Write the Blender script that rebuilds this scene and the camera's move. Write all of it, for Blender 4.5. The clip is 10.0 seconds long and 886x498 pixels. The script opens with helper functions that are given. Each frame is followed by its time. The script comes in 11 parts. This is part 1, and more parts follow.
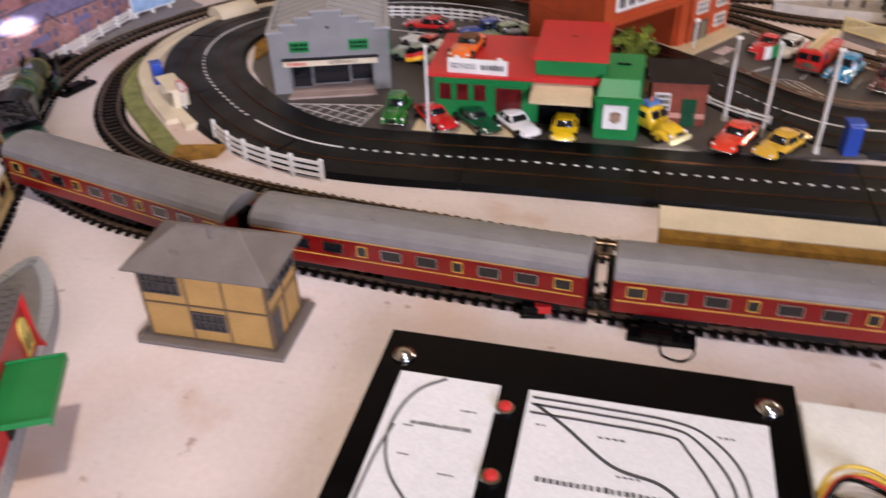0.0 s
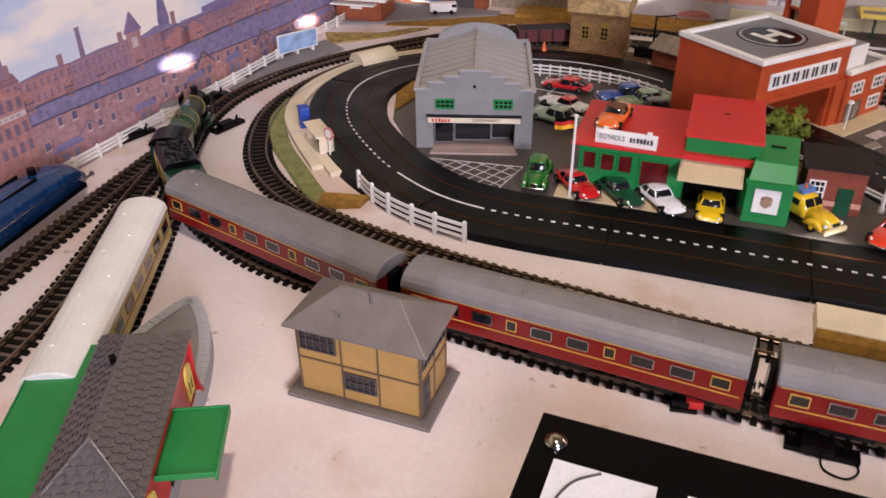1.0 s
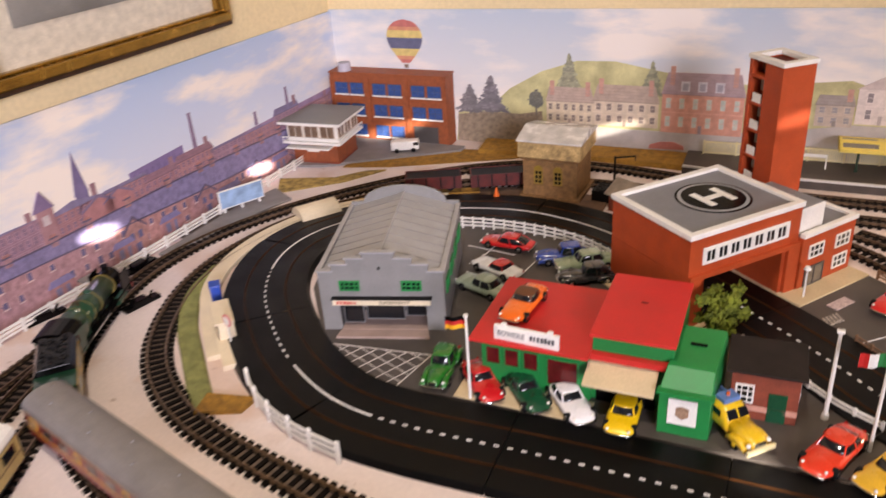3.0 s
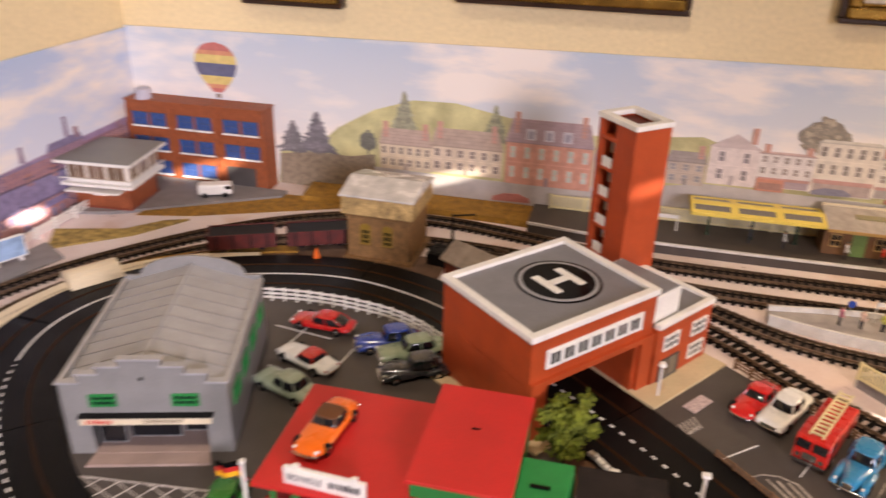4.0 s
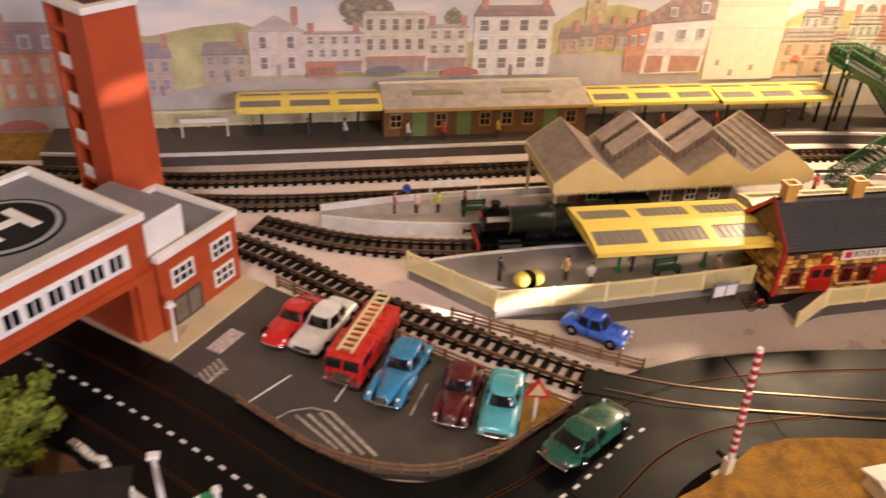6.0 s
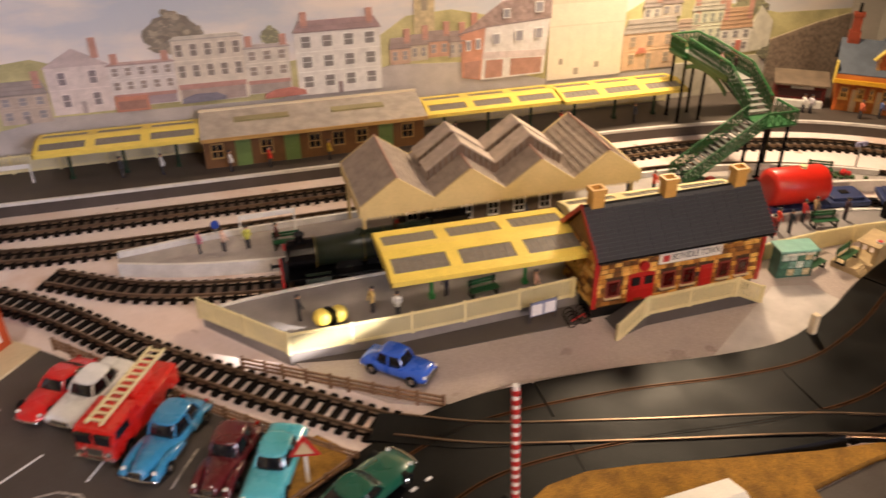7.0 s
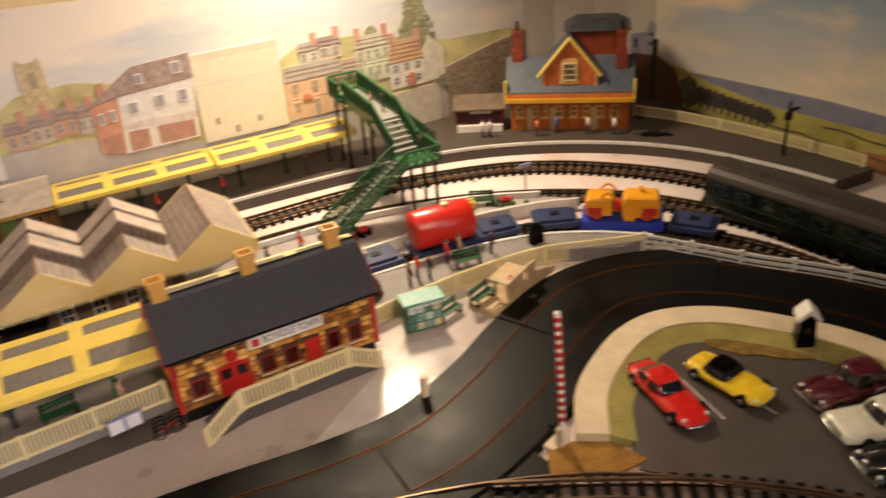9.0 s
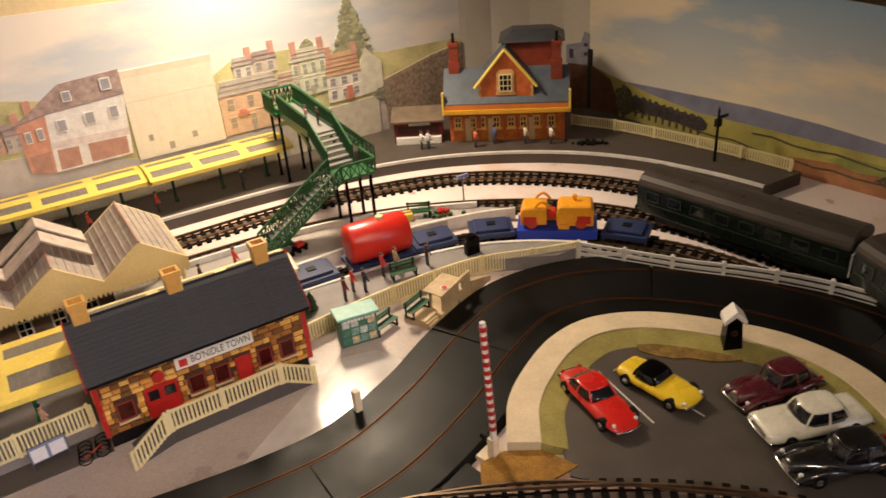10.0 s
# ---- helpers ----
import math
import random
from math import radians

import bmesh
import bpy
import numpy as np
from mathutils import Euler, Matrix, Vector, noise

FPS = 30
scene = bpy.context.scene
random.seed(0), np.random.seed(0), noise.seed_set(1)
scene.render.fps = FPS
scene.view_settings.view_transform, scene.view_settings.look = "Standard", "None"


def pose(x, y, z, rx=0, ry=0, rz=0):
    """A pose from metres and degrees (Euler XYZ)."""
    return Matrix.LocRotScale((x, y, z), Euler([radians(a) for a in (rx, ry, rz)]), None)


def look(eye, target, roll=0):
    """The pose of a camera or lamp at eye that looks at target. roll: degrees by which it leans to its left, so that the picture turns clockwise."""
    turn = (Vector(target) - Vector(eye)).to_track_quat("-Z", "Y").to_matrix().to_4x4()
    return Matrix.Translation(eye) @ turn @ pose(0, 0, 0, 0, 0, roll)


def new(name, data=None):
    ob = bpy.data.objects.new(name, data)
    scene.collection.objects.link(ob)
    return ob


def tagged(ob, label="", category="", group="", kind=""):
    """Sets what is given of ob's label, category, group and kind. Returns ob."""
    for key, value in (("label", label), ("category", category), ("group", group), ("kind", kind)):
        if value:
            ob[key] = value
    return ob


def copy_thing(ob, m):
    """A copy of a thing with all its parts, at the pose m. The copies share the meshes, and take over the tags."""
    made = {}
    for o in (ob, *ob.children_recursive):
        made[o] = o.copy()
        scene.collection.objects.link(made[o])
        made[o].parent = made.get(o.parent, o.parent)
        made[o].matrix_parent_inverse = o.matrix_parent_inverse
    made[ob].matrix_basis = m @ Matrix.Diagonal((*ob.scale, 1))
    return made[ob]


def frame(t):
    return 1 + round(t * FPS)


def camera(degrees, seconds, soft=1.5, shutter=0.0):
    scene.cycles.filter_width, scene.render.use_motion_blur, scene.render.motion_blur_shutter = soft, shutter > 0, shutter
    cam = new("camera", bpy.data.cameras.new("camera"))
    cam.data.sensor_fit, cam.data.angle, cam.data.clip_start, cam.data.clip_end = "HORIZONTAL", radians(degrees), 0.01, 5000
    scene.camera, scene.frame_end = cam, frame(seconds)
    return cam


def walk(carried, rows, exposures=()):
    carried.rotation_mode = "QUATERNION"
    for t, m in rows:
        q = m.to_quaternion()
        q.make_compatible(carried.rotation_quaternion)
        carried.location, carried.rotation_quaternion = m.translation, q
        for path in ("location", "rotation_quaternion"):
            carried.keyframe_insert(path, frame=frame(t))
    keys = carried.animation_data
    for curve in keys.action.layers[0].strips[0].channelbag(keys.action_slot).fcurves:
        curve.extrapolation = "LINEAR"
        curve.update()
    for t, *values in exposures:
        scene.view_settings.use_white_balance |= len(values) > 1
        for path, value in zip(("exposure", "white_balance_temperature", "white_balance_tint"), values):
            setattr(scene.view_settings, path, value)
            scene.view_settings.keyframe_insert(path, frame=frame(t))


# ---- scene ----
cam = camera(58.14, 10.0, soft=1.5, shutter=0.5)
# seconds, place, then turn, tilt and lean in degrees
PATH = [
    (0.0, 0.1157, -0.0962, 0.3165, 12.47, -34.68, -1.75),
    (0.5, 0.0831, -0.0973, 0.3282, 17.51, -33.17, -1.08),
    (1.0, 0.0676, -0.0931, 0.3396, 19.33, -32.33, -0.33),
    (1.5, 0.0875, -0.0738, 0.3554, 23.26, -32.28, 0.40),
    (2.0, 0.1202, -0.0399, 0.3836, 28.26, -30.21, -0.16),
    (2.5, 0.1553, 0.0025, 0.4022, 29.46, -28.24, -0.55),
    (2.7, 0.1697, 0.0208, 0.3991, 26.71, -27.69, -3.53),
    (3.8, 0.1510, 0.1835, 0.3930, 16.63, -26.64, 0.81),
    (4.0, 0.1542, 0.2121, 0.3899, 13.12, -26.73, 1.33),
    (4.5, 0.1748, 0.2643, 0.3643, 5.55, -29.47, 2.49),
    (5.0, 0.2123, 0.2858, 0.3483, -2.19, -30.73, 3.23),
    (5.5, 0.2424, 0.3111, 0.3348, -8.14, -31.80, 2.81),
    (5.7, 0.2612, 0.3174, 0.3350, -9.78, -31.92, 2.86),
    (6.8, 0.3813, 0.3451, 0.3288, -14.70, -31.67, 0.96),
    (7.0, 0.4079, 0.3476, 0.3260, -15.15, -31.13, -0.45),
    (7.5, 0.4589, 0.3595, 0.3156, -16.96, -31.39, -1.04),
    (8.0, 0.5118, 0.3638, 0.3144, -18.44, -30.83, -2.90),
    (8.5, 0.5588, 0.3617, 0.3156, -21.13, -30.04, -4.45),
    (9.0, 0.6071, 0.3422, 0.3176, -25.39, -29.41, -4.82),
    (9.5, 0.6342, 0.3270, 0.3182, -29.63, -28.72, -4.58),
    (10.0, 0.6227, 0.3344, 0.3162, -28.85, -28.82, -4.58),
]
EXPOSURES = [(0.0, -0.10, 6300, 13), (1.0, -0.12, 6500, 14), (2.5, 0.06, 6850, 13), (4.0, 0.12, 7250, 15), (5.5, -0.05, 7300, 20), (7.0, -0.32, 7000, 16), (8.5, -0.42, 6750, 13), (10.0, -0.42, 6400, 12)]
walk(cam, [(t, pose(x, y, z, 90 + tilt, 0, turn) @ pose(0, 0, 0, 0, 0, lean)) for t, x, y, z, turn, tilt, lean in PATH], EXPOSURES)

# ---------------------------------------------------------------- light
world = bpy.data.worlds.new("room_air")
scene.world = world
world.use_nodes = True
world.node_tree.nodes["Background"].inputs[0].default_value = (1.0, 0.93, 0.85, 1)
world.node_tree.nodes["Background"].inputs[1].default_value = 0.003


def area_lamp(name, eye, target, watts, size, colour):
    data = bpy.data.lights.new(name, "AREA")
    data.energy, data.size, data.color = watts, size, colour
    lamp = new(name, data)
    lamp.matrix_world = look(eye, target)
    return lamp


# daylight from the window behind the walk, a ceiling lamp, an added front fill and a warm bracket lamp on the back wall
area_lamp("window_light", (1.30, -1.6, 0.80), (-0.35, 0.76, 0.10), 5.5, 0.8, (0.94, 0.93, 1.14)).data.spread = radians(44)
area_lamp("unseen_overhead_light", (0.05, 0.10, 1.40), (0.02, 0.24, 0.0), 3.8, 0.12, (1.0, 0.90, 0.80)).data.spread = radians(105)
# added fill for the right-hand station fronts, no such lamp is known
area_lamp("unseen_overhead_light", (0.72, -0.60, 1.15), (0.69, 0.80, 0.02), 0.60, 0.12, (1.0, 0.76, 0.54)).data.spread = radians(30)
bracket = bpy.data.lights.new("wall_lamp", "SPOT")
bracket.spot_size, bracket.spot_blend = radians(176), 1.0
bracket.energy, bracket.shadow_soft_size, bracket.color = 11.0, 0.03, (1.0, 0.80, 0.55)
new("wall_lamp", bracket).matrix_world = look((0.862, 1.015, 0.315), (0.775, 0.875, 0.0))

# small bright slivers of low sun, each laid by an added spot lamp
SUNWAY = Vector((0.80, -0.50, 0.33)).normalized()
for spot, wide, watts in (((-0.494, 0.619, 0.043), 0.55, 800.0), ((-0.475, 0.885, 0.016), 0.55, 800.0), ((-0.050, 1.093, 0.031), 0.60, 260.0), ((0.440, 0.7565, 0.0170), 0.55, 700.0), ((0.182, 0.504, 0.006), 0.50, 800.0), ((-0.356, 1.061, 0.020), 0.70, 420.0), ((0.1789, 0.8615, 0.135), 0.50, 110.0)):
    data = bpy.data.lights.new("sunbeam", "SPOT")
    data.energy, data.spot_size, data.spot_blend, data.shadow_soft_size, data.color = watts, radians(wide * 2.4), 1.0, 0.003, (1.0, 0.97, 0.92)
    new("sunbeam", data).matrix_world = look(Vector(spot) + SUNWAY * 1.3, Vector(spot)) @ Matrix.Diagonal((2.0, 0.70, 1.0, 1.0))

# ---------------------------------------------------------------- materials
def rgb(r, g, b):
    """Colour from 0..255 display values to linear."""
    return tuple((c / 255 / 12.92) if c / 255 < 0.04045 else ((c / 255 + 0.055) / 1.055) ** 2.4 for c in (r, g, b))


MATS = {}


def mat(name, col, rough=0.5, metal=0.0, var=0.14, scale=40.0, bump=0.0, bscale=600.0, coat=0.0, fine=0.06, spec=0.5, uneven=0.08):
    """A procedural surface: two scales of colour variation, uneven gloss and fine relief."""
    if name in MATS:
        return MATS[name]
    m = bpy.data.materials.new(name)
    m.use_nodes = True
    nt = m.node_tree
    bsdf = nt.nodes["Principled BSDF"]
    co = nt.nodes.new("ShaderNodeTexCoord")
    big = nt.nodes.new("ShaderNodeTexNoise")
    big.inputs["Scale"].default_value, big.inputs["Detail"].default_value = scale, 5.0
    small = nt.nodes.new("ShaderNodeTexNoise")
    small.inputs["Scale"].default_value, small.inputs["Detail"].default_value = bscale, 3.0
    for n in (big, small):
        nt.links.new(co.outputs["Object"], n.inputs["Vector"])
    ramp = nt.nodes.new("ShaderNodeValToRGB")
    lo, hi = [c * (1 - var) for c in col], [min(1.0, c * (1 + var)) for c in col]
    ramp.color_ramp.elements[0].position, ramp.color_ramp.elements[1].position = 0.32, 0.68
    ramp.color_ramp.elements[0].color, ramp.color_ramp.elements[1].color = (*lo, 1), (*hi, 1)
    nt.links.new(big.outputs["Fac"], ramp.inputs["Fac"])
    mul = nt.nodes.new("ShaderNodeMix")
    mul.data_type, mul.blend_type = "RGBA", "MULTIPLY"
    grain = nt.nodes.new("ShaderNodeMapRange")
    grain.inputs["From Min"].default_value, grain.inputs["From Max"].default_value = 0.3, 0.7
    grain.inputs["To Min"].default_value, grain.inputs["To Max"].default_value = 1 - fine * 2, 1.0
    nt.links.new(small.outputs["Fac"], grain.inputs["Value"])
    mul.inputs["Factor"].default_value = 1.0
    nt.links.new(ramp.outputs["Color"], mul.inputs[6])
    nt.links.new(grain.outputs["Result"], mul.inputs[7])
    nt.links.new(mul.outputs[2], bsdf.inputs["Base Color"])
    gloss = nt.nodes.new("ShaderNodeMapRange")
    gloss.inputs["To Min"].default_value, gloss.inputs["To Max"].default_value = max(0.03, rough - uneven), min(1.0, rough + uneven)
    nt.links.new(big.outputs["Fac"], gloss.inputs["Value"])
    nt.links.new(gloss.outputs["Result"], bsdf.inputs["Roughness"])
    bsdf.inputs["Metallic"].default_value = metal
    bsdf.inputs["Specular IOR Level"].default_value = spec
    bsdf.inputs["Coat Weight"].default_value = coat
    bsdf.inputs["Coat Roughness"].default_value = 0.12
    if bump > 0:
        bp = nt.nodes.new("ShaderNodeBump")
        bp.inputs["Strength"].default_value, bp.inputs["Distance"].default_value = bump, 0.0006
        nt.links.new(small.outputs["Fac"], bp.inputs["Height"])
        nt.links.new(bp.outputs["Normal"], bsdf.inputs["Normal"])
    MATS[name] = m
    return m


BOARD = mat("board_paint", rgb(228, 213, 208), 0.42, var=0.10, scale=9, bump=0.1, bscale=250, fine=0.04)
ROAD = mat("road_plastic", rgb(9, 9, 10), 0.42, var=0.35, scale=26, bump=0.3, bscale=1400, fine=0.3, spec=0.18, uneven=0.26)
BRASS = mat("slot_brass", rgb(80, 48, 22), 0.48, metal=0.6, var=0.25, scale=90)
WHITE = mat("white_plastic", rgb(232, 228, 220), 0.4, var=0.05, scale=60)
ROADPAINT = mat("road_paint", rgb(225, 222, 218), 0.55, var=0.12, scale=300)
SLEEPER = mat("sleeper_plastic", rgb(20, 15, 12), 0.55, var=0.3, scale=120, bump=0.2, spec=0.08)
GAPBROWN = mat("grey_brown_gap", rgb(104, 88, 78), 0.8, var=0.35, scale=120, bump=0.4)
RAIL = mat("rail_steel", rgb(134, 112, 92), 0.34, metal=0.8, var=0.25, scale=60)
WALLCREAM = mat("cream_wall_paint", rgb(236, 214, 168), 0.75, var=0.05, scale=5, bump=0.1, bscale=200)
CEIL = mat("ceiling_paint", rgb(236, 232, 224), 0.85, var=0.03, scale=4)
FLOORM = mat("brown_carpet", rgb(118, 92, 74), 0.95, var=0.2, scale=30, bump=0.4, bscale=300)
YARD = mat("grey_yard_card", rgb(78, 71, 66), 0.46, var=0.12, scale=50, bump=0.3, bscale=900)
GRASS = mat("green_flock", rgb(150, 152, 90), 0.95, var=0.25, scale=90, bump=0.9, bscale=1500, fine=0.3)
STRAW = mat("straw_flock", rgb(176, 128, 48), 0.95, var=0.3, scale=110, bump=0.9, bscale=1500, fine=0.3)
CREAMCARD = mat("cream_card", rgb(226, 210, 180), 0.6, var=0.06, scale=40)

BLACK = mat("black_plastic", rgb(9, 8, 9), 0.18, var=0.2, scale=80, spec=0.14)
# dull black for sooty parts, and for shade inside openings
SOOTSHADE = mat("soot_and_shade_black", rgb(9, 8, 8), 0.5, var=0.25, scale=90, bump=0.2, spec=0.25)
CHROME = mat("chrome", rgb(205, 205, 205), 0.16, metal=1.0, var=0.05)
GLASSD = mat("dark_window", rgb(22, 24, 28), 0.08, var=0.2, scale=60, coat=0.4)
GLASSB = mat("blue_window", rgb(58, 84, 138), 0.2, var=0.2, scale=200)
GREYPL = mat("grey_plastic", rgb(128, 126, 122), 0.45, var=0.08, scale=50, bump=0.1)
GREYDK = mat("dark_grey_plastic", rgb(76, 71, 69), 0.48, var=0.12, scale=50, bump=0.15)
REDPL = mat("red_plastic", rgb(196, 40, 38), 0.45, var=0.08, scale=40, bump=0.1, bscale=900)
GREENPL = mat("green_plastic", rgb(24, 128, 62), 0.42, var=0.1, scale=40, bump=0.1, bscale=900)
BEIGE = mat("beige_plastic", rgb(205, 184, 146), 0.5, var=0.06, scale=50)
TANPL = mat("tan_plastic", rgb(176, 138, 78), 0.5, var=0.08, scale=60, bump=0.1)
STONE = mat("mustard_stone", rgb(124, 90, 48), 0.7, var=0.28, scale=180, bump=0.6, bscale=500, fine=0.15)
YELLOW = mat("yellow_plastic", rgb(234, 208, 98), 0.42, var=0.06, scale=60)
PALEYEL = mat("pale_yellow_plastic", rgb(228, 214, 164), 0.45, var=0.06, scale=60)
SKYLIGHT = mat("skylight_card", rgb(122, 115, 106), 0.35, var=0.12, scale=300)
BRICKO = mat("orange_brick_plastic", rgb(180, 72, 32), 0.5, var=0.12, scale=60, bump=0.35, bscale=1100, fine=0.1)
BRICKB = mat("brown_brick_card", rgb(156, 82, 46), 0.6, var=0.2, scale=140, bump=0.4, bscale=1000, fine=0.16)
BRICKR = mat("red_brick_card", rgb(140, 66, 44), 0.65, var=0.18, scale=120, bump=0.4, bscale=900, fine=0.15)
MAROON = mat("maroon_coach_paint", rgb(118, 14, 15), 0.3, var=0.08, scale=60, coat=0.25, spec=0.35)
LOCOGREEN = mat("loco_green_paint", rgb(18, 60, 40), 0.3, var=0.12, scale=60, coat=0.4)
COACHGREEN = mat("coach_green_paint", rgb(10, 20, 14), 0.28, var=0.12, scale=60, coat=0.3)
ROOFGREY = mat("coach_roof_grey", rgb(122, 117, 115), 0.42, var=0.1, scale=60, bump=0.1)
GOLD = mat("gold_lining", rgb(205, 160, 70), 0.45, var=0.1)
CREAMCOACH = mat("cream_coach_roof", rgb(226, 222, 216), 0.45, var=0.06, scale=40, bump=0.1)
BLUELOCO = mat("blue_loco_paint", rgb(12, 52, 94), 0.28, var=0.15, scale=50, coat=0.4)
TILEGREY = mat("brown_grey_tiles", rgb(96, 90, 88), 0.24, var=0.16, scale=90, bump=0.15)
SLATE = mat("dark_slate_plastic", rgb(66, 68, 74), 0.38, var=0.15, scale=90, bump=0.2)
WEATHERED = mat("weathered_grey_card", rgb(160, 146, 134), 0.6, var=0.2, scale=120, bump=0.3)
BRIDGEGREEN = mat("bridge_green", rgb(30, 88, 44), 0.4, var=0.12, scale=80)
TEAL = mat("turquoise_plastic", rgb(126, 178, 164), 0.4, var=0.1, scale=120)
WOODRAIL = mat("brown_fence_plastic", rgb(126, 94, 70), 0.6, var=0.2, scale=150)
PLATGREY = mat("platform_grey", rgb(132, 126, 124), 0.6, var=0.12, scale=70, bump=0.3, bscale=900)
TYRE = mat("tyre_rubber", rgb(14, 14, 14), 0.7, var=0.15, spec=0.2)
BAKEWOOD = mat("bare_wood", rgb(176, 122, 66), 0.6, var=0.25, scale=60)
PAPER = mat("printed_paper", rgb(232, 230, 232), 0.16, var=0.03, scale=30)
INK = mat("printed_ink", rgb(70, 70, 74), 0.5, var=0.1)
WIREY = mat("yellow_wire", rgb(216, 182, 60), 0.4, var=0.05)
WIRER = mat("red_wire", rgb(188, 40, 34), 0.4, var=0.05)
BLUEPL = mat("blue_plastic", rgb(36, 72, 168), 0.4, var=0.1)
NAVY = mat("navy_plastic", rgb(40, 52, 92), 0.45, var=0.15, scale=90)
ORANGE = mat("orange_plastic", rgb(226, 104, 36), 0.35, var=0.1)
LEAF = mat("leaf_flock", rgb(112, 120, 34), 0.9, var=0.45, scale=120, bump=0.6, bscale=1200)
BARK = mat("bark", rgb(70, 50, 34), 0.9, var=0.3, scale=200)


def cobble_material():
    """Printed fan cobbles: small cells with darker joints on glossy card."""
    m = mat("cobbled_card", rgb(178, 164, 156), 0.30, var=0.08, scale=18, fine=0.06)
    nt = m.node_tree
    b = nt.nodes["Principled BSDF"]
    co = nt.nodes.new("ShaderNodeTexCoord")
    vor = nt.nodes.new("ShaderNodeTexVoronoi")
    vor.feature = "DISTANCE_TO_EDGE"
    vor.inputs["Scale"].default_value = 420.0
    vor.inputs["Randomness"].default_value = 0.55
    nt.links.new(co.outputs["Object"], vor.inputs["Vector"])
    rng = nt.nodes.new("ShaderNodeMapRange")
    rng.inputs["From Max"].default_value = 0.22
    rng.inputs["To Min"].default_value = 0.90
    nt.links.new(vor.outputs["Distance"], rng.inputs["Value"])
    mul = nt.nodes.new("ShaderNodeMix")
    mul.data_type, mul.blend_type = "RGBA", "MULTIPLY"
    mul.inputs["Factor"].default_value = 1.0
    nt.links.new(b.inputs["Base Color"].links[0].from_socket, mul.inputs[6])
    nt.links.new(rng.outputs["Result"], mul.inputs[7])
    nt.links.new(mul.outputs[2], b.inputs["Base Color"])
    bp = nt.nodes.new("ShaderNodeBump")
    bp.inputs["Strength"].default_value, bp.inputs["Distance"].default_value = 0.12, 0.0003
    nt.links.new(rng.outputs["Result"], bp.inputs["Height"])
    nt.links.new(bp.outputs["Normal"], b.inputs["Normal"])
    return m


COBBLE = cobble_material()

WARMGREY = mat("warm_grey_plastic", rgb(112, 103, 97), 0.45, var=0.12, scale=50, bump=0.15)
PADGREY = mat("helipad_grey", rgb(122, 121, 124), 0.45, var=0.08, scale=60, bump=0.15)


def stained_board():
    """Tan glue and water stains on the painted board, with a few dark specks."""
    nt = BOARD.node_tree
    b = nt.nodes["Principled BSDF"]
    co = nt.nodes.new("ShaderNodeTexCoord")
    last = b.inputs["Base Color"].links[0].from_socket
    for scale, lo, hi, share, col in ((5.0, 0.50, 0.70, 0.75, rgb(202, 166, 136)), (14.0, 0.58, 0.68, 0.45, rgb(196, 158, 128)), (55.0, 0.66, 0.72, 0.6, rgb(146, 110, 86))):
        ns = nt.nodes.new("ShaderNodeTexNoise")
        ns.inputs["Scale"].default_value, ns.inputs["Detail"].default_value = scale, 4.0
        nt.links.new(co.outputs["Object"], ns.inputs["Vector"])
        rng = nt.nodes.new("ShaderNodeMapRange")
        rng.inputs["From Min"].default_value, rng.inputs["From Max"].default_value, rng.inputs["To Max"].default_value = lo, hi, share
        nt.links.new(ns.outputs["Fac"], rng.inputs["Value"])
        mix = nt.nodes.new("ShaderNodeMix")
        mix.data_type = "RGBA"
        nt.links.new(rng.outputs["Result"], mix.inputs[0])
        nt.links.new(last, mix.inputs[6])
        mix.inputs[7].default_value = (*col, 1)
        last = mix.outputs[2]
    nt.links.new(last, b.inputs["Base Color"])


stained_board()

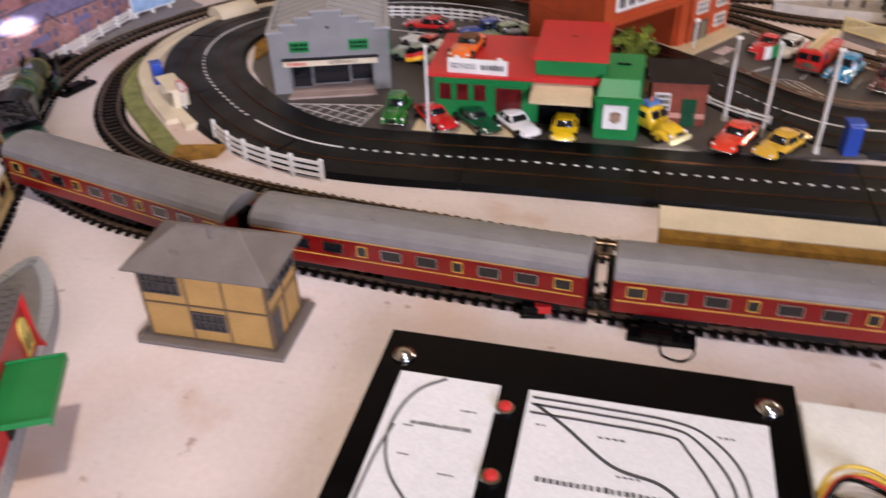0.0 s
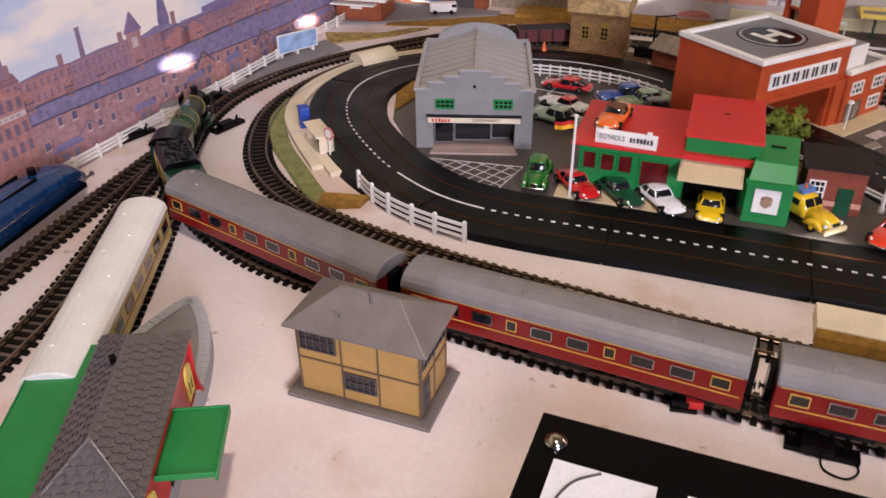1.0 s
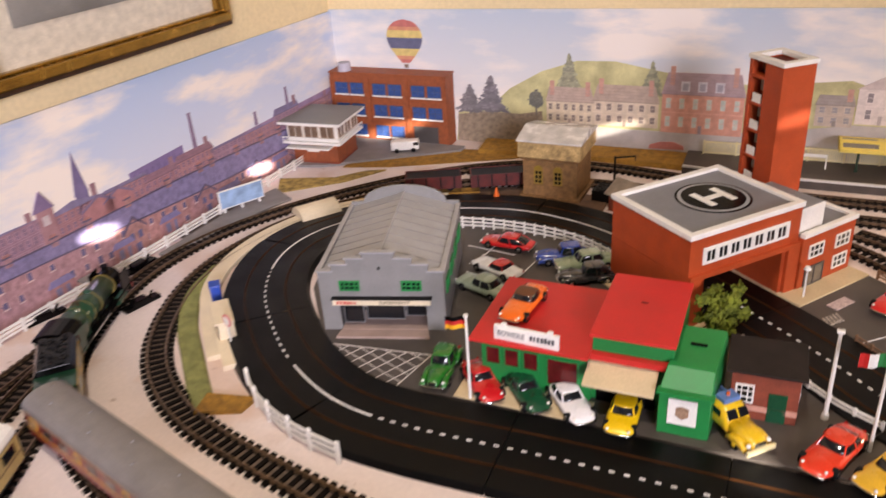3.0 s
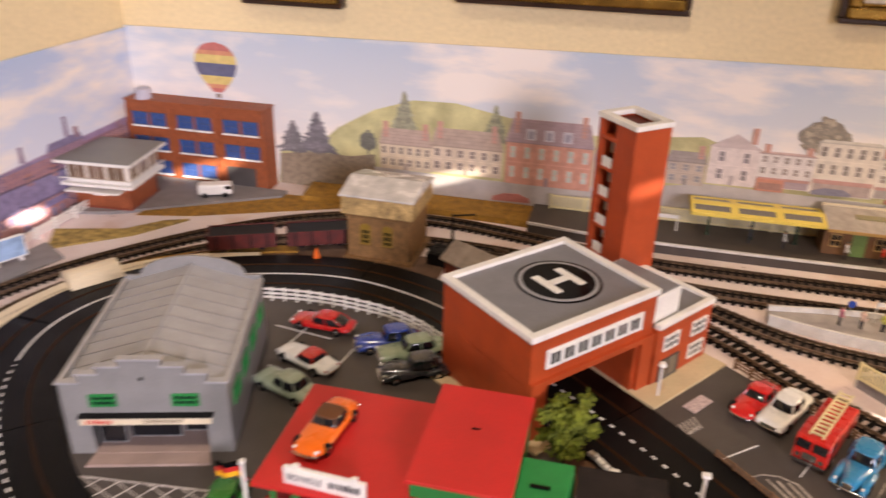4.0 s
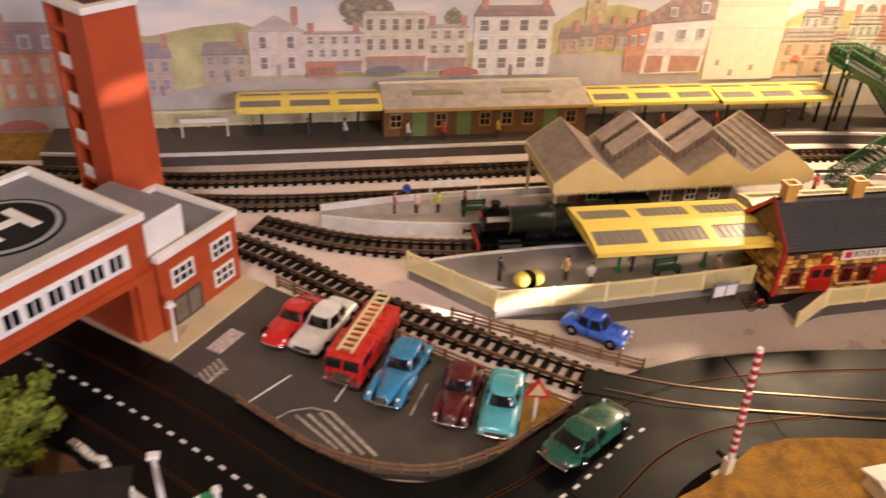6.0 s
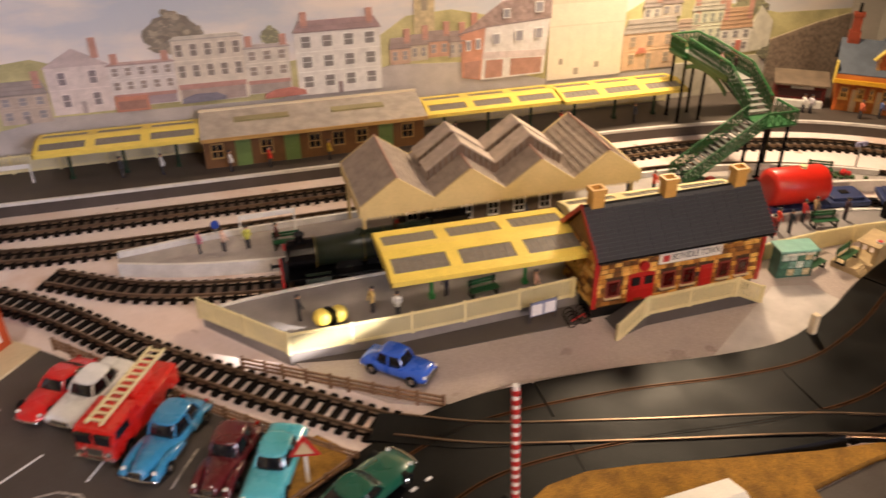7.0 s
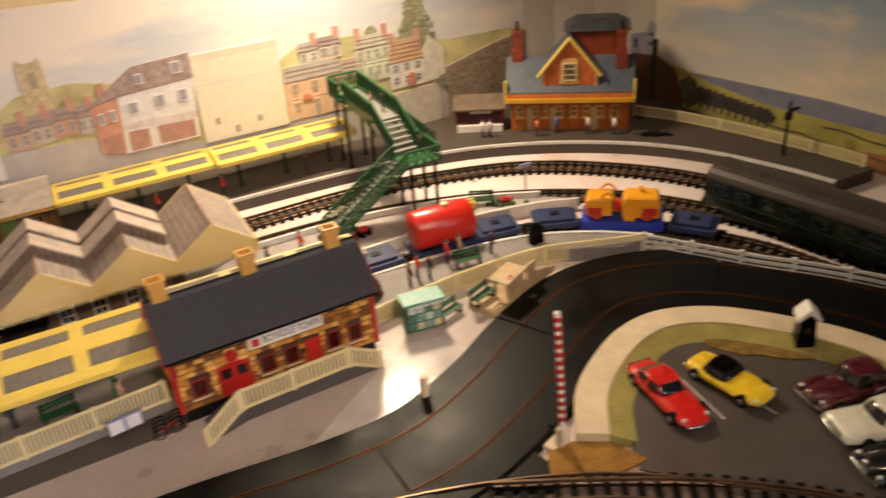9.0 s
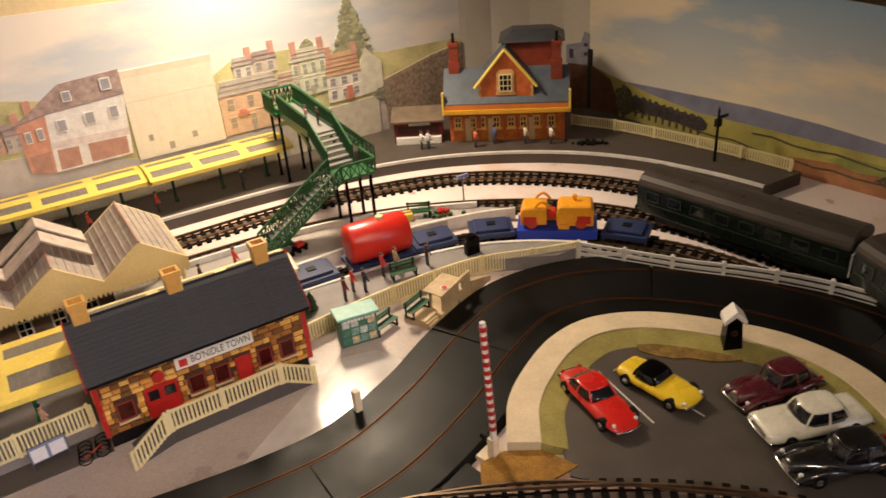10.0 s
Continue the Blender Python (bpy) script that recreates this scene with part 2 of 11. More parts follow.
# ---------------------------------------------------------------- mesh helpers
class Geo:
    """Collects faces, with a material slot each, for one mesh."""

    def __init__(self):
        self.v, self.f, self.m = [], [], []

    def add(self, verts, faces, slot=0):
        n = len(self.v)
        self.v += [tuple(p) for p in verts]
        self.f += [tuple(i + n for i in face) for face in faces]
        self.m += [slot] * len(faces)
        return self

    def box(self, x0, x1, y0, y1, z0, z1, slot=0, turn=None):
        p = [Vector((x, y, z)) for z in (z0, z1) for y in (y0, y1) for x in (x0, x1)]
        if turn is not None:
            p = [turn @ q for q in p]
        return self.add(p, [(0, 2, 3, 1), (4, 5, 7, 6), (0, 1, 5, 4), (2, 6, 7, 3), (0, 4, 6, 2), (1, 3, 7, 5)], slot)

    def prism(self, pts, z0, z1, slot=0, turn=None):
        """A flat outline (anticlockwise) raised from z0 to z1."""
        n = len(pts)
        p = [Vector((x, y, z0)) for x, y in pts] + [Vector((x, y, z1)) for x, y in pts]
        if turn is not None:
            p = [turn @ q for q in p]
        return self.add(p, [tuple(range(n - 1, -1, -1)), tuple(range(n, 2 * n))] + [(i, (i + 1) % n, (i + 1) % n + n, i + n) for i in range(n)], slot)

    def loft(self, rings, slot=0, caps=True, closed=True):
        """Joins rings of equally many points."""
        n = len(rings[0])
        p = [q for r in rings for q in r]
        faces = []
        for a in range(len(rings) - 1):
            for i in range(n if closed else n - 1):
                j = (i + 1) % n
                faces.append((a * n + i, a * n + j, (a + 1) * n + j, (a + 1) * n + i))
        if caps:
            faces.append(tuple(range(n - 1, -1, -1)))
            faces.append(tuple(range((len(rings) - 1) * n, len(rings) * n)))
        return self.add(p, faces, slot)

    def rod(self, a, b, r0, r1=None, sides=8, slot=0):
        a, b = Vector(a), Vector(b)
        r1 = r0 if r1 is None else r1
        q = (b - a).to_track_quat("Z", "Y")
        ring = lambda c, r: [c + q @ Vector((r * math.cos(2 * math.pi * i / sides), r * math.sin(2 * math.pi * i / sides), 0)) for i in range(sides)]
        return self.loft([ring(a, r0), ring(b, r1)], slot)

    def ball(self, c, r, seg=8, rings=5, slot=0, squash=1.0):
        c = Vector(c)
        rs = []
        for k in range(1, rings):
            t = math.pi * k / rings
            rs.append([c + Vector((r * math.sin(t) * math.cos(2 * math.pi * i / seg), r * math.sin(t) * math.sin(2 * math.pi * i / seg), -r * squash * math.cos(t))) for i in range(seg)])
        return self.loft(rs, slot)

    def mesh(self, name, mats):
        me = bpy.data.meshes.new(name)
        me.from_pydata(self.v, [], self.f)
        for m in mats if isinstance(mats, (list, tuple)) else [mats]:
            me.materials.append(m)
        me.polygons.foreach_set("material_index", self.m)
        me.update()
        bm = bmesh.new()
        bm.from_mesh(me)
        bmesh.ops.recalc_face_normals(bm, faces=bm.faces)
        bm.to_mesh(me)
        bm.free()
        return me


def part(name, geo, mats, parent, label="", bevel=0.0, smooth=False):
    """Links a mesh as one part under a thing or a part."""
    ob = new(name, geo.mesh(name, mats) if isinstance(geo, Geo) else geo)
    ob.parent = parent
    if label:
        ob["label"] = label
    finish(ob, bevel, smooth)
    return ob


def finish(ob, bevel, smooth):
    if smooth:
        ob.data.polygons.foreach_set("use_smooth", [True] * len(ob.data.polygons))
    if bevel > 0:
        b = ob.modifiers.new("bevel", "BEVEL")
        b.width, b.segments, b.limit_method, b.angle_limit = bevel, 2, "ANGLE", radians(35)


def thing(name, label, category, at=(0, 0, 0), turn=0.0, group="", kind=""):
    """An Empty at the base of a thing, which parents its parts."""
    ob = new(name)
    ob.empty_display_size = 0.01
    ob.matrix_basis = pose(*at, 0, 0, turn)
    return tagged(ob, label, category, group, kind)


def solid(name, geo, mats, label, category, kind="", group="", bevel=0.0, smooth=False, at=None, turn=0.0):
    """A thing that is one mesh."""
    ob = new(name, geo.mesh(name, mats))
    if at is not None:
        ob.matrix_basis = pose(*at, 0, 0, turn)
    finish(ob, bevel, smooth)
    return tagged(ob, label, category, group, kind)


def curve_through(ctrl, step, closed=False):
    """A smooth line through a few control points, resampled at even steps."""
    p = [Vector((*c, 0)) if len(c) == 2 else Vector(c) for c in ctrl]
    n = len(p)
    fine = []
    for i in range(n if closed else n - 1):
        if closed:
            a, b, c, d = p[(i - 1) % n], p[i], p[(i + 1) % n], p[(i + 2) % n]
        else:
            b, c = p[i], p[i + 1]
            a = p[i - 1] if i else b * 2 - c
            d = p[i + 2] if i + 2 < n else c * 2 - b
        for k in range(24):
            t = k / 24
            fine.append(0.5 * ((2 * b) + (c - a) * t + (2 * a - 5 * b + 4 * c - d) * t * t + (3 * b - a - 3 * c + d) * t ** 3))
    fine.append(p[0].copy() if closed else p[-1].copy())
    out, left = [fine[0]], step
    for a, b in zip(fine, fine[1:]):
        gap = (b - a).length
        done = 0.0
        while gap - done >= left:
            done += left
            out.append(a.lerp(b, done / gap))
            left = step
        left -= gap - done
    return out


def sides(line):
    """The left normal at each point of a line."""
    out = []
    for i, q in enumerate(line):
        d = (line[min(i + 1, len(line) - 1)] - line[max(i - 1, 0)]).to_2d().normalized()
        out.append(Vector((-d.y, d.x, 0)))
    return out


def sweep(geo, line, profile, slot=0, caps=True):
    """Sweeps a closed profile of (side, height) along a line."""
    nor = sides(line)
    geo.loft([[q + n * u + Vector((0, 0, w)) for u, w in profile] for q, n in zip(line, nor)], slot, caps)
    return geo


def bar(u0, u1, w0, w1):
    return [(u0, w0), (u1, w0), (u1, w1), (u0, w1)]

# ---------------------------------------------------------------- room and baseboard
g = Geo().box(-0.75, 1.5, -0.35, 1.1, -0.03, 0.0)
solid("ground", g, BOARD, "cream painted wooden baseboard of a model railway", "baseboard", "structure", bevel=0.002)
g = Geo().box(-1.2, 3.2, -3.0, 1.15, -0.95, -0.9)
solid("floor", g, FLOORM, "brown carpet under the model railway", "floor", "structure")
g = Geo().box(-1.2, 3.2, -3.0, 1.15, 1.5, 1.55)
solid("ceiling", g, CEIL, "plain white painted ceiling", "ceiling", "structure")
g = Geo().box(-1.2, 3.2, 1.1, 1.2, -0.9, 1.5)
solid("wall_north", g, WALLCREAM, "cream painted wall behind the printed backdrop", "wall", "structure")
g = Geo().box(-1.2, 3.2, -3.1, -3.0, -0.9, 1.5)
solid("wall_south", g, WALLCREAM, "cream painted wall", "wall", "structure")
g = Geo().box(3.2, 3.3, -3.1, 1.2, -0.9, 1.5)
solid("wall_east", g, WALLCREAM, "cream painted wall", "wall", "structure")
g = Geo().prism([(-0.4655, 1.102), (-0.5655, 1.102), (-0.87, -3.1), (-0.768, -3.1)], -0.9, 1.5)
solid("wall_west", g, WALLCREAM, "cream painted wall with framed pictures", "wall", "structure")

# ---------------------------------------------------------------- roads
ROADW = 0.041


def road(ctrl, step=0.008, section=18, label="black plastic slot road with brass rails"):
    line = curve_through(ctrl, step)
    th = thing("road", label, "road", kind="structure")
    part("road_bed", sweep(Geo(), line, bar(-ROADW - 0.001, ROADW + 0.001, 0.0, 0.0036)), ROAD, th)
    for s in range(0, len(line) - 1, section):
        piece = line[s:s + section + 1]
        if len(piece) < 3:
            continue
        piece = [piece[0].lerp(piece[1], 0.06)] + piece[1:-1] + [piece[-1].lerp(piece[-2], 0.06)]
        g = sweep(Geo(), piece, [(-ROADW - 0.003, 0), (-ROADW, 0.0055), (-0.0008 - 0.02, 0.0058), (-0.0205, 0.0042), (-0.0195, 0.0042), (-0.0192, 0.0058),
                                 (0.0192, 0.0058), (0.0195, 0.0042), (0.0205, 0.0042), (0.0208, 0.0058), (ROADW, 0.0055), (ROADW + 0.003, 0)])
        part("road_section", g, ROAD, th)
        for lane in (-0.02, 0.02):
            for e in (-0.0009, 0.0009):
                part("slot_rail", sweep(Geo(), piece, bar(lane + e - 0.00028, lane + e + 0.00028, 0.0050, 0.0061)), BRASS, th)
    return th, line


def road_line(th, a, b, dash=False):
    """White centre line between two points of the road's fine line, whole or dashed."""
    n, e = near(road_fine, *a), near(road_fine, *b)
    while n < e:
        stop = min(e, n + 3) if dash else e
        part("road_marking", sweep(Geo(), road_fine[n:stop + 1], bar(-0.0009, 0.0009, 0.0050, 0.0062)), ROADPAINT, th)
        n = stop + (5 if dash else 0)


def near(line, x, y):
    return min(range(len(line)), key=lambda i: (line[i] - Vector((x, y, 0))).length)


ROAD_A = [(0.62, 0.468), (0.42, 0.470), (0.21, 0.472), (0.06, 0.475), (-0.06, 0.474), (-0.13, 0.484), (-0.19, 0.516), (-0.24, 0.560), (-0.286, 0.615), (-0.312, 0.675), (-0.314, 0.730),
          (-0.29, 0.782), (-0.235, 0.828), (-0.165, 0.856), (-0.10, 0.866), (-0.04, 0.856), (0.016, 0.832), (0.07, 0.79), (0.115, 0.752), (0.16, 0.714), (0.20, 0.679), (0.237, 0.643),
          (0.272, 0.607), (0.315, 0.580), (0.365, 0.575), (0.42, 0.597), (0.47, 0.632), (0.52, 0.650), (0.60, 0.652), (0.68, 0.645), (0.74, 0.648), (0.80, 0.672), (0.85, 0.701),
          (0.905, 0.722), (0.96, 0.710), (1.01, 0.665), (1.045, 0.605), (1.06, 0.54), (1.05, 0.47), (1.02, 0.41)]
road_th, road_mid = road(ROAD_A, 0.008, 19)

road_fine = curve_through(ROAD_A, 0.0013)
road_line(road_th, (0.55, 0.47), (-0.098, 0.477), True)
road_line(road_th, (-0.098, 0.477), (-0.19, 0.516))
road_line(road_th, (-0.20, 0.525), (-0.302, 0.655), True)
road_line(road_th, (-0.305, 0.66), (0.016, 0.832))
road_line(road_th, (0.10, 0.765), (0.272, 0.607), True)
road_line(road_th, (0.275, 0.605), (0.41, 0.592))
road_line(road_th, (0.415, 0.595), (0.485, 0.638), True)

# ---------------------------------------------------------------- railway tracks
sleeper_mesh = Geo().box(-0.0020, 0.0020, -0.0145, 0.0145, 0.0002, 0.0022).box(-0.0014, 0.0014, -0.0102, -0.0066, 0.0022, 0.0030).box(-0.0014, 0.0014, 0.0066, 0.0102, 0.0022, 0.0030).mesh("sleeper", SLEEPER)
TRACK_LABEL = "model railway track with steel rails on dark sleepers"
PITCH = 0.0085


def railway(ctrl, label=TRACK_LABEL, lift=0.0, sleepers=True, slim=1.0, gap_strip=True):
    line = curve_through(ctrl, PITCH)
    th = thing("railway_track", label, "railway track", at=(0, 0, lift), kind="structure")
    for u in (-0.00825, 0.00825):
        g = sweep(Geo(), line, [(u - 0.0013 * slim, 0.0022), (u + 0.0013 * slim, 0.0022), (u + 0.0005 * slim, 0.0028), (u + 0.0007 * slim, 0.0050), (u - 0.0007 * slim, 0.0050), (u - 0.0005 * slim, 0.0028)])
        part("rail", g, RAIL, th)
    if sleepers:
        for u in (-0.00825, 0.00825):
            part("sleeper_web", sweep(Geo(), line, bar(u - 0.0019, u + 0.0019, 0.0001, 0.0017)), SLEEPER, th)
        # thin strip that makes the gaps between the sleepers darker than the board
        if gap_strip:
            part("gap_strip", sweep(Geo(), line, bar(-0.0105, 0.0105, 0.0001, 0.0007)), GAPBROWN, th, "thin grey brown strip between the sleepers")
        nor = sides(line)
        for q, n in list(zip(line, nor))[:298]:
            s = new("sleeper", sleeper_mesh)
            s.parent = th
            s.matrix_basis = pose(q.x, q.y, 0, 0, 0, math.degrees(math.atan2(n.y, n.x)) - 90)
    return th, line


# main outer line: along the front, round the left bend, past the backdrop and round the right bend
MAIN = [(0.95, 0.27), (0.60, 0.286), (0.30, 0.297), (0.147, 0.301), (0.009, 0.309), (-0.073, 0.320), (-0.16, 0.333), (-0.233, 0.348), (-0.30, 0.378), (-0.36, 0.425), (-0.405, 0.488), (-0.432, 0.565),
        (-0.440, 0.64), (-0.424, 0.72), (-0.385, 0.80), (-0.33, 0.875), (-0.262, 0.945), (-0.19, 0.995), (-0.11, 1.025), (-0.02, 1.030), (0.10, 1.008)]
railway(MAIN[:7][::-1])
main_a = railway(MAIN[6:])
BACK = [(0.10, 1.008), (0.16, 0.995), (0.23, 0.988), (0.456, 0.986), (0.70, 0.988), (0.83, 0.988), (0.915, 0.972), (0.985, 0.945), (1.045, 0.897), (1.095, 0.83), (1.125, 0.74), (1.135, 0.64), (1.125, 0.54), (1.08, 0.42)]
railway(BACK)
# inner line round the left bend
INNER = [(0.45, 0.352), (0.25, 0.358), (0.10, 0.367), (0.018, 0.377), (-0.077, 0.391), (-0.171, 0.411), (-0.236, 0.432), (-0.290, 0.464), (-0.332, 0.508), (-0.362, 0.565), (-0.379, 0.625), (-0.379, 0.69),
         (-0.358, 0.770), (-0.31, 0.845), (-0.24, 0.91), (-0.16, 0.950), (-0.07, 0.972), (0.03, 0.972), (0.14, 0.958), (0.256, 0.941), (0.39, 0.939), (0.55, 0.942)]
INNER2 = [(0.55, 0.942), (0.72, 0.944), (0.82, 0.938), (0.90, 0.915), (0.97, 0.878), (1.03, 0.825), (1.075, 0.745), (1.095, 0.65), (1.092, 0.56), (1.06, 0.46)]
railway(INNER)
railway(INNER2)
# sidings at the left
railway([(-0.432, 0.560), (-0.43, 0.50), (-0.424, 0.40), (-0.412, 0.27), (-0.40, 0.10), (-0.39, -0.1)])
railway([(-0.405, 0.485), (-0.369, 0.426), (-0.333, 0.347), (-0.294, 0.256), (-0.250, 0.15), (-0.197, 0.02), (-0.15, -0.1)])
railway([(-0.425, 0.52), (-0.395, 0.40), (-0.352, 0.262), (-0.335, 0.16), (-0.31, 0.0)])
# line past the car park to the level crossing
LC = [(0.03, 0.968), (0.12, 0.935), (0.20, 0.900), (0.262, 0.858), (0.324, 0.797), (0.37, 0.757), (0.43, 0.710), (0.47, 0.680)]
railway(LC, gap_strip=False)
railway([(0.47, 0.680), (0.52, 0.659), (0.60, 0.639), (0.717, 0.611), (0.80, 0.575), (0.86, 0.525), (0.92, 0.47)], "steel rails crossing the black slot road", 0.0017, False, 0.75)
# platform roads
BAY1 = [(0.256, 0.905), (0.325, 0.868), (0.408, 0.850), (0.50, 0.846), (0.62, 0.846), (0.74, 0.846), (0.85, 0.842), (0.92, 0.829), (0.968, 0.803), (1.01, 0.765), (1.045, 0.71), (1.062, 0.65)]
railway(BAY1)

# ---------------------------------------------------------------- shared building pieces
def face(x, y, deg):
    """The frame of a wall: x along it, -y outward."""
    return pose(x, y, 0, 0, 0, deg)


def window(parent, F, u, z, w, h, bars=(1, 1), frame_m=None, pane_m=None, rim=0.0009, deep=0.0012, name="window", label=""):
    """A framed window on a wall: u, z is its lower left corner. The frame is one grid with open panes."""

    def stops(size, n):
        out = [0.0, rim]
        for i in range(1, n + 1):
            out += [size * i / (n + 1) - rim * 0.3, size * i / (n + 1) + rim * 0.3]
        return out + [size - rim, size]

    xs, zs = stops(w, bars[0]), stops(h, bars[1])
    nx, nz = len(xs), len(zs)
    solid_cell = lambda i, j: 0 <= i < nx - 1 and 0 <= j < nz - 1 and (i % 2 == 0 or j % 2 == 0)
    verts = [F @ Vector((u + x, y, z + q)) for y in (-deep, 0.0002) for q in zs for x in xs]
    at = lambda i, j, k: k * nx * nz + j * nx + i
    faces = []
    for i in range(nx - 1):
        for j in range(nz - 1):
            if not solid_cell(i, j):
                continue
            faces.append((at(i, j, 0), at(i + 1, j, 0), at(i + 1, j + 1, 0), at(i, j + 1, 0)))
            for di, dj, p, q in ((-1, 0, (i, j), (i, j + 1)), (1, 0, (i + 1, j + 1), (i + 1, j)), (0, -1, (i + 1, j), (i, j)), (0, 1, (i, j + 1), (i + 1, j + 1))):
                if not solid_cell(i + di, j + dj):
                    faces.append((at(*p, 0), at(*q, 0), at(*q, 1), at(*p, 1)))
    wd = part(name, Geo().add(verts, faces), frame_m or WHITE, parent, label)
    part("pane", Geo().box(u + rim * 0.6, u + w - rim * 0.6, -0.0005, 0.0003, z + rim * 0.6, z + h - rim * 0.6, 0, F), pane_m or GLASSD, wd)
    return wd


def door(parent, F, u, z, w, h, m, label=""):
    g = Geo().box(u, u + w, -0.0008, 0.0003, z, z + h, 0, F)
    for q in (0.12, 0.55):
        g.box(u + w * 0.18, u + w * 0.82, -0.0012, -0.0006, z + h * q, z + h * (q + 0.33), 0, F)
    return part("door", g, m, parent, label)


def text_plate(parent, F, u, z, w, h, words, plate_m, ink_m, name="sign_board", tilt=0.0):
    """A flat board with raised lettering that fits it."""
    b = part(name, Geo().box(u, u + w, -0.0010, 0.0, z, z + h, 0, F), plate_m, parent)
    cu = bpy.data.curves.new("lettering", "FONT")
    cu.body, cu.size, cu.align_x, cu.align_y, cu.extrude = words, h * 0.8, "CENTER", "CENTER", 0.0001
    t = new("lettering", cu)
    bpy.context.view_layer.update()
    wide = max(t.dimensions.x, 1e-6)
    me = bpy.data.meshes.new_from_object(t.evaluated_get(bpy.context.evaluated_depsgraph_get()))
    bpy.data.objects.remove(t)
    k = min(1.0, w * 0.9 / wide)
    me.transform(F @ pose(u + w / 2, -0.0012, z + h / 2, 90, 0, 0) @ Matrix.Diagonal((k, 1, 1, 1)))
    me.materials.clear()
    me.materials.append(ink_m)
    part("lettering", me, ink_m, b)
    return b


def bars_text(parent, F, u, z, w, h, n, ink_m, name="lettering"):
    """Unreadable writing: a row of plain bars."""
    g = Geo()
    rnd = random.Random(int(u * 1e5) + n)
    x = u
    for i in range(n):
        s = w / n
        g.box(x + s * 0.12, x + s * rnd.uniform(0.6, 0.88), -0.0014, -0.0009, z, z + h * rnd.uniform(0.75, 1.0), 0, F)
        x += s
    return part(name, g, ink_m, parent)


def gable_roof(geo, x0, x1, y0, y1, ze, zr, thick=0.0015, slot=0):
    """A pitched roof slab with its ridge along x."""
    ym = (y0 + y1) / 2
    for ya in (y0, y1):
        geo.add([(x0, ya, ze), (x1, ya, ze), (x1, ym, zr), (x0, ym, zr), (x0, ya, ze - thick), (x1, ya, ze - thick), (x1, ym, zr - thick), (x0, ym, zr - thick)],
                [(0, 1, 2, 3), (7, 6, 5, 4), (0, 4, 5, 1), (1, 5, 6, 2), (2, 6, 7, 3), (3, 7, 4, 0)], slot)
    return geo


def rail_fence(ctrl, height, posts, rails, m, label, category="fence", post_w=0.0022, rail_h=0.0016, pickets=0.0, lift=0.0, group="", slope=None):
    """A model fence along a line: posts, rails and, where given, close pickets."""
    line = curve_through(ctrl, 0.004)
    th = thing("fence", label, category, at=(0, 0, lift), group=group)
    nor = sides(line)
    n = len(line)
    rise = (lambda i: slope[0] + (slope[1] - slope[0]) * i / max(n - 1, 1)) if slope else (lambda i: 0.0)
    count = max(1, int(n * 0.004 / posts))
    for k in range(count + 1):
        i = min(n - 1, round(k * (n - 1) / count))
        q, d = line[i], math.degrees(math.atan2(nor[i].y, nor[i].x)) - 90
        w = post_w / 2
        g = Geo().box(-w, w, -w, w, rise(i), rise(i) + height)
        g.add([(-w, -w, rise(i) + height), (w, -w, rise(i) + height), (w, w, rise(i) + height), (-w, w, rise(i) + height), (0, 0, rise(i) + height + w)], [(0, 1, 4), (1, 2, 4), (2, 3, 4), (3, 0, 4)])
        p = part("post", g, m, th)
        p.matrix_basis = pose(q.x, q.y, 0, 0, 0, d)
    for r in rails:
        lifted = [q + Vector((0, 0, rise(i))) for i, q in enumerate(line)]
        part("rail", sweep(Geo(), lifted, bar(-0.0006, 0.0006, height * r - rail_h / 2, height * r + rail_h / 2)), m, th)
    if pickets:
        fine = curve_through(ctrl, pickets)
        fn = sides(fine)
        g = Geo()
        for i, (q, nn) in enumerate(zip(fine, fn)):
            z = rise(i * (n - 1) / max(len(fine) - 1, 1))
            M = pose(q.x, q.y, 0, 0, 0, math.degrees(math.atan2(nn.y, nn.x)) - 90)
            g.box(-pickets * 0.28, pickets * 0.28, -0.0011, -0.0004, z + height * 0.06, z + height * 0.96, 0, M)
        part("picket_infill", g, m, th)["kind"] = "stuff"
    return th


# ---------------------------------------------------------------- signal box
BROWNTRIM = mat("brown_grey_trim", rgb(104, 84, 62), 0.55, var=0.12)


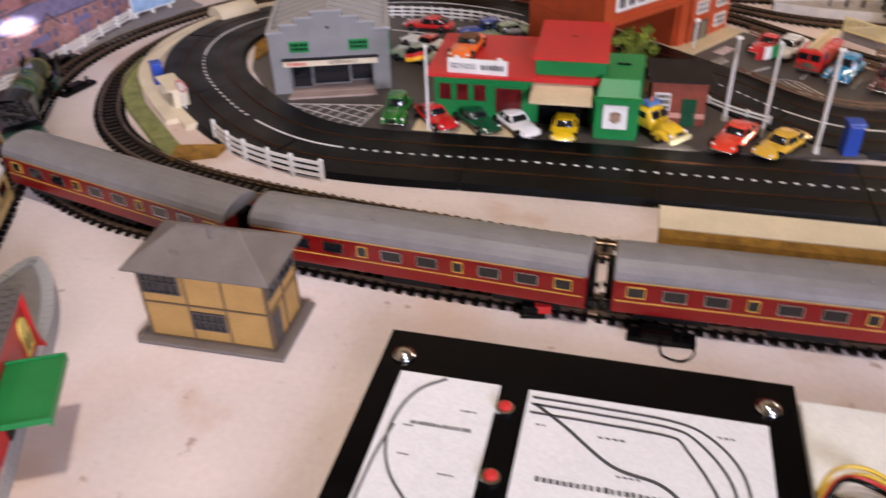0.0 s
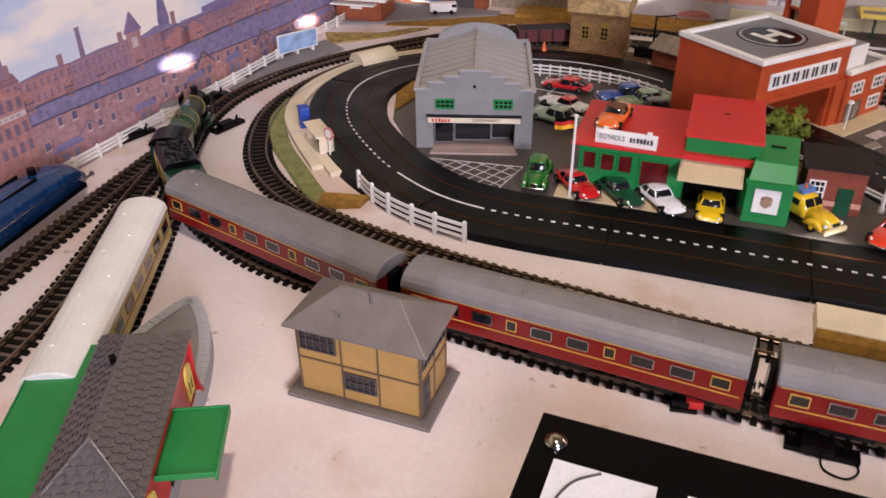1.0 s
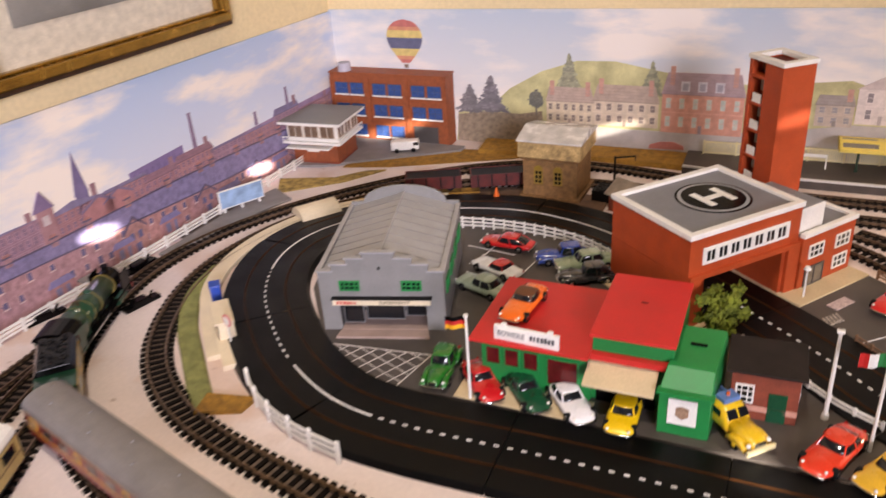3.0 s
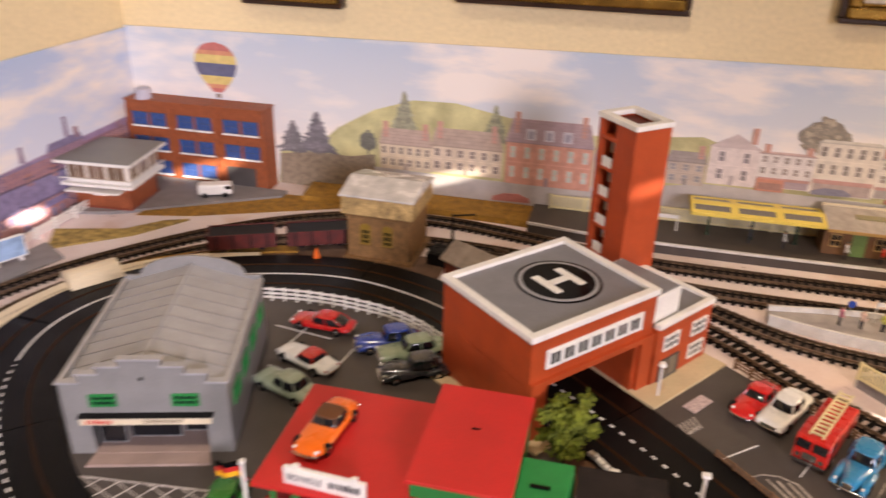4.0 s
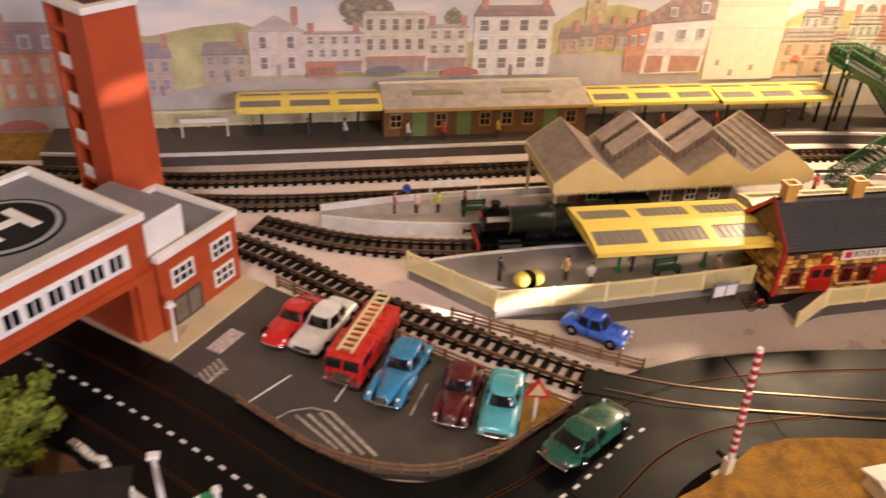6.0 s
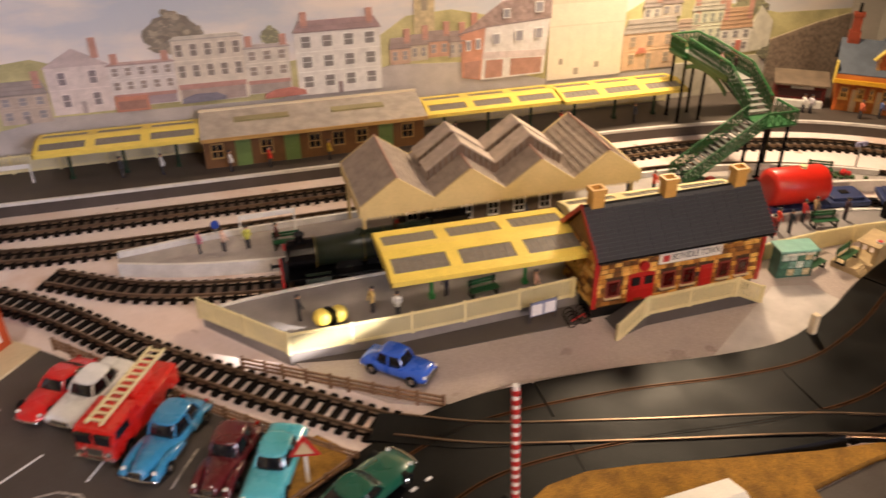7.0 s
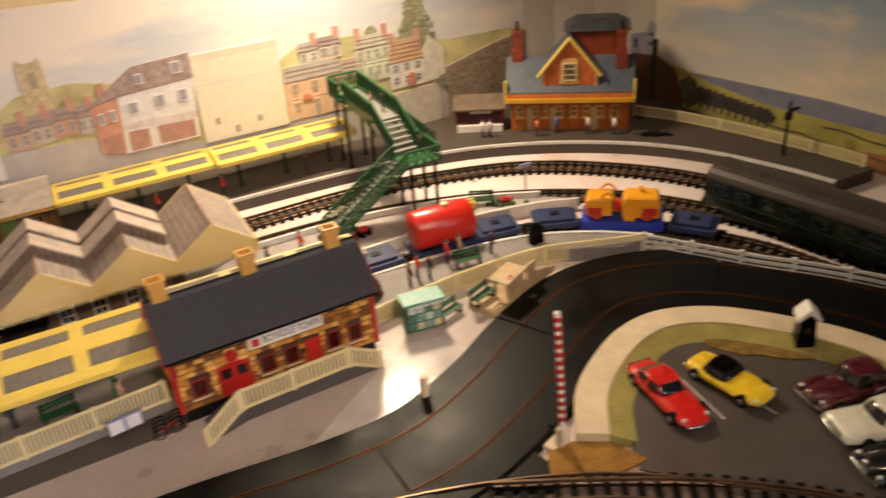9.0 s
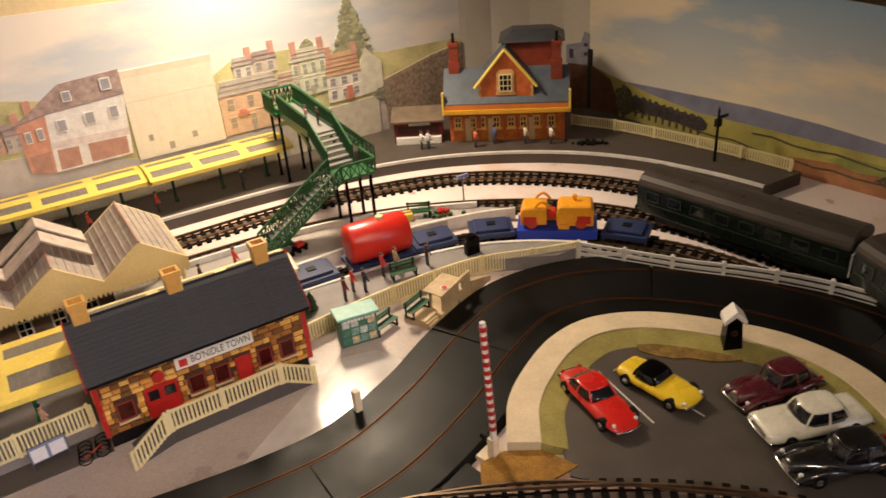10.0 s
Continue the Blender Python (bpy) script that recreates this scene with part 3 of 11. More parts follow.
def signal_box():
    th = thing("signal_box", "tan and grey model signal box with hipped roof on the baseboard", "signal box", (-0.098, 0.249, 0), -1.2)
    part("base_plate", Geo().box(-0.047, 0.047, -0.0275, 0.0275, 0, 0.0028), WARMGREY, th, bevel=0.0006)
    part("shell", Geo().box(-0.0395, 0.0395, -0.0205, 0.0205, 0.0028, 0.0545), TANPL, th, "tan panelled plastic walls", bevel=0.0004)
    F, R, L, K = face(-0.0395, -0.0205, 0), face(0.0395, -0.0205, 90), face(-0.0395, 0.0205, -90), face(0.0395, 0.0205, 180)
    for fr, wide in ((F, 0.079), (R, 0.041), (K, 0.079), (L, 0.041)):
        for z in (0.0028, 0.0285, 0.0525):
            part("timber", Geo().box(0, wide, -0.0007, 0.0002, z, z + 0.0010, 0, fr), BROWNTRIM, th)
        for u in (0.0, wide * 0.36, wide * 0.66, wide - 0.0009) if wide > 0.05 else (0.0, wide / 2, wide - 0.0009):
            part("timber", Geo().box(u, u + 0.0009, -0.0008, 0.0002, 0.0028, 0.054, 0, fr), BROWNTRIM, th)
    window(th, F, 0.0018, 0.036, 0.024, 0.016, (4, 1), GREYDK)
    window(th, F, 0.030, 0.012, 0.021, 0.013, (4, 1), GREYDK)
    window(th, R, 0.0018, 0.038, 0.037, 0.014, (5, 1), GREYDK)
    window(th, L, 0.0018, 0.038, 0.037, 0.014, (5, 1), GREYDK)
    door(th, R, 0.003, 0.0045, 0.010, 0.022, GREYDK)
    g = Geo()
    ze, zr, a, b = 0.0545, 0.0715, 0.0455, 0.0265
    for z0, z1 in ((ze - 0.0012, ze),):
        g.box(-a, a, -b, b, z0, z1)
    g.add([(-a, -b, ze), (a, -b, ze), (a, b, ze), (-a, b, ze), (-0.019, 0, zr), (0.019, 0, zr)], [(0, 1, 5, 4), (1, 2, 5), (2, 3, 4, 5), (3, 0, 4)])
    part("roof", g, WARMGREY, th, "grey hipped plastic roof", bevel=0.0005)
    part("ridge", Geo().rod((-0.019, 0, zr), (0.019, 0, zr), 0.0007, sides=6), WARMGREY, th)
    part("stove_pipe", Geo().rod((0.004, -0.005, 0.066), (0.004, -0.005, 0.0755), 0.0012, 0.0012), WARMGREY, th)
    g = Geo()
    for i in range(3):
        g.rod((-0.016 + i * 0.002, -0.016, 0.060), (-0.0165 + i * 0.0022, -0.016, 0.0645), 0.0004, sides=5)
    part("finial", g, WARMGREY, th)


signal_box()


# ---------------------------------------------------------------- red station with green canopies, and its curved platform end
def red_station():
    th = thing("station_building", "red plastic model station with hipped grey tiled roof and green canopies", "station building", (-0.191, 0.202, 0), -65.7)
    L, B, ze, zr, hip = 0.1255, 0.0510, 0.0525, 0.0715, 0.0265
    part("shell", Geo().box(0.003, L - 0.003, -B + 0.002, -0.003, 0.0115, ze - 0.001), REDPL, th, bevel=0.0004)
    roof = Geo().add([(-0.003, -B, ze), (L, -B, ze), (L, 0.0, ze), (-0.003, 0.0, ze), (hip - 0.003, -B / 2, zr), (L - hip, -B / 2, zr), (-0.003, -B, ze - 0.0018), (L, -B, ze - 0.0018), (L, 0.0, ze - 0.0018), (-0.003, 0.0, ze - 0.0018)],
                      [(0, 1, 5, 4), (2, 3, 4, 5), (1, 2, 5), (3, 0, 4), (0, 6, 7, 1), (1, 7, 8, 2), (2, 8, 9, 3), (3, 9, 6, 0), (9, 8, 7, 6)])
    part("roof", roof, TILEGREY, th, "grey hipped roof with scalloped tiles", bevel=0.0003)
    pitch = 0.0062
    tile = Geo().prism([(-pitch * 0.46, 0), (0, -pitch * 0.42), (pitch * 0.46, 0), (pitch * 0.46, pitch * 0.3), (-pitch * 0.46, pitch * 0.3)], 0, 0.0006).mesh("roof_tile", TILEGREY)
    x0, x1 = -0.003, L
    eaves = (((x1, 0.0), (x0, 0.0), hip), ((x1, -B), (x1, 0.0), B / 2), ((x0, -B), (x1, -B), hip))
    for (ax, ay), (bx, by), cut in eaves:
        a, b = Vector((ax, ay, ze)), Vector((bx, by, ze))
        w, deep = (b - a).length, B / 2 if cut == hip else hip
        ang = math.degrees(math.atan2(zr - ze, deep))
        M = pose(*a, 0, 0, math.degrees(math.atan2(by - ay, bx - ax))) @ pose(0, 0, 0, ang, 0, 0)
        run, r = math.hypot(deep, zr - ze), 0
        while pitch * 0.45 + r * pitch * 0.62 < run - pitch * 0.25:
            y = pitch * 0.45 + r * pitch * 0.62
            inset = cut * y / run
            x = inset + pitch * (0.5 if r % 2 else 0.75)
            while x < w - inset - pitch * 0.4:
                t = new("roof_tile", tile)
                t.parent = th
                t.matrix_basis = M @ pose(x, y, 0.0002, -4, 0, 0)
                x += pitch
            r += 1
    part("ridge_tile", Geo().rod((hip - 0.003, -B / 2, zr - 0.0004), (L - hip, -B / 2, zr - 0.0004), 0.0010, sides=6), TILEGREY, th)
    for x, y, xr in ((x1, 0.0, L - hip), (x1, -B, L - hip)):
        part("hip_tile", Geo().rod((x, y, ze), (xr, -B / 2, zr), 0.0009, sides=6), TILEGREY, th)
    F = face(0.0, -0.0028, 180)
    for x in (0.0085, 0.1020):
        w = window(th, F, -x - 0.0125, 0.019, 0.0125, 0.0170, (1, 0), YELLOW, GLASSD, 0.0014, label="yellow framed arched window")
        part("arch", Geo().rod(F @ Vector((-x - 0.0062, -0.0012, 0.0355)), F @ Vector((-x - 0.0062, 0.0002, 0.0355)), 0.0058, sides=14), YELLOW, w)
    window(th, face(L - 0.003, -B + 0.004, 90), 0.010, 0.030, 0.022, 0.014, (2, 0), YELLOW, GLASSD, 0.0018, label="yellow framed window")
    # the doorway is a black panel, the dark inside put into its colour
    part("doorway", Geo().box(0.064, 0.078, -0.0034, -0.0022, 0.0115, 0.0340), SOOTSHADE, th)
    part("corner_trim", Geo().loft([[Vector((0.0015 + a, -0.0045 + b + d, z)) for a, b in ((0, 0), (0.0028, 0), (0.0028, 0.0030), (0, 0.0030))] for z, d in ((0.0115, 0.0030), (0.016, 0.0012), (0.024, 0.0004), (ze - 0.001, 0.0010))]), REDPL, th)
    part("vent_pipe", Geo().rod((0.044, -0.0285, 0.067), (0.044, -0.0285, 0.0745), 0.0018, sides=10), BLACK, th)
    aw = part("awning", Geo().box(0.0505, 0.0955, -0.0030, 0.0258, 0.0380, 0.0398), GREENPL, th, "bright green flat awning", bevel=0.0004)
    for x0, x1, y0, y1, z0 in ((0.0490, 0.0505, -0.003, 0.0258, 0.0372), (0.0955, 0.0970, -0.003, 0.0258, 0.0372), (0.0490, 0.0970, 0.0258, 0.0272, 0.0350)):
        part("awning_rim", Geo().box(x0, x1, y0, y1, z0, 0.0408), GREENPL, aw, bevel=0.0004)
    g = Geo().box(-0.0060, L + 0.010, -0.0865, -0.0500, 0.0425, 0.0440).box(-0.0060, L + 0.010, -0.0875, -0.0865, 0.0395, 0.0446)
    part("platform_canopy", g, GREENPL, th, "long green platform canopy", bevel=0.0004)
    for x in (0.015, 0.06, 0.11):
        part("canopy_post", Geo().rod((x, -0.082, 0.0115), (x, -0.082, 0.0425), 0.0012), GREENPL, th)


red_station()
edge = curve_through([(-0.268, 0.140), (-0.266, 0.20), (-0.2605, 0.248), (-0.2515, 0.278), (-0.232, 0.267), (-0.209, 0.238), (-0.191, 0.202), (-0.178, 0.165), (-0.150, 0.105), (-0.12, 0.04)], 0.006)
th = thing("platform", "grey curved station platform with pale stone edging", "platform", kind="")
part("deck", Geo().prism([(q.x, q.y) for q in reversed(edge)], 0.0, 0.0115), PLATGREY, th, bevel=0.0004)
PALESTONE = mat("pale_edging_stone", rgb(170, 170, 172), 0.6, var=0.1, scale=200)
nor = sides(edge)
stone = Geo().box(-0.0028, 0.0028, -0.0070, 0.0006, 0.0, 0.0128).mesh("edging_stone", PALESTONE)
for q, n in zip(edge[1:-1], nor[1:-1]):
    s = part("edging_stone", stone, PALESTONE, th)
    s.matrix_basis = pose(q.x, q.y, 0, 0, 0, math.degrees(math.atan2(n.y, n.x)) - 90)


# ---------------------------------------------------------------- railway vehicles
def arc_ring(x, half, z0, zs, zt, n=9):
    """A ring across a coach: straight sides from z0 to zs, then an arched roof up to zt."""
    pts = [Vector((x, -half, z0)), Vector((x, -half, zs))]
    for i in range(1, n):
        a = math.pi * i / n
        pts.append(Vector((x, -half * math.cos(a), zs + (zt - zs) * math.sin(a))))
    return pts + [Vector((x, half, zs)), Vector((x, half, z0))]


def bogie(parent, x, m=None, r=0.0058, wheels=(-0.016, 0.016)):
    b = part("bogie", Geo().box(x - 0.022, x + 0.022, -0.0125, -0.0105, 0.006, 0.0115).box(x - 0.022, x + 0.022, 0.0105, 0.0125, 0.006, 0.0115).box(x - 0.003, x + 0.003, -0.012, 0.012, 0.008, 0.013), SOOTSHADE, parent)
    for w in wheels:
        for y in (-0.0082, 0.0082):
            part("wheel", Geo().rod((x + w, y - 0.001, 0.005 + r), (x + w, y + 0.001, 0.005 + r), r, sides=14), m or SOOTSHADE, b)
    return b


def coach(at, turn, L, body_m, roof_m, label, windows, lining=GOLD, pane_m=None, name="railway_coach", band=None, group="coaches of the train", trim=None):
    th = thing(name, label, "railway coach", at, turn, group)
    h = L / 2
    W = 0.0175
    part("body", Geo().box(-h, h, -W, W, 0.0135, 0.0375), body_m, th, bevel=0.0008)
    part("roof", Geo().loft([arc_ring(-h, W, 0.0372, 0.0385, 0.0475), arc_ring(-h + 0.001, W + 0.0005, 0.0370, 0.0388, 0.0482), arc_ring(h - 0.001, W + 0.0005, 0.0370, 0.0388, 0.0482), arc_ring(h, W, 0.0372, 0.0385, 0.0475)]), roof_m, th, "arched grey coach roof", smooth=False)
    for i in range(4):
        x = -h + L * (i + 0.5) / 4
        part("roof_vent", Geo().ball((x, 0.006, 0.0470), 0.0018, 6, 4), roof_m, th)
        part("roof_vent", Geo().ball((x + 0.02, -0.006, 0.0470), 0.0018, 6, 4), roof_m, th)
    for s in (-1, 1):
        F = face(-h, -W, 0) if s < 0 else face(h, W, 180)
        for z, t in ((0.0362, 0.0007), (0.0222, 0.0006)):
            part("lining", Geo().box(0.002, L - 0.002, -0.0004, 0.0002, z, z + t, 0, F), lining, th)
        if band:
            part("waist_panel", Geo().box(0.002, L - 0.002, -0.0003, 0.0002, 0.0235, 0.0355, 0, F), band, th)
        u = 0.008
        for k, w in enumerate(windows):
            g = Geo()
            e = 0.0006
            for x0, x1, z0, z1 in ((u, u + e, 0.0255, 0.0335), (u + w - e, u + w, 0.0255, 0.0335), (u, u + w, 0.0255, 0.0255 + e), (u, u + w, 0.0335 - e, 0.0335)):
                g.box(x0, x1, -0.0006, 0.0002, z0, z1, 0, F)
            wd = part("window", g, lining if k % 3 == 0 else trim or CHROME, th)
            part("pane", Geo().box(u + e, u + w - e, -0.0004, 0.0002, 0.0255 + e, 0.0335 - e, 0, F), pane_m or GLASSD, wd)
            u += w + (L - 0.016 - sum(windows)) / (len(windows) - 1)
    for x in (-h, h):
        s = 1 if x > 0 else -1
        part("gangway", Geo().box(min(x, x + 0.004 * s), max(x, x + 0.004 * s), -0.006, 0.006, 0.014, 0.038), BLACK, th, "black corridor connection")
        part("end_board", Geo().box(min(x, x + 0.0012 * s), max(x, x + 0.0012 * s), -0.0165, -0.0075, 0.016, 0.034), WHITE if s > 0 else BLACK, th)
        part("buffer_beam", Geo().box(min(x, x + 0.002 * s), max(x, x + 0.002 * s), -0.0165, 0.0165, 0.011, 0.0145), SOOTSHADE, th)
        for y in (-0.010, 0.010):
            part("buffer", Geo().rod((x, y, 0.0125), (x + 0.005 * s, y, 0.0125), 0.0012).rod((x + 0.005 * s, y, 0.0125), (x + 0.0058 * s, y, 0.0125), 0.0025), SOOTSHADE, th)
        bogie(th, x - 0.036 * s)
    part("underframe", Geo().box(-h + 0.06, h - 0.06, -0.012, 0.012, 0.0095, 0.0135).box(-0.02, 0.02, -0.014, 0.014, 0.0065, 0.011), SOOTSHADE, th)
    return th


def boiler_ring(x, r, zc, n=16, squash=1.0):
    return [Vector((x, r * math.cos(2 * math.pi * i / n), zc + r * squash * math.sin(2 * math.pi * i / n))) for i in range(n)]


def locomotive(at, turn, paint, label, L=0.135, deflectors=True):
    th = thing("steam_locomotive", label, "steam locomotive", at, turn)
    h = L / 2
    g = Geo().loft([boiler_ring(-0.028, 0.0125, 0.0275), boiler_ring(0.0, 0.0118, 0.0275), boiler_ring(h - 0.024, 0.0105, 0.0275)])
    part("boiler", g, paint, th, "green lined boiler", smooth=True)
    part("smokebox", Geo().loft([boiler_ring(h - 0.024, 0.0108, 0.0275), boiler_ring(h - 0.006, 0.0108, 0.0275), boiler_ring(h - 0.004, 0.0095, 0.0275), boiler_ring(h - 0.003, 0.005, 0.0275)]), BLACK, th, "black smokebox")
    part("number_plate", Geo().box(h - 0.0034, h - 0.0022, -0.004, 0.004, 0.0335, 0.0350), REDPL, th)
    for x in (-0.022, -0.008, 0.008, h - 0.025):
        part("boiler_band", Geo().loft([boiler_ring(x, 0.0127 - max(0, x) * 0.018, 0.0275), boiler_ring(x + 0.0005, 0.0127 - max(0, x) * 0.018, 0.0275)]), mat("dull_band", rgb(120, 104, 52), 0.5), th)
    part("firebox", Geo().loft([arc_ring(-0.045, 0.0125, 0.014, 0.030, 0.0405), arc_ring(-0.026, 0.0125, 0.014, 0.030, 0.0400)]), paint, th, smooth=False)
    part("cab", Geo().box(-h, -0.044, -0.0165, -0.0155, 0.013, 0.036).box(-h, -0.044, 0.0155, 0.0165, 0.013, 0.036).box(-0.0455, -0.044, -0.016, 0.016, 0.013, 0.038), paint, th)
    part("cab_roof", Geo().loft([arc_ring(-h - 0.003, 0.0165, 0.0355, 0.0365, 0.0432), arc_ring(-0.043, 0.0165, 0.0355, 0.0365, 0.0432)]), BLACK, th)
    for s in (-1, 1):
        F = face(-h, -0.0165, 0) if s < 0 else face(-0.044, 0.0165, 180)
        window(th, F, 0.004, 0.026, 0.0075, 0.007, (0, 0), BRASS, GLASSD)
    part("running_plate", Geo().box(-h, h, -0.0165, 0.0165, 0.0150, 0.0162).box(h - 0.003, h, -0.0165, 0.0165, 0.0105, 0.0155), BLACK, th)
    part("buffer_beam", Geo().box(h, h + 0.0015, -0.0165, 0.0165, 0.0105, 0.0155), REDPL, th)
    for y in (-0.0105, 0.0105):
        part("buffer", Geo().rod((h + 0.001, y, 0.0128), (h + 0.007, y, 0.0128), 0.0012).rod((h + 0.007, y, 0.0128), (h + 0.008, y, 0.0128), 0.0027), SOOTSHADE, th)
    part("chimney", Geo().rod((h - 0.014, 0, 0.036), (h - 0.014, 0, 0.0425), 0.0036, 0.0032, 12).rod((h - 0.014, 0, 0.0425), (h - 0.014, 0, 0.0438), 0.0040, 0.0038, 12), BLACK, th)
    part("dome", Geo().ball((0.010, 0, 0.0375), 0.0045, 12, 6), paint, th, smooth=True)
    part("safety_valve", Geo().rod((-0.016, 0.002, 0.038), (-0.016, 0.002, 0.0432), 0.001).rod((-0.016, -0.002, 0.038), (-0.016, -0.002, 0.0432), 0.001), BRASS, th)
    if deflectors:
        for y in (-0.0158, 0.0148):
            part("smoke_deflector", Geo().box(h - 0.020, h - 0.001, y, y + 0.001, 0.0165, 0.0345), BLACK, th)
    for i, x in enumerate((-0.026, -0.003, 0.020)):
        for y in (-0.0095, 0.0075):
            w = part("driving_wheel", Geo().rod((x, y, 0.0152), (x, y + 0.002, 0.0152), 0.0102, sides=18), SOOTSHADE, th)
            part("hub", Geo().rod((x, y - 0.0004, 0.0152), (x, y + 0.0024, 0.0152), 0.0028, sides=10), paint, w)
    for x in (0.040, 0.054, -0.052):
        for y in (-0.0095, 0.0075):
            part("wheel", Geo().rod((x, y, 0.0102), (x, y + 0.002, 0.0102), 0.0052, sides=14), SOOTSHADE, th)
    for y in (-0.0135, 0.0125):
        part("cylinder_block", Geo().rod((0.034, y + 0.0005, 0.0125), (0.052, y + 0.0005, 0.0125), 0.0042, sides=12), paint, th)
        part("coupling_rod", Geo().box(-0.027, 0.021, y - 0.0005, y + 0.0005, 0.0108, 0.0124).box(0.0, 0.04, y - 0.0005, y + 0.0005, 0.0116, 0.0128), CHROME, th)
    return th


def tender(at, turn, paint, label, L=0.078):
    th = thing("tender", label, "tender", at, turn)
    h = L / 2
    part("tank", Geo().box(-h, h, -0.0165, 0.0165, 0.0135, 0.0355), paint, th, "green tank with gold lining", bevel=0.0012)
    part("coal_rave", Geo().loft([[Vector((x, y, z)) for y, z in ((-0.0165, 0.0355), (-0.0125, 0.0415), (0.0125, 0.0415), (0.0165, 0.0355))] for x in (-h * 0.35, h)]), BLACK, th, bevel=0.0005)
    g = Geo()
    rnd = random.Random(4)
    for i in range(60):
        g.ball((rnd.uniform(-0.010, h - 0.004), rnd.uniform(-0.0105, 0.0105), 0.0415 + rnd.uniform(-0.0006, 0.0008)), rnd.uniform(0.0012, 0.0024), 5, 3)
    part("coal", g, SOOTSHADE, th)["kind"] = "stuff"
    part("filler_cap", Geo().rod((-h * 0.7, 0, 0.0355), (-h * 0.7, 0, 0.0385), 0.0034, sides=12), paint, th)
    for s in (-1, 1):
        F = face(-h, -0.0165, 0) if s < 0 else face(h, 0.0165, 180)
        g = Geo()
        for x0, x1, z0, z1 in ((0.004, L - 0.004, 0.0165, 0.0170), (0.004, L - 0.004, 0.0325, 0.0330), (0.004, 0.0045, 0.0165, 0.033), (L - 0.0045, L - 0.004, 0.0165, 0.033)):
            g.box(x0, x1, -0.0004, 0.0003, z0, z1, 0, F)
        part("lining", g, GOLD, th)
        part("crest", Geo().prism([(L / 2 - 0.006, -0.0015), (L / 2 + 0.006, -0.0015), (L / 2 + 0.003, 0.0015), (L / 2 - 0.003, 0.0015)], 0.0003, 0.0006, 0, F @ pose(0, 0, 0.025, 90, 0, 0)), GOLD, th)
    part("frame", Geo().box(-h, h, -0.014, 0.014, 0.010, 0.0135), SOOTSHADE, th)
    for x in (-0.026, 0.0, 0.026):
        for y in (-0.0095, 0.0075):
            part("wheel", Geo().rod((x, y, 0.0112), (x, y + 0.002, 0.0112), 0.0062, sides=14), SOOTSHADE, th)
    part("rear_board", Geo().box(-h - 0.0008, -h, -0.012, 0.012, 0.015, 0.034), BLACK, th)
    return th


MAIN_LINE = curve_through(MAIN, 0.002)


def along(line, x, y, shift=0.0, step=0.002):
    """Place and heading on a line near a point, shifted by some metres along it."""
    i = max(2, min(len(line) - 3, near(line, x, y) + round(shift / step)))
    d = line[i + 2] - line[i - 2]
    return (line[i].x, line[i].y, 0.0), math.degrees(math.atan2(d.y, d.x))


def chord(line, x, y, shift, half, step=0.002):
    """Place and heading of a long vehicle whose ends stand on the line."""
    i = near(line, x, y) + round(shift / step)
    k = round(half / step)
    a, b = line[max(0, min(len(line) - 1, i - k))], line[max(0, min(len(line) - 1, i + k))]
    c, d = (a + b) / 2, b - a
    return (c.x, c.y, 0.0), math.degrees(math.atan2(d.y, d.x))


p, a = chord(MAIN_LINE, -0.437, 0.590, -0.083, 0.045)
locomotive(p, a, LOCOGREEN, "dark green model steam locomotive with black smokebox on the main line")
p, a = chord(MAIN_LINE, -0.437, 0.590, -0.191, 0.027)
tender(p, a, LOCOGREEN, "dark green tender heaped with coal behind the locomotive")
WINDOWS = (0.011, 0.014, 0.014, 0.007, 0.014, 0.014, 0.007, 0.014, 0.014, 0.011)
first = None
for k in range(4):
    p, a = chord(MAIN_LINE, -0.437, 0.590, -0.347 - 0.234 * k, 0.078)
    if first is None:
        first = coach(p, a, 0.220, MAROON, ROOFGREY, "maroon model railway coach with grey roof and gold lining", WINDOWS)
    else:
        copy_thing(first, pose(*p, 0, 0, a))

# cream coach and blue streamlined locomotive on the sidings
coach((-0.2895, 0.2445, 0.0), 112.75, 0.205, mat("cream_brown_coach", rgb(196, 170, 106), 0.4, var=0.12, scale=90), CREAMCOACH, "brown and cream coach with white roof on a siding", (0.016,) * 8, mat("brown_lining", rgb(96, 70, 44), 0.5), GLASSD, group="")


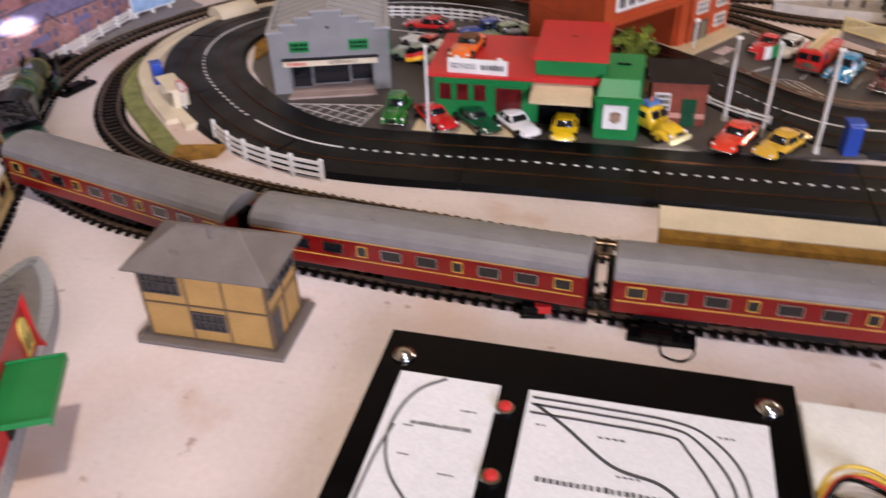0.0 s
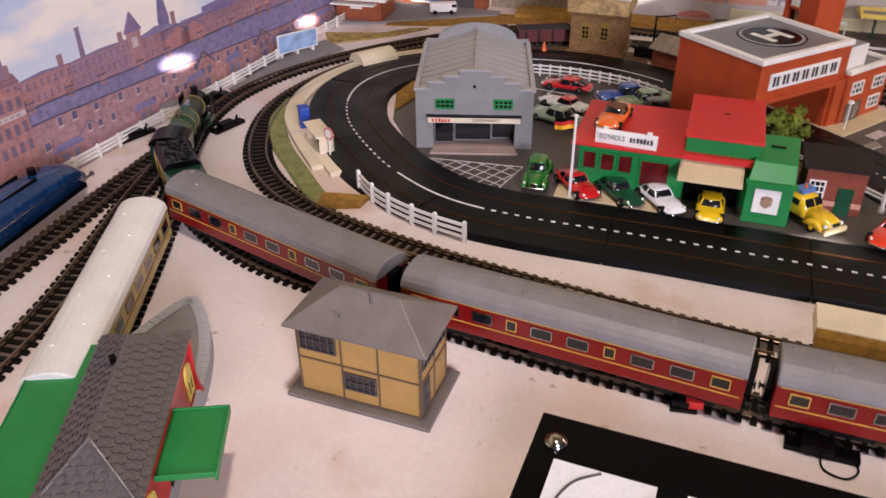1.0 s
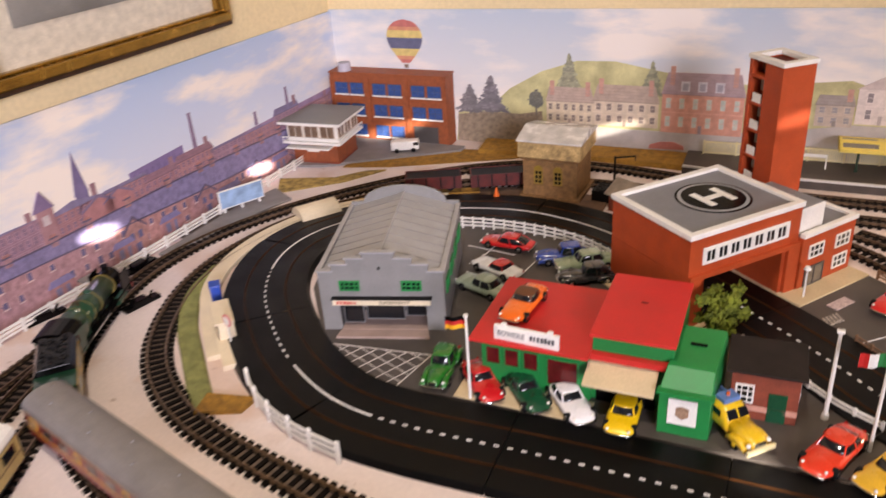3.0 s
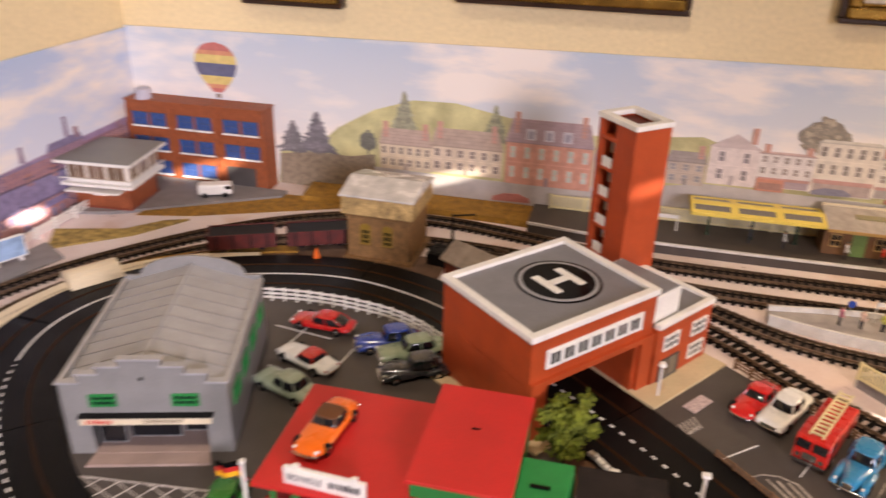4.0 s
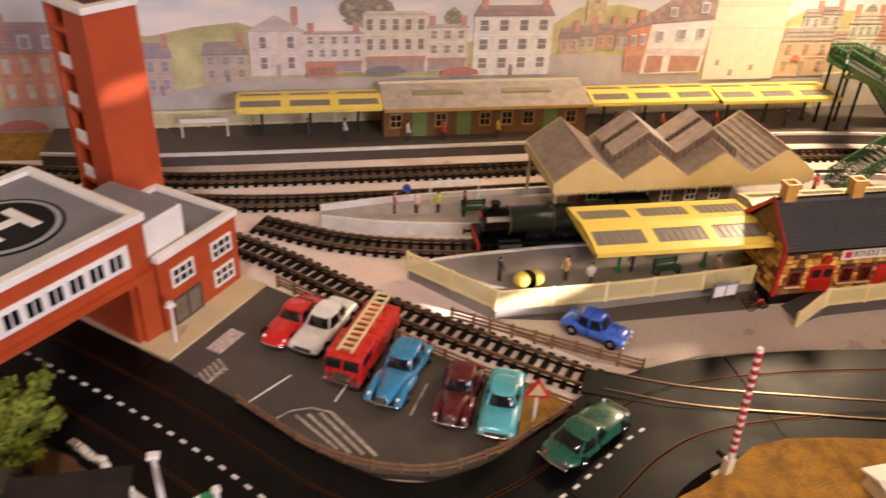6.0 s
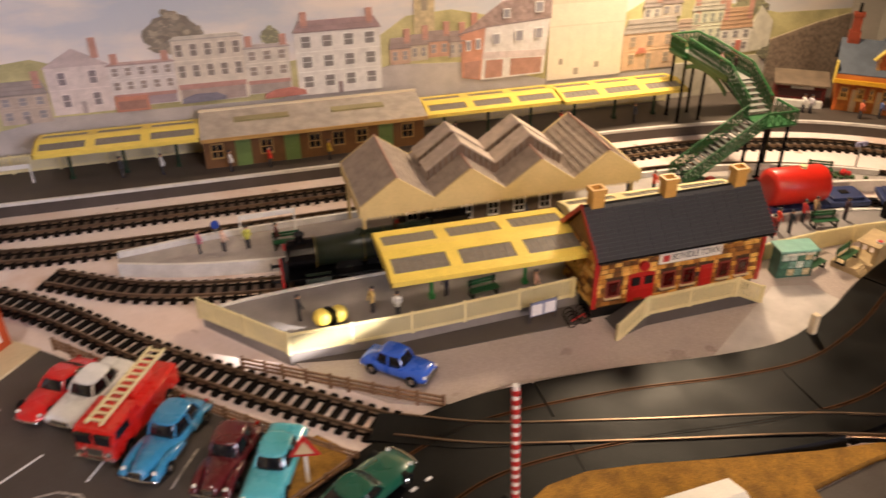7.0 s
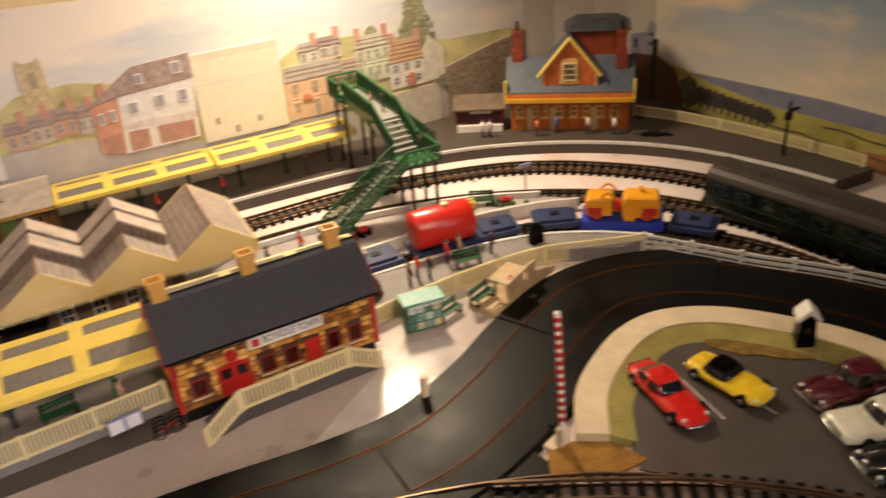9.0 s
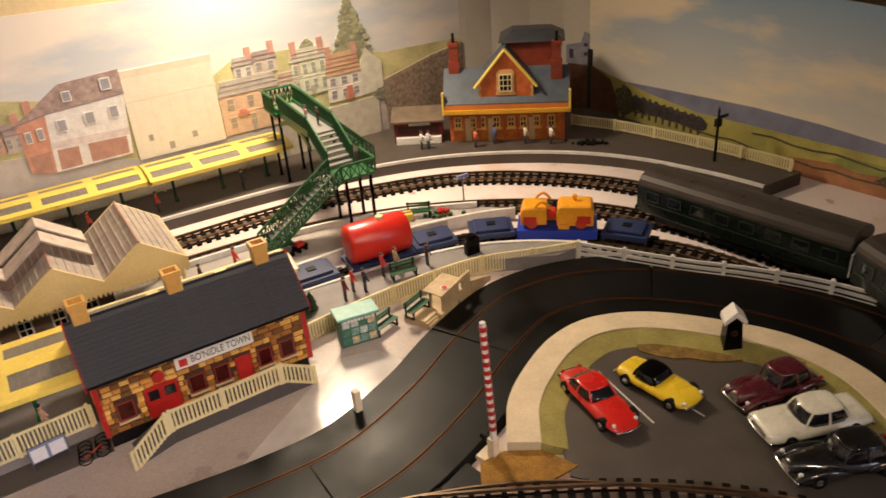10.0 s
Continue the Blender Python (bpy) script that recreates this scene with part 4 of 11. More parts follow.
def streamlined():
    th = thing("streamlined_locomotive", "blue streamlined model locomotive on a siding", "steam locomotive", (-0.448, 0.320, 0), 95.5)
    rings = []
    for x, w, zt in ((-0.085, 0.0165, 0.043), (-0.02, 0.0165, 0.0425), (0.03, 0.0162, 0.040), (0.055, 0.0158, 0.0375), (0.072, 0.0145, 0.031), (0.082, 0.012, 0.022), (0.086, 0.009, 0.015)):
        rings.append(arc_ring(x, w, 0.012, 0.012 + (zt - 0.012) * 0.62, zt))
    part("casing", Geo().loft(rings), BLUELOCO, th, "glossy blue streamlined casing", smooth=True)
    part("skirt", Geo().box(-0.085, 0.075, -0.0168, 0.0168, 0.0095, 0.0135), BLACK, th)
    part("lining", Geo().box(-0.085, 0.060, -0.0171, -0.0166, 0.0245, 0.0252).box(-0.085, 0.060, 0.0166, 0.0171, 0.0245, 0.0252), CHROME, th)
    part("chimney", Geo().rod((0.035, 0, 0.038), (0.035, 0, 0.0445), 0.0040, 0.0036, 12), BLACK, th)
    part("roof_edge", Geo().box(-0.085, 0.028, -0.0098, -0.0086, 0.0385, 0.0408).box(-0.085, 0.028, 0.0086, 0.0098, 0.0385, 0.0408), BLACK, th)
    part("whistle", Geo().rod((0.043, 0, 0.038), (0.043, 0, 0.0425), 0.0009), BRASS, th)
    for s in (-1, 1):
        F = face(-0.085, -0.0165, 0) if s < 0 else face(-0.06, 0.0165, 180)
        window(th, F, 0.006, 0.026, 0.008, 0.007, (0, 0), CHROME, GLASSD)
    for x in (-0.04, -0.012, 0.016, 0.05, 0.064):
        for y in (-0.0105, 0.0085):
            r = 0.0095 if x < 0.02 else 0.0055
            part("wheel", Geo().rod((x, y, 0.005 + r), (x, y + 0.002, 0.005 + r), r, sides=16), SOOTSHADE, th)
    for y in (-0.010, 0.010):
        part("buffer", Geo().rod((0.083, y, 0.0125), (0.092, y, 0.0125), 0.0013).rod((0.092, y, 0.0125), (0.093, y, 0.0125), 0.0027), CHROME, th)
    return th


streamlined()

# ---------------------------------------------------------------- yards and grass
g = Geo().prism([(-0.115, 0.512), (-0.05, 0.5195), (0.26, 0.5195), (0.33, 0.53), (0.30, 0.575), (0.235, 0.625), (0.075, 0.748), (0.0, 0.797), (-0.06, 0.820), (-0.11, 0.823), (-0.175, 0.808), (-0.225, 0.778), (-0.255, 0.738), (-0.262, 0.69), (-0.245, 0.64), (-0.205, 0.585), (-0.16, 0.535)], 0.0, 0.004)
solid("pavement", g, YARD, "dark grey card yard inside the slot road", "yard", "structure")
th = thing("flock_patch", "straw coloured flock patch beside the road bend", "scatter", kind="structure")
part("patch", Geo().prism([(-0.249, 0.655), (-0.238, 0.71), (-0.228, 0.755), (-0.262, 0.742), (-0.266, 0.70)], 0.003, 0.006), STRAW, th)
th = thing("hatched_bay", "white painted diamond hatching on the grey yard", "road marking", kind="structure")
BAY = [Vector(p) for p in ((-0.186, 0.556), (-0.152, 0.528), (-0.097, 0.506), (-0.084, 0.567))]


def clipped(p, d, poly):
    """The stretch of the line through p along d that lies inside a convex outline."""
    lo, hi = -1.0, 1.0
    for a, b in zip(poly, poly[1:] + poly[:1]):
        n = Vector((-(b - a).y, (b - a).x))
        den, num = n.dot(d), n.dot(a - p)
        if abs(den) < 1e-9:
            continue
        if den > 0:
            lo = max(lo, num / den)
        else:
            hi = min(hi, num / den)
    return (p + d * lo, p + d * hi) if hi - lo > 0.004 else None


def marking(a, b, w=0.0009):
    v = b - a
    part("marking", Geo().box(0, v.length, -w / 2, w / 2, 0.0036, 0.0044, 0, pose(a.x, a.y, 0, 0, 0, math.degrees(math.atan2(v.y, v.x)))), mat("faint_hatch_paint", rgb(196, 188, 180), 0.6, var=0.3, scale=400), th)


for ang in (62, -22):
    d = Vector((math.cos(math.radians(ang)), math.sin(math.radians(ang))))
    for k in range(-9, 10):
        ends = clipped(Vector((-0.132, 0.540)) + Vector((-d.y, d.x)) * k * 0.0112, d, BAY)
        if ends:
            marking(*ends, 0.0008)
for a, b in zip(BAY, BAY[1:] + BAY[:1]):
    marking(a, b, 0.0011)
for x, y, a in ((-0.102, 0.758, 80), (-0.05, 0.74, 80), (-0.10, 0.765, -8)):
    part("marking", Geo().box(-0.028, 0.028, -0.0006, 0.0006, 0.0035, 0.0045, 0, pose(x, y, 0, 0, 0, a)), ROADPAINT, th)
solid("forecourt", Geo().prism([(-0.045, 0.5205), (0.062, 0.5195), (0.062, 0.546), (-0.045, 0.546)], 0.0, 0.0048), BEIGE, "beige forecourt strip before the garage", "forecourt", "structure", bevel=0.0004)
# cream kerb and grass outside the left bend
kerb = curve_through([(-0.20, 0.888), (-0.27, 0.862), (-0.33, 0.812), (-0.362, 0.745), (-0.368, 0.675), (-0.350, 0.612), (-0.312, 0.560), (-0.262, 0.505)], 0.006)
solid("kerb", sweep(Geo(), kerb, bar(-0.009, 0.009, 0.0, 0.005)), CREAMCARD, "cream card kerb along the road bend", "kerb", "structure", bevel=0.0005)
grass = curve_through([(-0.372, 0.655), (-0.362, 0.600), (-0.330, 0.548), (-0.290, 0.505), (-0.250, 0.464), (-0.228, 0.446)], 0.006)
solid("grass_verge", sweep(Geo(), grass, [(-0.010, 0), (-0.008, 0.003), (0.0, 0.0042), (0.008, 0.003), (0.010, 0)]), GRASS, "green flock grass strip by the bus shelter", "grass", "structure")
solid("flock_patch", Geo().prism([(-0.235, 0.438), (-0.200, 0.452), (-0.198, 0.470), (-0.240, 0.462)], 0.0, 0.0044), STRAW, "straw coloured flock at the end of the verge", "scatter", "structure")
straw2 = curve_through([(-0.345, 0.80), (-0.30, 0.852), (-0.235, 0.895), (-0.17, 0.920)], 0.006)
solid("straw_verge", sweep(Geo(), straw2, [(-0.009, 0), (-0.007, 0.003), (0.007, 0.003), (0.009, 0)]), STRAW, "straw coloured flock between track and kerb", "scatter", "structure")


# ---------------------------------------------------------------- supermarket
STOREGREY = mat("store_grey_plastic", rgb(134, 132, 130), 0.45, var=0.08, scale=50, bump=0.1)
STOREROOF = mat("store_roof_plastic", rgb(160, 158, 158), 0.42, var=0.1, scale=60, bump=0.15)


def supermarket():
    th = thing("supermarket", "grey plastic model supermarket with stepped gable and pitched roof", "shop building", (-0.194, 0.5755, 0.004), 16.1)
    W, D, E = 0.1125, 0.146, 0.060
    part("side_wall", Geo().box(0.0, 0.003, 0.003, D, 0, E), STOREGREY, th)
    part("side_wall", Geo().box(W - 0.003, W, 0.003, D, 0, E), STOREGREY, th)
    M = pose(0, 0, 0, 90, 0, 0)
    arch = [(0.0, 0.0), (W, 0.0), (W, E + 0.003), (W - 0.012, E + 0.003)] + [(W / 2 + (W / 2 - 0.013) * math.cos(math.pi * i / 12), E + 0.003 + 0.018 * math.sin(math.pi * i / 12)) for i in range(13)] + [(0.012, E + 0.003), (0.0, E + 0.003)]
    part("back_gable", Geo().prism(arch, -D - 0.003, -D, 0, M), STOREGREY, th, "grey arched back gable", bevel=0.0004)
    step = [(0.0, E), (0.013, E), (0.013, E + 0.007), (0.027, E + 0.007), (0.027, E + 0.013), (0.042, E + 0.013), (0.042, E + 0.0185), (W - 0.042, E + 0.0185), (W - 0.042, E + 0.013), (W - 0.027, E + 0.013), (W - 0.027, E + 0.007), (W - 0.013, E + 0.007), (W - 0.013, E), (W, E)]
    out = [(0, 0.0), (0, E)] + step[1:-1] + [(W, E), (W, 0.0), (W - 0.017, 0.0), (W - 0.017, 0.028), (0.017, 0.028), (0.017, 0.0)]
    part("front_gable", Geo().prism([(x, z) for x, z in reversed(out)], -0.003, 0.0, 0, M), STOREGREY, th, "grey stepped gable front", bevel=0.0004)
    for (x0, z0), (x1, z1) in zip(step, step[1:]):
        if x1 > x0:
            part("coping", Geo().box(x0 - 0.0012, x1 + 0.0012, -0.0012, 0.0042, z0, z0 + 0.0016), STOREROOF, th)
    rise = 0.0155
    part("roof", Geo().loft([[Vector((0.0025, y, E - 0.002)), Vector((W / 2, y, E - 0.002 + rise)), Vector((W - 0.0025, y, E - 0.002)), Vector((W / 2, y, E - 0.006))] for y in (0.0032, D)]), STOREROOF, th, "light grey pitched roof")
    for i in range(1, 9):
        y = 0.004 + (D - 0.006) * i / 9
        for s in (0.0025, W - 0.0025):
            g = Geo().loft([[Vector((s, yy, E - 0.002)), Vector((W / 2, yy, E - 0.002 + rise)), Vector((W / 2, yy, E - 0.0015 + rise)), Vector((s, yy, E - 0.0015))] for yy in (y - 0.0004, y + 0.0004)])
            part("roof_joint", g, STOREGREY, th)
    part("ridge_cap", Geo().rod((W / 2, 0.003, E - 0.0018 + rise), (W / 2, D, E - 0.0018 + rise), 0.0016, sides=6), STOREROOF, th)
    for x in (-0.0016, W - 0.0030):
        part("gutter", Geo().box(x, x + 0.0046, 0.003, D, E - 0.003, E + 0.0006), STOREROOF, th, bevel=0.0004)
    F = face(0, 0, 0)
    for u in (0.019, 0.0745):
        window(th, F, u, 0.0415, 0.0185, 0.0100, (3, 1), GREENPL, GLASSD, 0.0016, label="green framed window")
    sg = text_plate(th, F @ pose(0, -0.004, 0), 0.036, 0.0290, W - 0.048, 0.0052, "SUPERMARKET", CREAMCARD, mat("worn_gold_ink", rgb(84, 64, 46), 0.6), "fascia_sign")
    part("awning_edge", Geo().box(0.011, W - 0.011, -0.0056, 0.0, 0.0346, 0.0356), SOOTSHADE, th)
    part("sign_backing", Geo().box(0.012, W - 0.012, -0.0045, 0.0, 0.0290, 0.0345), STOREGREY, th)
    part("sign_end", Geo().box(0.012, 0.036, -0.0050, -0.0040, 0.0290, 0.0342), CREAMCARD, sg)
    bars_text(sg, F @ pose(0, -0.0040, 0), 0.0155, 0.0300, 0.0185, 0.0034, 6, REDPL, "red_lettering")
    part("shop_floor", Geo().box(0.017, W - 0.017, -0.0020, 0.030, 0.0, 0.0024).prism([(0.014, -0.014), (W - 0.014, -0.014), (W - 0.017, 0.0), (0.017, 0.0)], 0.0, 0.0020), mat("pinkish_step", rgb(160, 138, 128), 0.6, var=0.1), th, "pinkish entrance floor")
    # entrance recess: its interior shade is put into black walls and ceiling
    part("recess_wall", Geo().box(0.0145, 0.0170, 0.003, 0.034, 0, 0.028).box(W - 0.0170, W - 0.0145, 0.003, 0.034, 0, 0.028).box(0.017, W - 0.017, 0.031, 0.034, 0, 0.028), SOOTSHADE, th)
    part("recess_ceiling", Geo().box(0.0145, W - 0.0145, 0.003, 0.034, 0.028, 0.030), SOOTSHADE, th)
    for u, w, y in ((0.0175, 0.019, 0.010), (0.0370, 0.036, 0.016), (0.0735, 0.0215, 0.022)):
        window(th, face(0, y, 0), u, 0.0025, w, 0.0255, (0, 0), STOREGREY, GLASSD, 0.0007, name="shop_window")
    for k in range(4):
        window(th, face(W, 0.015 + 0.033 * k, 90), 0.0, 0.030, 0.020, 0.014, (3, 1), GREENPL, GLASSD, 0.0014)
    part("vent", Geo().rod((W / 2 + 0.0, -0.001, 0.064), (W / 2, 0.001, 0.064), 0.0014), SOOTSHADE, th)


supermarket()


# ---------------------------------------------------------------- red and green garage
def garage():
    th = thing("garage", "red and green plastic model car showroom with flat roofs", "garage building", (0, 0, 0.004))
    x0, x1, y0, y1 = -0.030, 0.058, 0.548, 0.634
    part("shell", Geo().box(x0, x1, y0, y1, 0, 0.0445), GREENPL, th, bevel=0.0004)
    part("roof", Geo().box(x0 - 0.006, x1, y0 - 0.012, y1 + 0.004, 0.0445, 0.0470), REDPL, th, "flat red roof", bevel=0.0004)
    F = face(x0, y0, 0)
    for u, w in ((0.003, 0.0135), (0.0185, 0.0135), (0.034, 0.0135), (0.053, 0.026)):
        window(th, F, u, 0.018 if w < 0.02 else 0.008, w, 0.018 if w < 0.02 else 0.026, (0, 0), GREENPL, mat("red_showroom_glass", rgb(92, 26, 26), 0.15, var=0.3, scale=90), 0.0014, name="showroom_window")
    part("upper_shell", Geo().box(0.058, 0.1175, 0.552, 0.640, 0.0, 0.0600), GREENPL, th, bevel=0.0004)
    part("upper_roof", Geo().box(0.0565, 0.119, 0.546, 0.642, 0.0600, 0.0625), REDPL, th, "raised flat red roof", bevel=0.0004)
    part("roof_slot", Geo().box(0.085, 0.090, 0.600, 0.6015, 0.0624, 0.0628), BLACK, th)
    part("fascia", Geo().box(0.0555, 0.1185, 0.546, 0.552, 0.0400, 0.0450), REDPL, th)
    # flat black panel on the solid wall, coloured as the shade inside an opening
    part("doorway", Geo().box(0.062, 0.106, 0.5505, 0.5525, 0.0, 0.034), BLACK, th, "dark open garage doorway")
    g = Geo().add([(0.056, 0.5515, 0.039), (0.108, 0.5515, 0.039), (0.108, 0.526, 0.031), (0.056, 0.526, 0.031), (0.056, 0.5515, 0.0375), (0.108, 0.5515, 0.0375), (0.108, 0.526, 0.029), (0.056, 0.526, 0.029)], [(0, 1, 2, 3), (7, 6, 5, 4), (0, 4, 5, 1), (1, 5, 6, 2), (2, 6, 7, 3), (3, 7, 4, 0)])
    part("canopy", g, BEIGE, th, "beige sloping canopy", bevel=0.0004)
    # green sign tower
    t = part("sign_tower", Geo().loft([[Vector(q) for q in r] for r in (((0.111, 0.528, 0), (0.147, 0.528, 0), (0.152, 0.600, 0), (0.116, 0.600, 0)), ((0.111, 0.531, 0.036), (0.147, 0.531, 0.036), (0.152, 0.600, 0.036), (0.116, 0.600, 0.036)), ((0.114, 0.545, 0.048), (0.147, 0.545, 0.048), (0.150, 0.598, 0.050), (0.118, 0.598, 0.050)))]), GREENPL, th, "green tapered sign tower", bevel=0.0006)
    part("tower_slot", Geo().box(0.126, 0.138, 0.573, 0.5755, 0.0485, 0.0502), BLACK, t)
    part("ledge", Geo().box(0.1095, 0.149, 0.5265, 0.534, 0.0350, 0.0368), GREENPL, t)
    F = face(0.111, 0.528, 0) @ pose(0, 0, 0, -4.8, 0, 0)
    p = part("poster", Geo().box(0.007, 0.027, -0.0012, 0.0, 0.010, 0.0305, 0, F), WHITE, t, "white poster with a plain shield")
    part("shield", Geo().prism([(0.0125, 0.024), (0.0125, 0.0175), (0.017, 0.0145), (0.0215, 0.0175), (0.0215, 0.024), (0.017, 0.0255)], 0.0012, 0.0016, 0, F @ pose(0, 0, 0, 90, 0, 0)), mat("faded_shield", rgb(150, 120, 96), 0.6, var=0.3, scale=300), p)
    # roof sign
    s = thing("roof_sign", "white raised roof sign on the garage", "sign", (-0.0165, 0.5415, 0.051), -3)
    part("board", Geo().box(0, 0.052, 0.0, 0.003, 0.0, 0.0125).box(0.006, 0.010, 0.0, 0.003, 0.0125, 0.0150).box(0.043, 0.047, 0.0, 0.003, 0.0125, 0.0150), WHITE, s, bevel=0.0003)
    text_plate(s, face(0.0, 0.0, 0), 0.0025, 0.003, 0.024, 0.0078, "BO'NIDLE", WHITE, INK)
    bars_text(s, face(0.0, 0.0009, 0), 0.029, 0.0045, 0.020, 0.0050, 7, INK)


garage()


# ---------------------------------------------------------------- fire station over the road
def fire_station():
    th = thing("fire_station", "orange brick model fire station bridging the road with a helipad roof", "fire station", (0.115, 0.669, 0.0), 52.8)
    Q, D = pose(0, 0.0045, 0, 0, 0, -4.3), 0.106
    part("side_block", Geo().box(0, 0.018, 0, D, 0, 0.0500, 0, Q), BRICKO, th, "orange brick end wall")
    part("side_block", Geo().box(0.108, 0.126, 0, D, 0, 0.0500, 0, Q), BRICKO, th)
    part("upper_storey", Geo().box(0, 0.126, 0, D, 0.0500, 0.0890, 0, Q), BRICKO, th, bevel=0.0004)
    for x0, x1, y0, y1 in ((-0.0015, 0.1275, -0.0015, 0.005), (-0.0015, 0.1275, D - 0.005, D + 0.0015), (-0.0015, 0.005, 0.005, D - 0.005), (0.121, 0.1275, 0.005, D - 0.005)):
        part("parapet", Geo().box(x0, x1, y0, y1, 0.0885, 0.0935, 0, Q), WHITE, th, "white roof parapet", bevel=0.0005)
    part("roof_deck", Geo().box(0.004, 0.122, 0.004, D - 0.004, 0.0880, 0.0905, 0, Q), PADGREY, th, "grey helipad deck")
    c = (0.0763, 0.0530)
    ring = lambda r: [(c[0] + r * math.cos(2 * math.pi * i / 40), c[1] + r * math.sin(2 * math.pi * i / 40)) for i in range(40)]
    part("pad_disc", Geo().prism(ring(0.034), 0.0905, 0.0909), BLACK, th)
    part("pad_ring", Geo().prism(ring(0.0318), 0.0905, 0.0911), mat("pad_grey", rgb(150, 149, 150), 0.5, var=0.1), th)
    part("pad_disc", Geo().prism(ring(0.0285), 0.0905, 0.0913), BLACK, th)
    M = pose(c[0], c[1], 0, 0, 0, -4)
    part("pad_letter", Geo().box(-0.0155, -0.0085, -0.015, 0.015, 0.0905, 0.0916, 0, M).box(0.0085, 0.0155, -0.015, 0.015, 0.0905, 0.0916, 0, M).box(-0.009, 0.009, -0.0035, 0.0035, 0.0905, 0.0916, 0, M), WHITE, th, "white painted helipad letter")
    F = Q @ face(0.018, 0, 0)
    part("window_band", Geo().box(-0.004, 0.094, -0.0010, 0.0, 0.0620, 0.0780, 0, F), WHITE, th)
    for k in range(7):
        window(th, F @ pose(0, -0.0008, 0, 0, 0, 0), -0.002 + k * 0.0134, 0.0640, 0.0115, 0.0125, (1, 0), WHITE, GLASSD, 0.0012)
    part("lintel", Geo().box(0.0, 0.126, -0.0035, 0.0, 0.0500, 0.0545, 0, Q), BRICKO, th)
    part("corner_buttress", Geo().box(0.0, 0.012, -0.0035, 0.0, 0.0, 0.0500, 0, Q), BRICKO, th)
    part("corner_buttress", Geo().box(0.112, 0.126, -0.0035, 0.0, 0.0, 0.0500, 0, Q), BRICKO, th)
    # annex
    part("annex", Geo().box(0.1262, 0.200, -0.010, 0.062, 0.0055, 0.058), BRICKO, th, bevel=0.0004)
    g = Geo()
    for x0, x1, y0, y1 in ((0.1262, 0.2015, -0.0115, -0.006), (0.1262, 0.2015, 0.058, 0.0635), (0.196, 0.2015, -0.006, 0.058)):
        g.box(x0, x1, y0, y1, 0.0575, 0.0620)
    part("annex_parapet", g, WHITE, th, bevel=0.0005)
    part("annex_roof", Geo().box(0.1265, 0.197, -0.007, 0.059, 0.0575, 0.0592), PADGREY, th)
    part("stair_head", Geo().box(0.1262, 0.160, -0.003, 0.058, 0.0592, 0.0830), WHITE, th, "white stair head with a grey lid", bevel=0.0004)
    part("stair_lid", Geo().box(0.1275, 0.1588, -0.0016, 0.0566, 0.0828, 0.0836), PADGREY, th)
    F = face(0.1262, -0.010, 0)
    for u, z in ((0.010, 0.034), (0.047, 0.034), (0.047, 0.012)):
        window(th, F, u, z, 0.020, 0.014, (2, 1), WHITE, GLASSD, 0.0016)
    window(th, F, 0.008, 0.0055, 0.026, 0.020, (1, 0), GREYDK, mat("garage_glass", rgb(110, 98, 84), 0.2, var=0.3, scale=90), 0.001)
    F = face(0.200, -0.010, 90)
    for u, z in ((0.010, 0.034), (0.040, 0.034), (0.010, 0.012), (0.040, 0.012)):
        window(th, F, u, z, 0.018, 0.014, (2, 1), WHITE, GLASSD, 0.0016)
    # hose tower, turned a little against the hall: solid walls and a stack of open stages at one corner
    T = pose(0.194, 0.0875, 0, 0, 0, -12)
    X0, X1, Y0, Y1, H = -0.0185, 0.0185, -0.0240, 0.0240, 0.190
    for x0, x1, y0, y1 in ((X0, X1, Y0, Y0 + 0.004), (X0, X1, Y1 - 0.004, Y1), (X1 - 0.004, X1, Y0 + 0.004, Y1 - 0.004), (X0, X0 + 0.004, Y0 + 0.004, 0.001)):
        part("tower_wall", Geo().box(x0, x1, y0, y1, 0.0, H, 0, T), BRICKO, th, "tall orange hose tower wall")
    # core in a darkened brick tone, for the shade within the open stages
    part("tower_core", Geo().box(X0 + 0.012, X1 - 0.004, Y0 + 0.004, Y1 - 0.004, 0.0, H - 0.003, 0, T), mat("shaded_brick", rgb(96, 36, 22), 0.6, var=0.2, scale=80), th)
    for k in range(7):
        z = 0.010 + k * 0.027
        part("tower_floor", Geo().box(X0 - 0.0005, X0 + 0.012, 0.001, Y1 - 0.004, z, z + 0.0026, 0, T), BRICKO, th)
        if k < 6:
            part("stage_panel", Geo().box(X0 + 0.0004, X0 + 0.0014, 0.004, Y1 - 0.008, z + 0.0026, z + 0.0115, 0, T), WHITE, th, "white panel low in the open stage")
            window(th, T @ face(X0 + 0.0119, Y1 - 0.005, -90), 0.001, z + 0.012, 0.014, 0.014, (0, 0), WHITE, mat("frosted", rgb(214, 212, 208), 0.3, var=0.1), 0.0010)
    g = Geo()
    for x0, x1, y0, y1 in ((X0 - 0.0015, X1 + 0.0015, Y0 - 0.0015, Y0 + 0.006), (X0 - 0.0015, X1 + 0.0015, Y1 - 0.006, Y1 + 0.0015), (X0 - 0.0015, X0 + 0.006, Y0 + 0.006, Y1 - 0.006), (X1 - 0.006, X1 + 0.0015, Y0 + 0.006, Y1 - 0.006)):
        g.box(x0, x1, y0, y1, H - 0.001, H + 0.0035, 0, T)
    part("tower_parapet", g, WHITE, th, bevel=0.0005)
    part("plinth", Geo().box(0.106, 0.203, -0.031, 0.115, 0.0, 0.0055), BEIGE, th, "cream plinth", bevel=0.0005)
